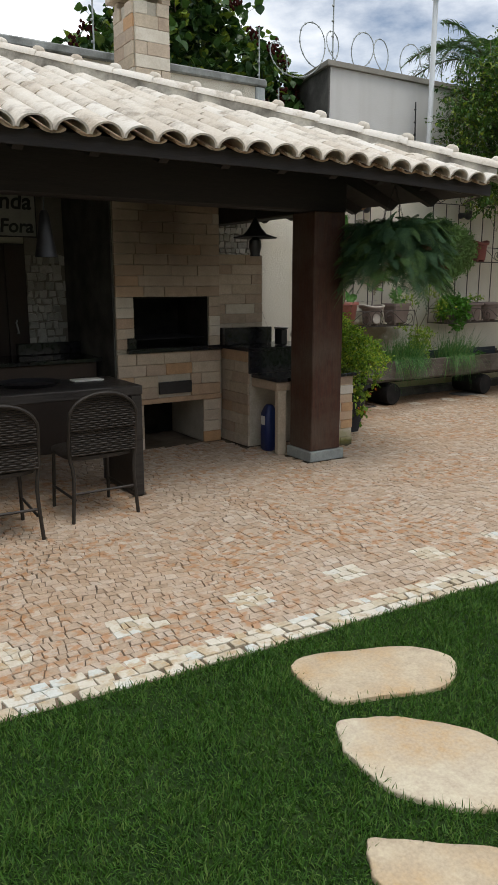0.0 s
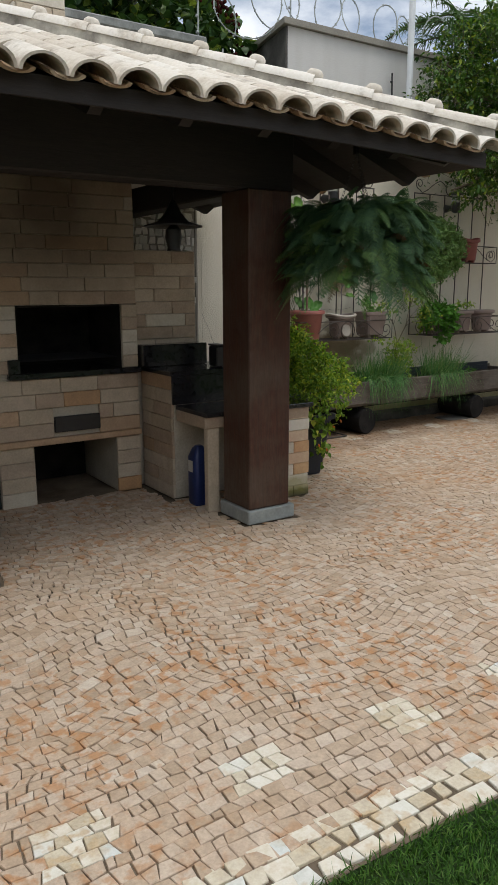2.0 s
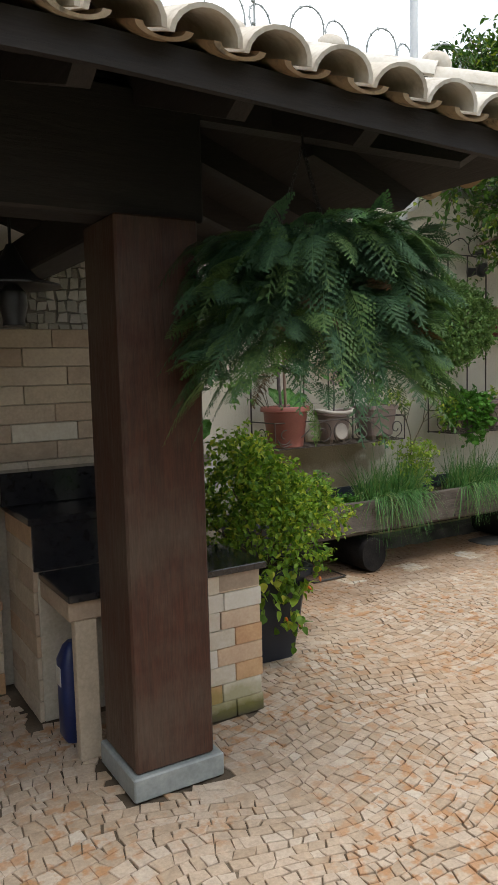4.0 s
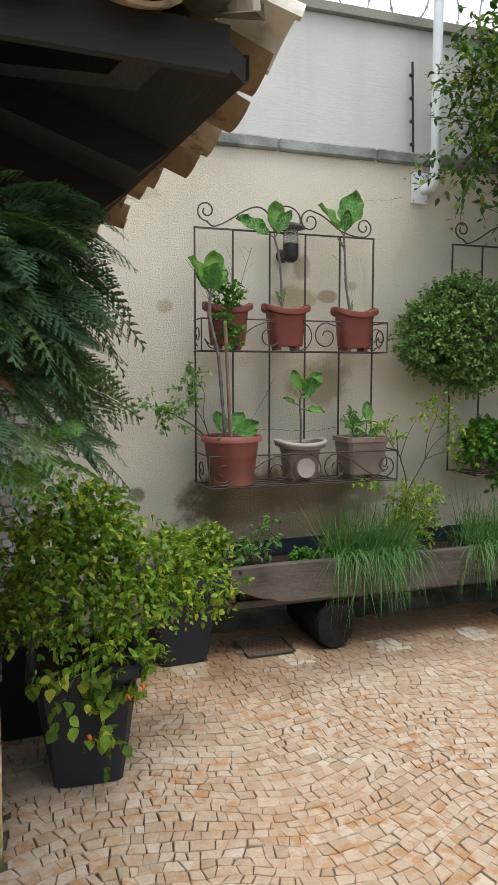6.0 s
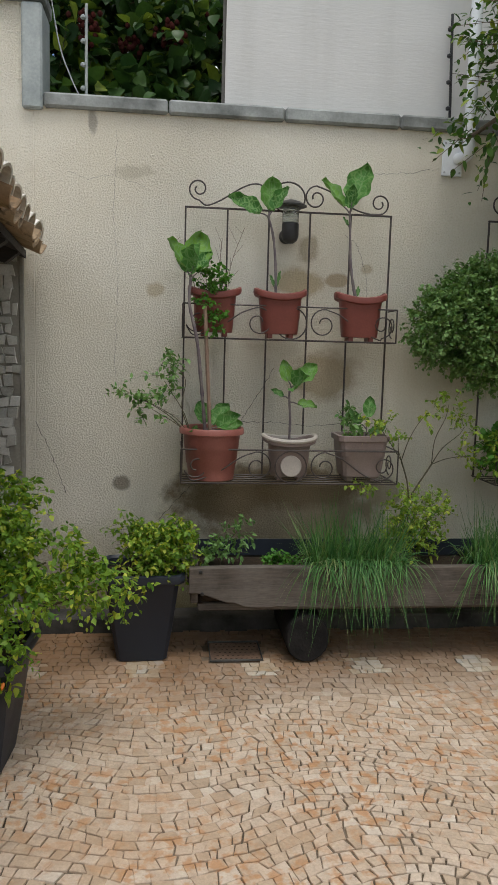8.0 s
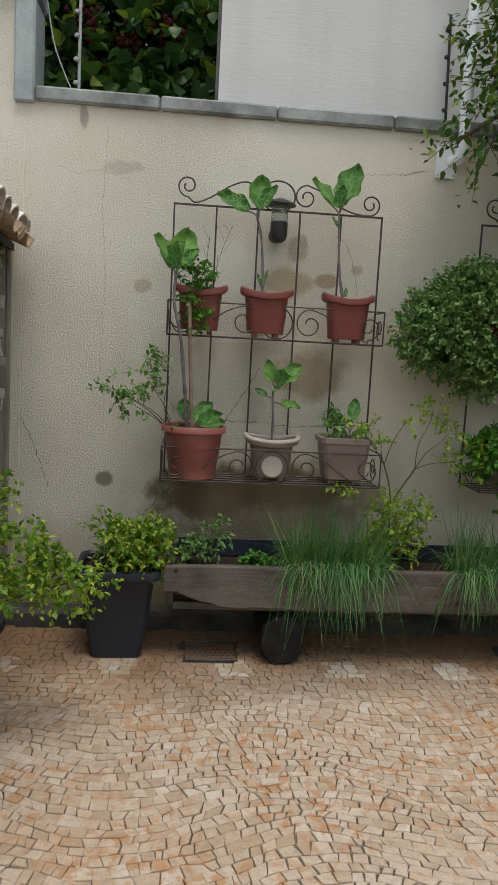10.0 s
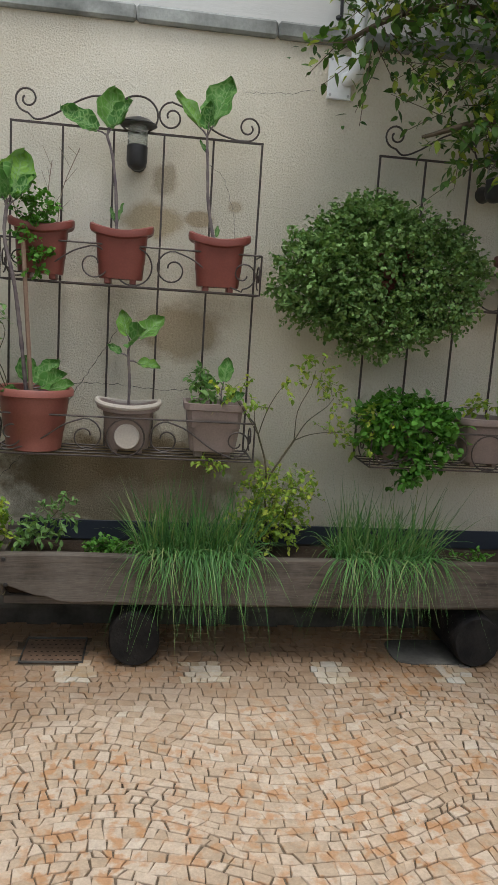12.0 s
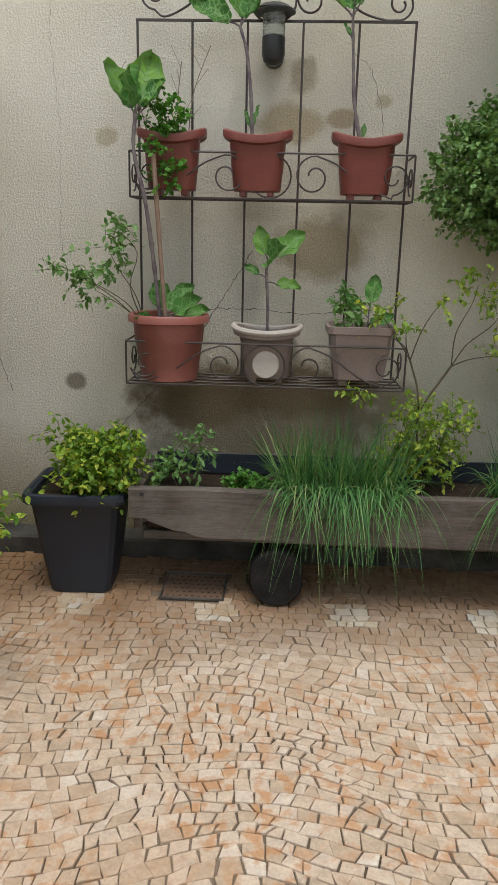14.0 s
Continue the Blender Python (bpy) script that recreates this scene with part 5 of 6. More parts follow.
shrub(pp, PB, 980, 9, 0.031, BROAD_LEAF, 31, M_PEPPER, [(5.86, 6.66, 0.45), (5.90, 6.68, 0.45), (5.84, 6.68, 0.72), (6.0, 6.68, 0.70)], length=0.11, stem=0.008, droop=0.45, every=3)
v, f, a, b = twiggy([(5.78, 6.43, 0.47, 0.10, 0.05, 0.06), (6.00, 6.43, 0.44, 0.10, 0.05, 0.07), (5.90, 6.41, 0.30, 0.05, 0.03, 0.07)], 34, 5, 0.046, HEART_LEAF, 33, 0.08, 0.9)
arrays("low_leaves", v, f, M_PEPPER, pp, kind="stuff")
tagged(part("low_branchwork", twig_mesh(a, b, 0.0016), M_TWIG, pp), kind="stuff")
fr = random.Random(4)
chilli = Shape().lathe([(0.001, 0.0), (0.006, -0.004), (0.0075, -0.012), (0.005, -0.024), (0.001, -0.03)], 7, cap0=False, cap1=False).mesh("chilli", M_RED, 60)
for k in range(5):
    ob = new("chilli", chilli)
    ob.parent = pp
    q = fr.choice(((5.80, 6.38, 0.46), (6.02, 6.38, 0.42), (5.90, 6.375, 0.27), (6.05, 6.4, 0.48)))
    ob.matrix_local = pose(q[0] + fr.uniform(-0.06, 0.06), q[1] + fr.uniform(-0.02, 0.02), q[2] + fr.uniform(-0.05, 0.05), fr.uniform(-40, 40), fr.uniform(-40, 40), 0)
pp = thing("pepper_plant", "low leafy pepper plant in the black pot by the wall", "plant")
shrub(pp, [(6.60, 7.66, 0.62, 0.13, 0.12, 0.09), (6.70, 7.68, 0.66, 0.10, 0.1, 0.09), (6.50, 7.74, 0.66, 0.08, 0.08, 0.07), (6.62, 7.60, 0.53, 0.12, 0.06, 0.05)], 360, 8, 0.031, BROAD_LEAF, 35, M_PEPPER, [(6.56, 7.72, 0.46), (6.44, 7.75, 0.46)], length=0.09, stem=0.005, droop=0.4)
v, f, a, b = twiggy([(6.42, 7.74, 0.72, 0.05, 0.04, 0.08), (6.38, 7.66, 0.50, 0.06, 0.03, 0.02)], 16, 5, 0.035, LEAF, 36, 0.08, 0.3)
arrays("thin_leaves", v, f, M_PEPPER, pp, kind="stuff")
tagged(part("thin_branchwork", twig_mesh(a, b, 0.0016), M_TWIG, pp), kind="stuff")

# ---- trough ----
tg = thing("planter_trough", "long weathered plank trough resting on dark round logs", "planter")


def rough_plank(x0, x1, y, z0, z1, th, seed, notch=0.0):
    """A plank with a worn, uneven lower edge."""
    r = random.Random(seed)
    n = int((x1 - x0) / 0.05)
    loops = []
    for i in range(n + 1):
        t = i / n
        x = x0 + (x1 - x0) * t
        lo = z0 + 0.012 * noise.noise((x * 3.1, seed, 0)) + r.uniform(-0.003, 0.003) + notch * max(0.0, 1 - abs(x - x0 - 0.04) / 0.30) * (1 + 0.5 * noise.noise((x * 23, seed, 2)))
        hi = z1 + 0.006 * noise.noise((x * 2.3, seed + 4, 0))
        yy = y + 0.004 * noise.noise((x * 4, seed + 9, 0))
        loops.append([(x, yy - th, lo + 0.006), (x, yy - th, hi - 0.006), (x, yy - th + 0.006, hi), (x, yy, hi), (x, yy, lo), (x, yy - th + 0.006, lo)])
    return Shape().loft(loops)


part("front_plank", rough_plank(6.77, 9.82, 7.575, 0.315, 0.545, 0.045, 3, 0.09), M_PLANK, tg)
part("back_plank", rough_plank(6.77, 9.82, 7.98, 0.315, 0.565, 0.04, 5), M_PLANK, tg)
part("end_plank", Shape().box(6.78, 6.82, 7.58, 7.935, 0.33, 0.54, 0.005), M_PLANK, tg)
part("end_plank", Shape().box(9.77, 9.81, 7.58, 7.935, 0.33, 0.54, 0.005), M_PLANK, tg)
part("floor_plank", Shape().box(6.82, 9.77, 7.578, 7.935, 0.29, 0.33, 0.005), M_PLANK, tg)
part("soil", Shape().box(6.825, 9.765, 7.58, 7.93, 0.332, 0.495, 0.02), M_SOIL, tg, "dark planting soil")
part("lining", Shape().box(6.83, 9.76, 7.925, 7.934, 0.50, 0.60, 0.002), M_BLACKPOT, tg, "black plastic lining")
for bx, bz in ((6.83, 0.52), (6.84, 0.40), (8.272, 0.335), (8.40, 0.45)):
    part("bolt", Shape().lathe([(0.0, 0.004), (0.009, 0.003), (0.011, 0.0)], 10, m=pose(bx, 7.526, bz, 90, 0, 0), cap0=False), M_DARKMETAL, tg)
charred = plain("charred log", (0.006, 0.006, 0.007), (0.024, 0.022, 0.021), 0.85, 9, 60, 1.0, spec=0.2)
for lx in (7.425, 9.12):
    lg = random.Random(int(lx * 10))
    loops = []
    for y, s in ((7.53, 0.93), (7.545, 1.0), (7.75, 1.0), (8.02, 0.98)):
        loops.append([(lx + 0.122 * s * (1 + 0.07 * noise.noise((math.cos(i * 0.2856) * 1.7, math.sin(i * 0.2856) * 1.7, lx))) * math.cos(2 * math.pi * i / 22), y, 0.137 + 0.135 * s * math.sin(2 * math.pi * i / 22)) for i in range(22)])
    part("log", Shape().loft(loops), charred, tg, "dark round log support", 50)
part("beam", Shape().box(6.85, 9.75, 7.62, 7.68, 0.272, 0.288, 0.004), charred, tg)
bp = thing("floor_pot", "low square black plastic pot past the end of the trough", "plant pot")
part("body", Shape().squircle([(0.15, 0.15, 0.0), (0.2, 0.2, 0.4), (0.215, 0.215, 0.41), (0.2, 0.2, 0.43), (0.18, 0.18, 0.38)], 36, 9, cap1=False, cx=10.08, cy=7.6), M_BLACKPOT, bp, smooth=28)
part("soil", Shape().squircle([(0.001, 0.001, 0.38), (0.18, 0.18, 0.38)], 24, 9, 10.08, 7.6, cap0=False, cap1=False), M_SOIL, bp)


def chives(x, y, z, rx, ry, n, seed, label):
    t = thing("chive_clump", label, "plant", "chive clumps")
    r = np.random.RandomState(seed)
    base = np.stack([x + r.uniform(-rx, rx, n), y + r.uniform(-ry, ry, n), np.full(n, z)], 1)
    d = np.stack([r.normal(0, 0.22, n) + (base[:, 0] - x) / rx * 0.16, r.normal(-0.26, 0.28, n), np.full(n, 1.0)], 1)
    ln = r.uniform(0.26, 0.54, n)
    droop = r.uniform(0.05, 1.55, n) * np.where(d[:, 1] < -0.15, 1.0, 0.45)
    v, f = blade_arrays(base, d, ln, np.full(n, 0.003), droop, 7, seed)
    arrays("foliage", v, f, M_CHIVE, t, kind="stuff")
    hang = int(n * 0.2)
    base = np.stack([x + r.uniform(-rx, rx * 1.1, hang), np.full(hang, 7.555) + r.uniform(-0.01, 0.02, hang), np.full(hang, z + 0.06)], 1)
    d = np.stack([r.normal(0, 0.35, hang), r.uniform(-0.45, -0.12, hang), r.uniform(0.1, 0.5, hang)], 1)
    v, f = blade_arrays(base, d, r.uniform(0.15, 0.35, hang), np.full(hang, 0.003), r.uniform(0.9, 1.5, hang), 8, seed + 1)
    arrays("hanging_foliage", v, f, M_CHIVE, t, kind="stuff")


chives(7.70, 7.68, 0.49, 0.25, 0.11, 1050, 41, "thick drooping clump of green chives in the trough")
chives(8.62, 7.68, 0.49, 0.23, 0.11, 800, 42, "drooping clump of green chives in the trough")
hb = thing("shrub", "open yellow-green shrub with thin branches in the trough", "plant")
shrub(hb, [(8.04, 7.77, 0.80, 0.14, 0.10, 0.15), (8.12, 7.76, 0.66, 0.14, 0.09, 0.09), (7.97, 7.76, 0.66, 0.10, 0.08, 0.09), (8.20, 7.77, 0.84, 0.07, 0.06, 0.06)], 260, 8, 0.026, BROAD_LEAF, 43, M_YELLOWLEAF, [(8.06, 7.78, 0.48)], length=0.08, stem=0.0035, droop=0.3, inner=0.35)
shrub(hb, [(7.84, 7.75, 1.30, 0.07, 0.05, 0.05), (7.95, 7.75, 1.24, 0.05, 0.04, 0.03), (8.24, 7.76, 1.43, 0.08, 0.05, 0.05), (8.34, 7.76, 1.30, 0.06, 0.05, 0.05), (8.38, 7.76, 1.13, 0.06, 0.05, 0.05), (8.10, 7.76, 1.36, 0.05, 0.04, 0.02)], 62, 7, 0.028, BROAD_LEAF, 48, M_YELLOWLEAF,
      [(8.04, 7.78, 0.86), (8.16, 7.77, 1.08), (7.98, 7.77, 1.10)], length=0.08, stem=0.003, droop=0.25, inner=0.3)
part("stem", Shape().tube(curve([(8.06, 7.78, 0.48), (8.05, 7.78, 0.68), (8.04, 7.78, 0.86), (8.16, 7.77, 1.08)], 5), 0.005, 6), M_TWIG, hb)
part("stem", Shape().tube(curve([(8.04, 7.78, 0.86), (8.02, 7.77, 0.98), (7.98, 7.77, 1.10)], 5), 0.0045, 6), M_TWIG, hb)
hb = thing("herb_row", "small parsley and lettuce seedlings in the trough soil", "plant")
shrub(hb, [(6.95, 7.70, 0.58, 0.10, 0.06, 0.05), (7.04, 7.72, 0.70, 0.06, 0.05, 0.07), (6.88, 7.74, 0.60, 0.06, 0.05, 0.06)], 62, 6, 0.034, LEAF, 44, M_HERB, [(6.96, 7.72, 0.48)], length=0.07, stem=0.003)
hb = thing("parsley_plant", "low bright green parsley tuft in the trough", "plant")
shrub(hb, [(7.26, 7.66, 0.53, 0.09, 0.05, 0.04), (7.33, 7.68, 0.53, 0.05, 0.05, 0.03)], 80, 7, 0.022, ROUND_LEAF, 45, M_MINT, [(7.27, 7.68, 0.48)], length=0.05, stem=0.002)
rp = thing("fallen_petals", "scattered red and pale petals on the trough soil", "petals", kind="stuff")
pr = np.random.RandomState(46)
n = 60
pos = np.stack([pr.uniform(6.98, 7.22, n), pr.uniform(7.585, 7.66, n), np.full(n, 0.502)], 1)
v, f = scatter(ROUND_LEAF, pos, frames_from(pr.normal(size=(n, 3)) * np.array([1, 1, 0.2]), pr.normal(size=n)), pr.uniform(0.008, 0.016, n))
arrays("petals", v, f, M_RED, rp)
hb = thing("succulent", "small pale green seedlings at the far end of the trough", "plant")
shrub(hb, [(9.10, 7.66, 0.53, 0.10, 0.05, 0.03)], 20, 5, 0.03, LEAF, 47, M_MINT, [(9.1, 7.68, 0.48)], length=0.05, stem=0.002)

# ---- hanging fern ----


def fronds(center, n, seed, length=(0.20, 0.34)):
    """Broad, twice-cut triangular fronds that start all over a dome and hang over one another like shingles."""
    r = np.random.RandomState(seed)
    pin, sub = 11, 6
    V, F = [], []
    count = 0
    cut = np.array([(side, (i + 0.5) / pin, (j + 0.5) / sub, e) for side in (-1, 1) for i in range(pin) for j in range(sub) for e in (-1, 1)])
    side, s, q, e = cut.T
    for _ in range(n):
        az = r.uniform(0, 2 * np.pi)
        rise = r.uniform(-0.5, 0.9)
        L = r.uniform(*length)
        d = np.array([np.cos(az) * np.cos(rise), np.sin(az) * np.cos(rise), np.sin(rise)])
        rb = 0.36 * r.uniform(0.05, 1.0) ** 0.6
        base = center + np.array([np.cos(az) * rb, np.sin(az) * rb, 0.23 - r.uniform(0.02, 0.54) * (rb / 0.36) ** 1.3])
        droop = r.uniform(0.45, 1.0)
        lat = np.array([-np.sin(az), np.cos(az), 0.0]) + r.normal(size=3) * 0.4
        lat /= np.linalg.norm(lat)
        wid = L * r.uniform(0.42, 0.56)

        def spine(t):
            return base + np.outer(t, d) * L - np.outer(t ** 1.8, [0, 0, 1.0]) * L * droop

        def along(t):
            k = np.tile(d, (len(t), 1)) - np.outer(1.8 * t ** 0.8, [0, 0, 1.0]) * droop
            return k / np.linalg.norm(k, axis=1, keepdims=True)

        s1 = np.clip(0.06 + 0.94 * s + 0.02 * side, 0, 1)
        taper = (1 - s1) ** 0.85 * np.minimum(1, 0.5 + s1 * 4) * wid + 0.006
        a = along(s1)
        face = np.cross(a, np.tile(lat, (len(s), 1)))
        pdir = lat[None] * side[:, None] * 0.82 + a * 0.55 - face * 0.10
        root = spine(s1) + pdir * (q * taper)[:, None] - np.array([0, 0, 0.18]) * (q ** 2 * taper)[:, None]
        pl = (taper * 0.185 * (1 - 0.62 * q) + 0.0032) * r.uniform(0.8, 1.2, len(s))
        out = a * e[:, None] * 0.72 + pdir * 0.72 + r.normal(0, 0.10, (len(s), 3))
        nrm = np.cross(a, pdir)
        w = pl * 0.34
        wide = np.cross(out, nrm)
        wide /= np.linalg.norm(wide, axis=1, keepdims=True) + 1e-9
        m = root + out * (pl * 0.6)[:, None] + nrm * 0.12 * pl[:, None]
        v = np.stack([root, m - wide * w[:, None], root + out * pl[:, None], m + wide * w[:, None]], 1).reshape(-1, 3)
        k = len(v) // 4
        V.append(v)
        F.append((np.array([(0, 1, 2), (0, 2, 3)])[None] + (np.arange(k) * 4)[:, None, None]).reshape(-1, 3) + count)
        count += len(v)
        sp = spine(np.linspace(0, 1, 7))
        v = np.stack([sp - lat * 0.0016, sp + lat * 0.0016], 1).reshape(-1, 3)
        V.append(v)
        F.append(np.array([(2 * i, 2 * i + 1, 2 * i + 3) for i in range(6)] + [(2 * i, 2 * i + 3, 2 * i + 2) for i in range(6)]) + count)
        count += len(v)
    return np.concatenate(V), np.concatenate(F)


FC = np.array([5.36, 5.43, 1.76])
fern = thing("hanging_fern", "large dark green lacy fern in a hanging basket", "plant")
part("basket", Shape().lathe([(0.08, -0.12), (0.14, -0.08), (0.17, 0.05), (0.18, 0.07), (0.165, 0.07), (0.15, 0.04)], 24, *FC, cap1=False), M_TWIG, fern, "dark fibre basket")
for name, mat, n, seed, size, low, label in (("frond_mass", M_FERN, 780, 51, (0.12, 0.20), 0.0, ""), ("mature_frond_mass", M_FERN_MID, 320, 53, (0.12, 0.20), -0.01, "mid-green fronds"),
                                             ("young_frond_mass", M_FERN_BRIGHT, 36, 55, (0.10, 0.15), -0.12, "bright green fronds"), ("dry_frond_mass", M_DRYLEAF, 12, 52, (0.10, 0.15), -0.16, "brown dead fronds underneath")):
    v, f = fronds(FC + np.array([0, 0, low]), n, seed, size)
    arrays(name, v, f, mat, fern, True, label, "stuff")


def chain(a, b, parent):
    a, b = Vector(a), Vector(b)
    n = int((b - a).length / 0.022)
    d = (b - a) / n
    s = Shape()
    for i in range(n):
        c = a + d * (i + 0.5)
        flip = Vector((0.006, 0, 0)) if i % 2 else Vector((0, 0.006, 0))
        u = d.normalized() * 0.014
        s.tube([c - u, c - u * 0.6 + flip, c + u * 0.6 + flip, c + u, c + u * 0.6 - flip, c - u * 0.6 - flip], 0.0016, 4, closed=True)
    part("chain", s, M_DARKMETAL, parent)


hook = (5.33, 5.43, 2.26)
for k in range(3):
    a = 2 * math.pi * k / 3 + 0.4
    chain((FC[0] + 0.16 * math.cos(a), FC[1] + 0.16 * math.sin(a), FC[2] + 0.07), hook, fern)
part("hook", Shape().tube([hook, (5.33, 5.43, 2.30), (5.34, 5.43, 2.36)], 0.004, 6), M_DARKMETAL, fern)

# ---- lamps under the roof ----
pl = thing("pendant_lamp", "black pagoda-shaped hanging lantern under the side beam", "lamp")
LX, LY = 4.57, 6.30
part("shade", Shape().lathe([(0.015, 2.03), (0.03, 2.0), (0.055, 1.95), (0.10, 1.90), (0.185, 1.875), (0.185, 1.868), (0.09, 1.888), (0.03, 1.95)], 28, LX, LY, cap0=False, cap1=False), M_DARKMETAL, pl, "black flared metal hat")
part("bulb_holder", Shape().lathe([(0.02, 1.88), (0.05, 1.85), (0.055, 1.80), (0.04, 1.74), (0.045, 1.72), (0.0, 1.72)], 18, LX, LY, cap0=False), M_DARKMETAL, pl)
part("cord", Shape().tube([(LX, LY, 2.03), (LX, LY, 2.74)], 0.006, 6), M_DARKMETAL, pl)
pl = thing("pendant_lamp", "slim black cone pendant lamp over the dark table", "lamp")
part("shade", Shape().lathe([(0.02, 1.97), (0.032, 1.95), (0.05, 1.82), (0.075, 1.67), (0.07, 1.67), (0.04, 1.85)], 24, 2.64, 5.9, cap0=False, cap1=False), M_DARKMETAL, pl)
part("cord", Shape().tube([(2.64, 5.9, 1.97), (2.64, 5.9, 2.60)], 0.005, 6), M_DARKMETAL, pl)

# ---- dark room corner: door, sign, counter, table, chairs ----
M_BROWNWALL = plain("dark brown painted board", (0.03, 0.02, 0.015), (0.05, 0.035, 0.026), 0.7, 4, 60, 0.2)
M_SIGN = plain("worn grey sign board", (0.30, 0.30, 0.28), (0.40, 0.40, 0.37), 0.7, 6, 50, 0.2)
dr1 = thing("door_1", "dark brown boarded door in the back wall", "door", kind="structure")
for k in range(5):
    part("board", Shape().box(2.14 + 0.2 * k, 2.335 + 0.2 * k, 8.13, 8.165, 0.0, 1.86, 0.004), M_BROWNWALL, dr1)
part("door_handle", Shape().tube([(3.02, 8.12, 1.02), (3.02, 8.08, 1.02), (3.0, 8.08, 1.12), (3.02, 8.12, 1.14)], 0.008, 6), M_STEEL, dr1)
# Two unseen walls, added dark so that the terrace interior stays dim.
tagged(part("wall_left", Shape().box(-0.9, -0.7, 5.3, 8.19, -0.05, 3.2), M_BROWNWALL), "unseen dark brown wall added to shut light out of the covered terrace", "wall", kind="structure")
tagged(part("wall_back", Shape().box(-0.7, 2.13, 8.15, 8.195, 0.0, 3.0), M_BROWNWALL), "unseen dark brown back wall added to close the covered terrace", "wall", kind="structure")
sg = thing("sign", "grey board sign with dark lettering above the door", "sign")
part("board", Shape().box(2.45, 3.24, 8.06, 8.085, 1.92, 2.37, 0.006), M_SIGN, sg)
part("frame", Shape().tube([(2.45, 8.058, 1.92), (3.24, 8.058, 1.92), (3.24, 8.058, 2.37), (2.45, 8.058, 2.37)], 0.008, 6, closed=True), M_DARKMETAL, sg)


def lettering(text, x, z, size, parent, y):
    cu = bpy.data.curves.new("text", "FONT")
    cu.body, cu.size, cu.extrude, cu.shear, cu.align_x, cu.offset = text, size, 0.002, 0.12, "RIGHT", 0.004
    tmp = bpy.data.objects.new("text", cu)
    scene.collection.objects.link(tmp)
    me = bpy.data.meshes.new_from_object(tmp.evaluated_get(bpy.context.evaluated_depsgraph_get()))
    bpy.data.objects.remove(tmp)
    me.materials.clear()
    me.materials.append(M_DARKMETAL)
    ob = new("lettering", me)
    ob.parent = parent
    ob.matrix_local = pose(x, y, z, 90, 0, 0)


lettering("nda", 3.20, 2.17, 0.21, sg, 8.057)
lettering("Fora", 3.21, 1.96, 0.17, sg, 8.057)
bc = thing("back_counter", "dark granite counter along the back of the terrace", "counter")
part("body", Shape().box(0.4, 3.46, 7.22, 7.78, 0.0, 0.80, 0.006), M_BROWNWALL, bc)
part("top", Shape().box(0.35, 3.50, 7.18, 7.80, 0.802, 0.84, 0.004), M_GRANITE, bc)
part("upstand", Shape().box(2.9, 3.49, 7.70, 7.79, 0.842, 0.95, 0.004), M_GRANITE, bc)
tb = thing("bar_table", "heavy black-brown timber table with slab ends", "table")
part("tabletop", Shape().box(0.9, 3.175, 5.60, 6.22, 0.735, 0.80, 0.006), M_TABLE, tb)
part("leg", Shape().box(3.09, 3.172, 5.61, 6.20, 0.0, 0.733, 0.006), M_TABLE, tb)
part("leg", Shape().box(0.92, 1.0, 5.61, 6.20, 0.0, 0.733, 0.006), M_TABLE, tb)
nbk = thing("notebook", "pale notebook lying on the dark table", "notebook")
part("pages", Shape().box(2.82, 3.04, 5.98, 6.10, 0.801, 0.812, 0.002), M_PAPER, nbk)
tray = thing("tray", "round dark tray on the table", "tray")
part("rim", Shape().lathe([(0.0, 0.802), (0.19, 0.803), (0.215, 0.825), (0.22, 0.828), (0.205, 0.815)], 30, 2.5, 6.0, cap0=False, cap1=False), M_DARKMETAL, tray)


def chair(at, turn):
    t = thing("wicker_chair", "dark wicker chair with a rounded woven back, at the table", "chair", "wicker chairs")
    t.matrix_basis = pose(*at, 0, 0, turn)
    w = 0.225
    arch = [(-w, -0.02, 0.0), (-w + 0.02, -0.01, 0.3), (-w, 0.0, 0.45)] + [(w * math.cos(a) * -1, -0.03 - 0.02 * math.sin(a), 0.68 + 0.15 * math.sin(a)) for a in np.linspace(0, math.pi, 12)] + [(w, 0.0, 0.45), (w - 0.02, -0.01, 0.3), (w, -0.02, 0.0)]
    part("back_frame", Shape().tube(curve(arch, 3), 0.012, 8), M_WICKER, t)
    s = Shape()
    for i in range(27):
        z = 0.445 + 0.0145 * i
        ww = w - 0.008 if z < 0.68 else w * math.sqrt(max(0.02, 1 - ((z - 0.68) / 0.15) ** 2)) - 0.006
        if ww < 0.03:
            continue
        s.tube([(ww * q, -0.02 - 0.012 * (z > 0.6) + 0.0035 * (1 if (k + i) % 2 else -1), z) for k, q in enumerate(np.linspace(-1, 1, 13))], 0.006, 4)
    tagged(part("backrest", s, M_WICKER, t, "woven wicker back"), kind="stuff")
    part("seat", Shape().squircle([(0.20, 0.20, 0.395), (0.225, 0.225, 0.405), (0.225, 0.225, 0.425), (0.2, 0.2, 0.44)], 28, 5, 0, 0.22), M_WICKER, t)
    for x in (-0.2, 0.2):
        part("leg", Shape().tube([(x, 0.42, 0.0), (x * 0.95, 0.40, 0.40)], 0.012, 8), M_WICKER, t)
    part("stretcher", Shape().tube([(-0.21, -0.01, 0.19), (0.21, -0.01, 0.19)], 0.009, 6), M_WICKER, t)
    for x in (-0.2, 0.2):
        part("stretcher", Shape().tube([(x, -0.01, 0.15), (x, 0.41, 0.15)], 0.009, 6), M_WICKER, t)
    return t


ch = chair((2.735, 5.27, 0.0), 1)
copy_thing(ch, pose(2.04, 5.10, 0.0, 0, 0, -3))

# ---- white stone cladding on the back wall ----


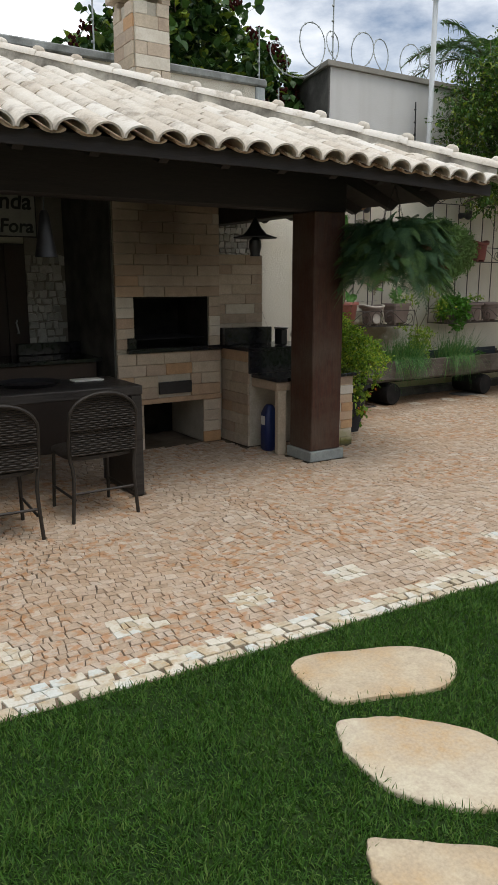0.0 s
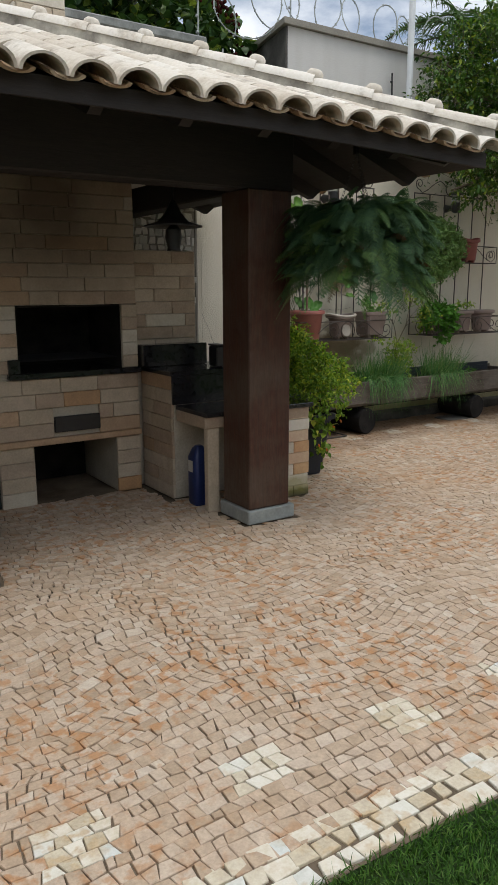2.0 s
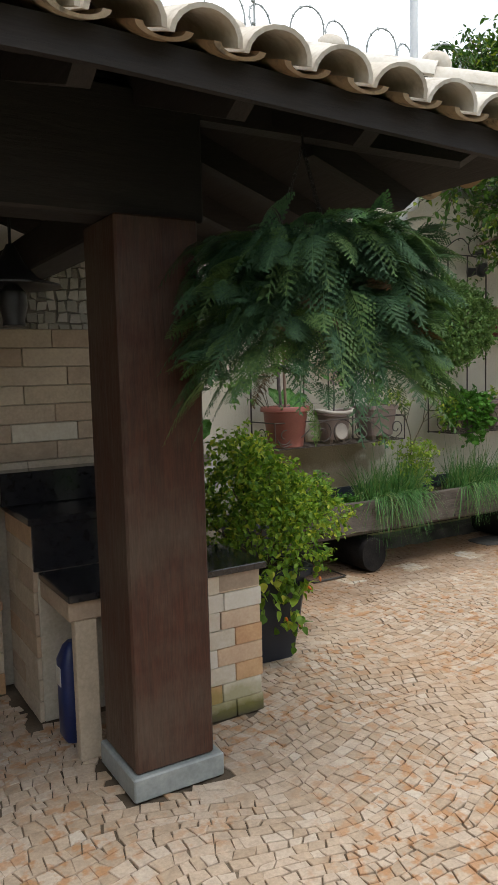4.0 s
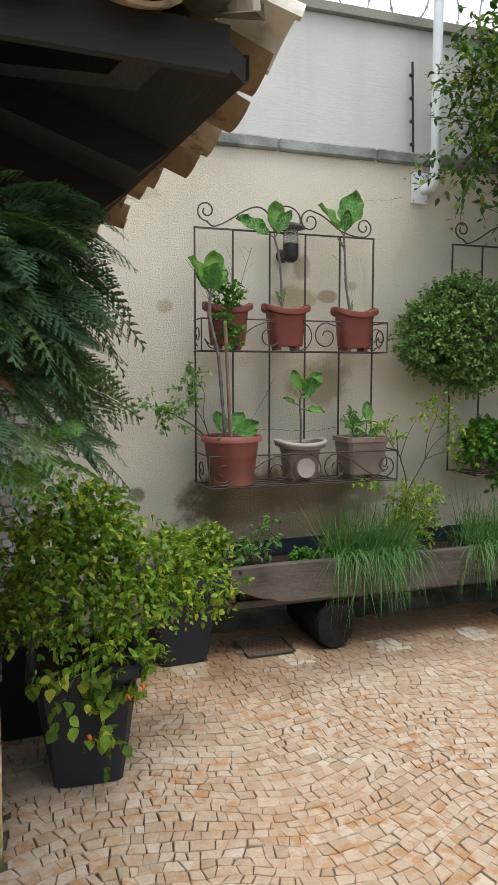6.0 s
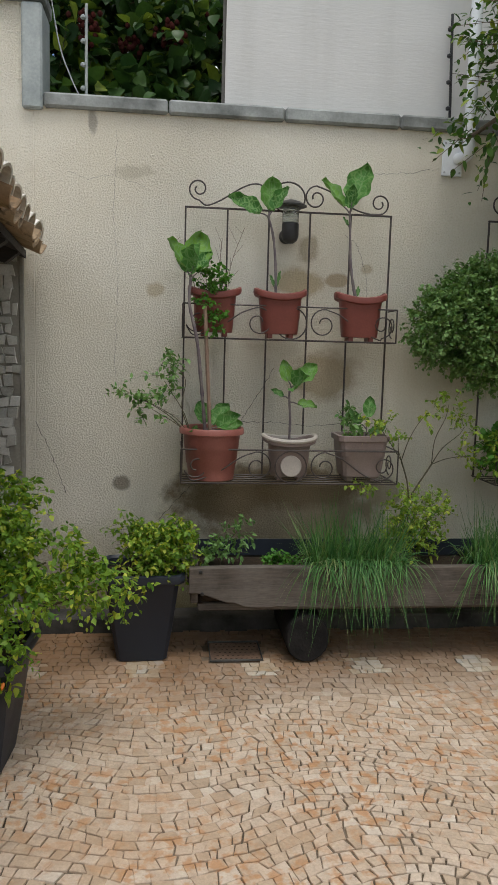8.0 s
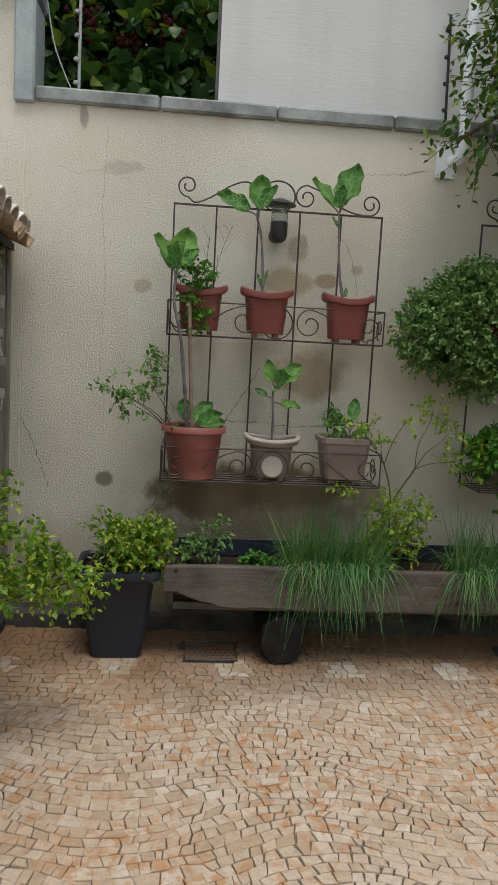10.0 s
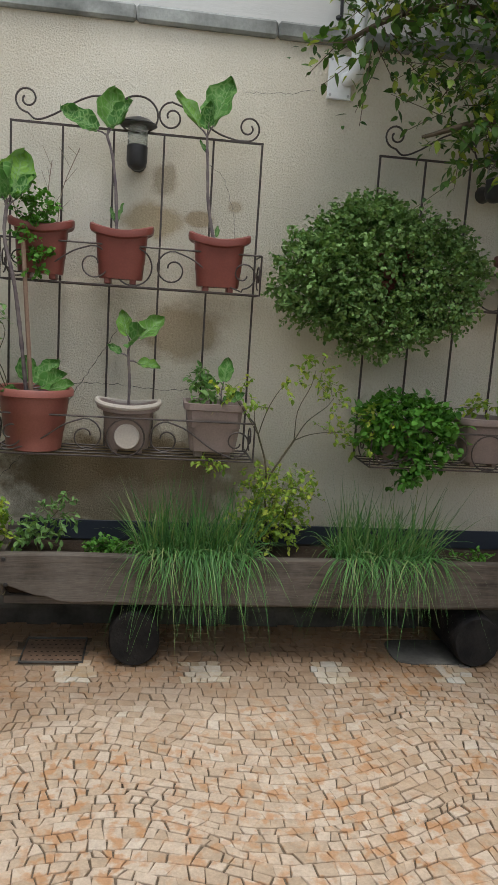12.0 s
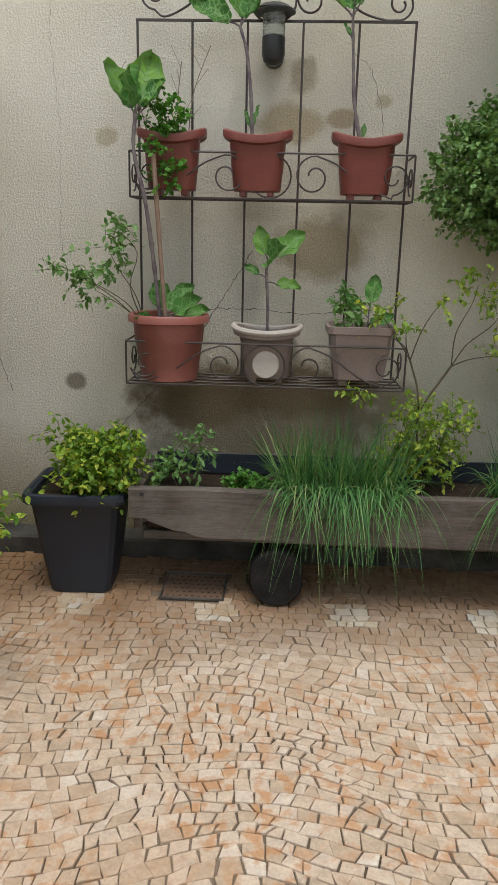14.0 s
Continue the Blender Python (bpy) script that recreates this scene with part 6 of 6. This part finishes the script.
def mosaic(x0, x1, z0, z1, y, step, seed):
    r = random.Random(seed)
    s = Shape()
    z = z0
    while z < z1:
        h = step * r.uniform(0.8, 1.3)
        x = x0 + r.uniform(-0.03, 0)
        while x < x1:
            w = step * r.uniform(0.6, 1.4)
            j = lambda k: r.uniform(-0.18, 0.18) * k
            q = [(x + j(step), z + j(h)), (x + w + j(step), z + j(h)), (x + w + j(step), z + h + j(h)), (x + j(step), z + h + j(h))]
            c = (sum(p[0] for p in q) / 4, sum(p[1] for p in q) / 4)
            out = y - r.uniform(0.008, 0.02)
            top = [(c[0] + (p[0] - c[0]) * 0.82, out, c[1] + (p[1] - c[1]) * 0.82) for p in q]
            low = [(c[0] + (p[0] - c[0]) * 0.93, y, c[1] + (p[1] - c[1]) * 0.93) for p in q]
            if max(p[0] for p in q) < x1 + 0.02:
                s.add(top + low, [(0, 1, 2, 3), (4, 5, 1, 0), (5, 6, 2, 1), (6, 7, 3, 2), (7, 4, 0, 3)])
            x += w
        z += h
    return s


clad = thing("wall_cladding", "white rubble stone cladding on the wall behind the barbecue", "cladding", kind="structure")
part("mortar", Shape().box(3.145, 5.775, 8.17, 8.197, 0.0, 2.3, 0.002), M_CONCRETE, clad)
tagged(part("stones", mosaic(5.12, 5.77, 0.0, 2.28, 8.168, 0.062, 61), M_MOSAIC, clad), kind="stuff")
tagged(part("stones", mosaic(3.15, 3.54, 0.8, 1.75, 8.168, 0.075, 62), M_MOSAIC, clad), kind="stuff")
part("corner_edge", Shape().box(5.777, 5.80, 8.165, 8.197, 0.0, 2.3, 0.003), M_CONCRETE, clad)

# ---- drains and pole ----
dg = thing("drain_cover", "rusty brown perforated iron drain cover in the paving", "drain cover")
M_RUSTY = plain("rusty iron", (0.12, 0.075, 0.05), (0.21, 0.13, 0.085), 0.8, 14, 90, 0.4)
part("frame", Shape().tube([(6.895, 7.575, 0.004), (7.185, 7.575, 0.004), (7.185, 7.835, 0.004), (6.895, 7.835, 0.004)], 0.007, 4, closed=True), M_BLACKISH, dg)
part("plate", Shape().box(6.90, 7.18, 7.58, 7.83, -0.02, 0.002, 0.003), M_RUSTY, dg)
holes = Shape()
for i in range(9):
    for j in range(6):
        cx, cy = 6.925 + 0.029 * i + (0.014 if j % 2 else 0), 7.605 + 0.04 * j
        holes.add([(cx - 0.006, cy - 0.004, 0.0032), (cx + 0.006, cy - 0.004, 0.0032), (cx + 0.006, cy + 0.004, 0.0032), (cx - 0.006, cy + 0.004, 0.0032)], [(0, 1, 2, 3)])
tagged(part("holes", holes, M_SOIL, dg, smooth=None), kind="stuff")
mh = thing("drain_cover", "flat dark round-cornered iron cover under the trough", "drain cover")
part("plate", Shape().squircle([(0.2, 0.14, -0.01), (0.2, 0.14, 0.005), (0.19, 0.13, 0.008)], 36, 5, 8.93, 7.71), M_BLACKISH, mh)

pole = thing("light_pole", "white painted steel pole with a black floodlight", "pole")
part("tube", Shape().tube([(8.40, 8.10, 2.93), (8.40, 8.10, 4.95)], 0.033, 16), M_WHITEMETAL, pole)
part("elbow", Shape().tube(curve([(8.40, 8.10, 2.96), (8.40, 8.11, 2.905), (8.385, 8.15, 2.89), (8.37, 8.19, 2.89)], 5), 0.036, 14), M_WHITEMETAL, pole)
part("plate", Shape().box(8.275, 8.40, 8.185, 8.199, 2.79, 3.00, 0.004), M_WHITEMETAL, pole)
for x, z in ((8.29, 2.81), (8.385, 2.81), (8.29, 2.98), (8.385, 2.98)):
    part("bolt", Shape().lathe([(0.0, 0.005), (0.006, 0.004), (0.007, 0)], 8, m=pose(x, 8.185, z, 90, 0, 0), cap0=False), M_STEEL, pole)
part("floodlight", Shape().box(8.26, 8.50, 7.98, 8.10, 4.93, 4.99, 0.012, pose(0, 0, 0)), M_DARKMETAL, pole, "black floodlight head")
part("arm", Shape().tube(curve([(8.40, 8.10, 4.95), (8.30, 8.05, 4.88), (8.24, 8.02, 4.92), (8.30, 8.02, 4.97)], 5), 0.01, 6), M_DARKMETAL, pole)


def fence_rod(x, y, z0, z1, lean, mat):
    t = thing("fence_rod", "thin rod with insulators of an electric fence on the wall", "fence rod", "electric fence rods")
    part("rod", Shape().tube([(x, y, z0), (x + lean, y, z1)], 0.009, 6), mat, t)
    for k in range(4):
        q = (k + 0.6) / 4.2
        part("insulator", Shape().lathe([(0.008, -0.012), (0.016, -0.006), (0.016, 0.006), (0.008, 0.012)], 8, x + lean * q - 0.016, y - 0.01, z0 + (z1 - z0) * q), mat, t)


fence_rod(8.345, 8.29, 3.12, 3.76, -0.02, M_DARKMETAL)
fence_rod(6.15, 8.25, 3.10, 3.64, 0.0, M_GREYPAINT)
for x, z0, z1 in ((4.0, 3.68, 4.5), (5.94, 3.68, 4.25), (6.98, 4.06, 4.75)):
    fence_rod(x, 8.33, z0, z1, 0.0, M_GREYPAINT)
wire = thing("wire", "loose pale wire hanging from the wall corner", "wire")
part("strand", Shape().tube(curve([(5.95, 8.28, 3.66), (6.0, 8.27, 3.4), (6.07, 8.26, 3.22), (6.12, 8.25, 3.12)], 6), 0.004, 5), M_STEEL, wire)

razor = thing("razor_wire", "coiled razor wire along the neighbour's roof edge", "razor wire")
rz = random.Random(8)
line, barbs = [], Shape()
for i in range(0, 606):
    a = 2 * math.pi * i / 38
    x = 6.35 + 0.40 * i / 38
    r0 = 0.235 + 0.02 * math.sin(i * 0.05)
    base = 4.06 if x > 6.9 else 3.72 + (x - 6.35) * 0.6
    line.append((x + r0 * math.cos(a), 8.62 + 0.10 * math.cos(a * 0.5), base + 0.24 + r0 * math.sin(a)))
part("coil", Shape().tube(line, 0.0065, 4), M_GREYPAINT, razor)
for i in range(0, 604, 3):
    p, q = Vector(line[i]), Vector(line[i + 1])
    d = (q - p).normalized()
    side = d.cross(Vector((0, 1, 0))).normalized()
    barbs.add([p - d * 0.02, p + side * 0.016, p + d * 0.02, p - side * 0.016], [(0, 1, 2, 3)])
tagged(part("barbs", barbs, M_GREYPAINT, razor, smooth=None), kind="stuff")

# ---- trees over the wall ----


def tree(name, label, trunk, limbs, blobs, twigs, leaves, size, template, seed, mat, length, droop, inner=0.5):
    t = thing(name, label, "tree")
    part("trunk", Shape().tube(curve(trunk, 6), [0.10 - 0.004 * i for i in range((len(trunk) - 1) * 6 + 1)], 12), M_BARK, t)
    for a in limbs:
        pts = curve(a, 6)
        part("limb", Shape().tube(pts, [0.035 * (1 - 0.8 * i / len(pts)) for i in range(len(pts))], 7), M_BARK, t)
    v, f, a, b = twiggy(blobs, twigs, leaves, size, template, seed, length, droop, 1.0, inner)
    arrays("crown", v, f, mat, t, kind="stuff")
    tagged(part("branchwork", twig_mesh(a[::2], b[::2], 0.003), M_BARK, t), kind="stuff")
    return t


bt = tree("annatto_tree", "dark leafy tree with dark red spiny fruit clusters", [(5.6, 10.2, -0.05), (5.6, 10.1, 1.6), (5.65, 10.0, 3.2)],
          [[(5.62, 10.05, 2.2), (5.0, 9.8, 3.4), (4.4, 9.6, 4.0)], [(5.64, 10.0, 2.8), (6.2, 9.5, 3.6), (6.6, 9.2, 4.0)], [(5.65, 10.0, 3.1), (5.6, 9.6, 4.0), (5.5, 9.5, 4.8)]],
          [(5.4, 9.6, 4.4, 0.65, 0.5, 0.55), (4.75, 9.6, 4.05, 0.5, 0.4, 0.4), (6.2, 9.4, 3.9, 0.55, 0.45, 0.55), (6.75, 9.3, 3.85, 0.35, 0.3, 0.4), (6.1, 9.1, 3.3, 0.6, 0.35, 0.45), (6.6, 9.0, 3.2, 0.4, 0.3, 0.45), (5.7, 9.5, 4.75, 0.45, 0.35, 0.35), (5.5, 9.2, 3.6, 0.5, 0.3, 0.5), (7.0, 9.45, 3.7, 0.22, 0.2, 0.35), (6.2, 9.9, 4.3, 0.9, 0.4, 0.6)],
          1050, 7, 0.115, HEART_LEAF, 71, M_BACKTREE, 0.34, 0.35)
fc = np.random.RandomState(72)
ball = Shape().lathe([(0.002, -0.02), (0.014, -0.012), (0.018, 0.0), (0.014, 0.012), (0.002, 0.022)], 6, cap0=False, cap1=False)
fruit = Shape()
for cx, cy, cz in [(4.25, 9.5, 4.1), (4.35, 9.4, 4.25), (5.3, 9.2, 4.85), (5.6, 9.2, 5.0), (5.85, 9.15, 4.95), (6.1, 9.1, 4.75), (6.35, 9.1, 4.45), (6.6, 9.0, 4.3), (6.75, 9.05, 4.15), (7.0, 9.2, 4.0), (6.1, 8.85, 3.75), (6.35, 8.95, 3.7), (6.62, 8.85, 3.75), (7.1, 9.2, 3.9), (4.7, 9.2, 4.5), (5.0, 9.2, 4.7)]:
    for _ in range(26):
        p = fc.normal(size=3) * 0.045 + (cx, cy, cz)
        fruit.add(ball.v, ball.f, Matrix.Translation(p))
tagged(part("fruit", fruit, M_FRUIT, bt, "dark red spiny fruit clusters"), kind="stuff")

# The last limb and last five crown masses are unseen, added to cast shade.
tree("garden_tree", "light-leaved tree whose branches hang over the garden wall, with unseen crown added for shade", [(9.9, 8.9, -0.05), (9.85, 8.8, 2.0), (9.7, 8.6, 3.6)],
     [[(9.75, 8.65, 3.0), (9.2, 8.2, 3.25), (8.6, 7.8, 3.1), (8.2, 7.6, 2.85)], [(9.7, 8.6, 3.4), (9.1, 8.0, 3.7), (8.5, 7.7, 3.75)], [(9.75, 8.65, 2.9), (9.4, 7.9, 2.75), (8.9, 7.6, 2.6), (8.6, 7.6, 2.5)], [(9.7, 8.6, 3.5), (9.4, 8.0, 4.3)], [(9.7, 8.6, 3.5), (9.9, 7.9, 3.6), (10.1, 6.8, 3.6), (10.2, 5.6, 3.7)]],
     [(8.95, 7.75, 3.55, 0.55, 0.32, 0.34), (8.5, 7.65, 3.35, 0.26, 0.2, 0.3), (8.38, 7.62, 2.95, 0.22, 0.16, 0.16), (9.4, 7.8, 4.0, 0.65, 0.4, 0.45), (9.0, 7.85, 3.95, 0.4, 0.3, 0.3), (9.6, 7.75, 3.3, 0.7, 0.35, 0.45), (9.1, 7.6, 2.9, 0.5, 0.22, 0.2), (8.78, 7.6, 2.62, 0.26, 0.16, 0.10), (9.5, 7.6, 2.65, 0.5, 0.25, 0.25), (10.2, 7.8, 3.5, 0.6, 0.4, 0.8), (10.0, 7.8, 4.5, 0.7, 0.4, 0.4), (8.95, 7.55, 2.45, 0.25, 0.12, 0.08), (9.9, 7.0, 3.2, 0.6, 0.5, 0.45), (10.6, 6.8, 3.7, 0.8, 0.6, 0.6), (10.9, 7.2, 2.9, 0.8, 0.5, 0.5), (9.9, 5.9, 3.5, 0.7, 0.6, 0.45), (10.5, 5.2, 3.8, 0.8, 0.7, 0.5)],
     5200, 8, 0.055, LEAF, 73, M_TREE, 0.26, 0.35, 0.35)

pt = thing("palm_tree", "feathery grey-green palm behind the garden wall", "tree")
part("trunk", Shape().tube([(12.3, 10.6, -0.05), (12.3, 10.6, 2.5), (12.3, 10.6, 5.3)], [0.16, 0.13, 0.11], 12), M_BARK, pt)
pr = np.random.RandomState(74)
for k in range(15):
    az, rise = 2 * math.pi * k / 15 + pr.uniform(-0.2, 0.2), pr.uniform(0.05, 1.1)
    L, droop = pr.uniform(1.5, 2.1), pr.uniform(0.4, 0.8)
    d = np.array([math.cos(az) * math.cos(rise), math.sin(az) * math.cos(rise), math.sin(rise)])
    t = np.linspace(0.1, 1, 60)
    sp = np.array([12.3, 10.6, 5.3]) + np.outer(t, d) * L - np.outer(t ** 2, [0, 0, 1.0]) * L * droop
    lat = np.array([-math.sin(az), math.cos(az), 0])
    base = np.concatenate([sp, sp])
    dirs = np.concatenate([np.tile(lat, (60, 1)), np.tile(-lat, (60, 1))]) + d * 0.5 + pr.normal(size=(120, 3)) * 0.15
    ln = np.tile(0.42 * np.sin(np.pi * np.clip(t, 0.1, 0.97)) + 0.06, 2)
    v, f = blade_arrays(base, dirs, ln, np.full(120, 0.011), np.full(120, 0.5), 4, k)
    fr = arrays("frond", v, f, M_PALM, pt)
    part("rib", Shape().tube([tuple(p) for p in sp[::6]], 0.012, 5), M_TWIG, fr)

# ---- lawn ----
STEPS = [
    [(2.60, 2.92), (2.63, 3.05), (2.74, 3.08), (2.90, 3.02), (3.10, 2.94), (3.20, 2.85), (3.22, 2.74), (3.13, 2.65), (3.00, 2.62), (2.80, 2.69), (2.62, 2.76)],
    [(2.46, 2.52), (2.54, 2.65), (2.65, 2.62), (2.76, 2.55), (2.90, 2.38), (2.92, 2.24), (2.84, 2.12), (2.67, 2.07), (2.55, 2.16), (2.46, 2.30)],
    [(2.19, 2.08), (2.26, 2.18), (2.31, 2.16), (2.42, 2.07), (2.55, 1.96), (2.62, 1.82), (2.50, 1.66), (2.34, 1.66), (2.20, 1.82)],
    [(2.06, 1.58), (2.18, 1.64), (2.38, 1.56), (2.46, 1.42), (2.36, 1.24), (2.16, 1.22), (2.04, 1.36)],
]


def inside(x, y, poly):
    hit = np.zeros(x.shape, bool)
    for (x0, y0), (x1, y1) in zip(poly, poly[1:] + poly[:1]):
        cross = (y0 > y) != (y1 > y)
        hit ^= cross & (x < (x1 - x0) * (y - y0) / (y1 - y0 + 1e-12) + x0)
    return hit


for poly in STEPS:
    t = thing("stepping_stone", "irregular pale sandstone stepping slab in the lawn", "stepping stone", "stepping stones")
    ring = [Vector((*p, 0)) for p in poly]
    ring = [Vector(p) for p in curve([tuple(p) for p in ring + ring[:1]], 5)][:-1]
    mid = sum(ring, Vector()) / len(ring)
    rr = random.Random(len(poly))
    wob = [1 + rr.uniform(-0.012, 0.012) for _ in ring]
    loops = []
    for s, z in ((1.0, -0.04), (1.0, 0.012), (0.992, 0.0175), (0.97, 0.019), (0.6, 0.0195), (0.2, 0.019)):
        loops.append([(mid.x + (p.x - mid.x) * s * w, mid.y + (p.y - mid.y) * s * w, z + 0.003 * noise.noise((p.x * 9 * s, p.y * 9 * s, z))) for p, w in zip(ring, wob)])
    part("slab", Shape().loft(loops), M_SLAB, t, smooth=60)

lawn = thing("lawn", "short dense dark green lawn grass", "lawn", kind="structure")
r = np.random.RandomState(81)
turf = Shape()
turf.add([(x, y if k else border_y(x) - 0.01, 0.0) for x in np.linspace(-3, 13, 65) for k, y in ((0, 0), (1, -8.0))], [(2 * i, 2 * i + 1, 2 * i + 3, 2 * i + 2) for i in range(64)])
part("turf_bed", turf, M_TURF, lawn)


def grass(n, x0, x1, y0, h, w, seed, name):
    r = np.random.RandomState(seed)
    x = r.uniform(x0, x1, n)
    y = r.uniform(y0, 3.42, n)
    edge = 3.40 - 0.055 * x + 0.012 * np.sin(2.1 * x) + r.uniform(-0.03, 0.012, n)
    keep = y < edge
    for poly in STEPS:
        cx, cy = sum(p[0] for p in poly) / len(poly), sum(p[1] for p in poly) / len(poly)
        grow = 0.96 + 0.03 * r.random(n)
        keep &= ~inside(cx + (x - cx) / grow, cy + (y - cy) / grow, poly)
    x, y = x[keep], y[keep]
    m = len(x)
    clump = np.array([noise.noise((a * 5, b * 5, 0)) for a, b in zip(x, y)])
    base = np.stack([x, y, np.full(m, -0.003)], 1)
    d = np.stack([r.normal(0, 0.45, m) + 0.3 * clump, r.normal(0, 0.45, m), np.ones(m)], 1)
    ln = h * r.uniform(0.55, 1.3, m) * (1 + 0.5 * clump)
    v, f = blade_arrays(base, d, ln, np.full(m, w) * r.uniform(0.7, 1.3, m), r.uniform(0.1, 0.7, m), 3, seed)
    tagged(arrays(name, v, f, M_GRASS, lawn), kind="stuff")


grass(95000, 1.2, 3.9, 1.55, 0.042, 0.0018, 82, "grass_blades")
grass(34000, 3.9, 6.5, 1.6, 0.042, 0.0025, 83, "grass_blades")
grass(12000, 0.0, 1.2, 1.2, 0.045, 0.003, 84, "grass_blades")

# ---- paving stones ----
WP = [(1.08 + 0.595 * i, 3.80 - 0.047 * (1.08 + 0.595 * i - 1.08)) for i in range(16)]
NP = [(5.92 + 0.615 * i, 7.49) for i in range(10)]
WP += NP
r = random.Random(91)
whites, tans, pieces = Shape(), Shape(), []
BLOCK = [(3.54, 4.6, 6.93, 8.3), (4.6, 5.45, 6.5, 8.3), (4.74, 5.14, 5.70, 6.09), (5.18, 5.54, 6.09, 6.52), (6.885, 7.195, 7.565, 7.845), (3.08, 3.18, 5.6, 6.21), (4.6, 5.5, 7.0, 8.3)]


def warp(x, y):
    """The stones' wavy courses."""
    fade = min(1.0, max(0.0, (y - border_y(x) - 0.42) / 0.5)) * min(1.0, max(0.0, (7.4 - y) / 0.5))
    ph = 1.5 * math.sin(y * 1.1 + 0.6) + 0.9 * noise.noise((x * 0.5, y * 0.7, 4.0))
    dy = 0.08 * math.sin(2 * math.pi * x / 1.45 + ph) + 0.13 * noise.noise((x * 0.95, y * 0.8, 3.0)) + 0.034 * noise.noise((x * 3.4, y * 3.4, 5.0))
    dx = 0.03 * noise.noise((x * 1.3, y * 1.3, 8.0)) + 0.034 * noise.noise((x * 3.4, y * 3.4, 9.0))
    return x + dx * fade, y + dy * fade


def stone(quad, z, gap, tilt):
    cx, cy = sum(p[0] for p in quad) / 4, sum(p[1] for p in quad) / 4
    out_t, out_l = [], []
    for k, (x, y) in enumerate(quad):
        l = math.hypot(x - cx, y - cy) + 1e-6
        q = max(0.4, 1 - gap * 1.35 / l)
        zz = z + tilt[0] * (x - cx) + tilt[1] * (y - cy)
        s = q * (1 - 0.0026 / l)
        out_t.append((cx + (x - cx) * s, cy + (y - cy) * s, zz))
        out_l.append((cx + (x - cx) * q, cy + (y - cy) * q, zz - 0.0022))
    deep = [(x, y, -0.02) for x, y, _ in out_l]
    return out_t + out_l + deep, [(0, 1, 2, 3), (4, 5, 1, 0), (5, 6, 2, 1), (6, 7, 3, 2), (7, 4, 0, 3), (8, 9, 5, 4), (9, 10, 6, 5), (10, 11, 7, 6), (11, 8, 4, 7)]


rows_y = [3.0]
while rows_y[-1] < 8.06:
    rows_y.append(rows_y[-1] + r.uniform(0.044, 0.058))


def course(k, x):
    """The uneven line between two courses."""
    return rows_y[k] + 0.013 * noise.noise((x * 7.0, k * 3.7, 1.0)) + 0.010 * noise.noise((x * 16.0, k * 5.1, 2.0))


for k in range(len(rows_y) - 1):
    x = -0.2 - r.uniform(0, 0.08)
    lean = (0.0, 0.0)
    while x < 11.2:
        w = r.choice((0.038, 0.046, 0.053, 0.058, 0.068)) * r.uniform(0.9, 1.12)
        nxt = (r.uniform(-0.013, 0.013), r.uniform(-0.013, 0.013))
        xs = (x + lean[0], x + w + nxt[0], x + w + nxt[1], x + lean[1])
        quad = [(xs[0], course(k, xs[0])), (xs[1], course(k, xs[1])), (xs[2], course(k + 1, xs[2])), (xs[3], course(k + 1, xs[3]))]
        x += w
        lean = nxt
        slope = (warp(x + 0.03, quad[0][1])[1] - warp(x - 0.03, quad[0][1])[1]) / 0.06
        turn = -0.6 * slope * (rows_y[k + 1] - rows_y[k])
        quad = [warp(*p) for p in quad]
        quad = [(p[0] + (turn if q > 1 else 0.0) + r.uniform(-0.003, 0.003), p[1] + (turn * slope if q > 1 else 0.0) + r.uniform(-0.003, 0.003)) for q, p in enumerate(quad)]
        cx, cy = sum(p[0] for p in quad) / 4, sum(p[1] for p in quad) / 4
        e = cy - border_y(cx)
        if e < 0.155 or cy > 8.04 or any(a < cx < b and c < cy < d for a, b, c, d in BLOCK):
            continue
        white = any(abs(cx - a) < 0.10 and abs(cy - b) < 0.095 for a, b in WP)
        data = stone(quad, r.uniform(-0.0016, 0.0018), 0.0008 + 0.0030 * r.random() ** 2.0, (r.uniform(-0.013, 0.013), r.uniform(-0.013, 0.013)))
        if white:
            whites.add(*data)
        elif 6.15 < cx < 7.75 and 5.85 < cy < 6.72 and len(pieces) < 300:
            pieces.append(data)
        else:
            tans.add(*data)
x = -0.2
while x < 11.2:
    w = 0.066 * r.uniform(0.8, 1.25)
    for k in range(3):
        h = 0.062
        b = border_y(x + w / 2) + 0.008 + k * h + 0.008 * noise.noise((x * 6.0, k * 2.0, 7.0))
        off = (0.0, 0.036, 0.014)[k] + 0.02 * noise.noise((x * 4.0, k * 3.0, 9.0))
        quad = [(x + off + r.uniform(-0.008, 0.008), b + r.uniform(-0.007, 0.007)), (x + off + w + r.uniform(-0.008, 0.008), b + r.uniform(-0.007, 0.007)), (x + off + w + r.uniform(-0.012, 0.012), b + h + r.uniform(-0.006, 0.006)), (x + off + r.uniform(-0.012, 0.012), b + h + r.uniform(-0.006, 0.006))]
        whites.add(*stone(quad, r.uniform(-0.001, 0.002), r.uniform(0.002, 0.0045), (r.uniform(-0.02, 0.02), r.uniform(-0.02, 0.02))))
    x += w
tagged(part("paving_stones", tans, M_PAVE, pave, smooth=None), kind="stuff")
tagged(part("white_stones", whites, M_WHITE, pave, "white stones of the border and squares", None), kind="stuff")
for verts, faces in pieces:
    part("paving_stone", Shape().add(verts, faces), M_PAVE_PIECE, pave, smooth=None)
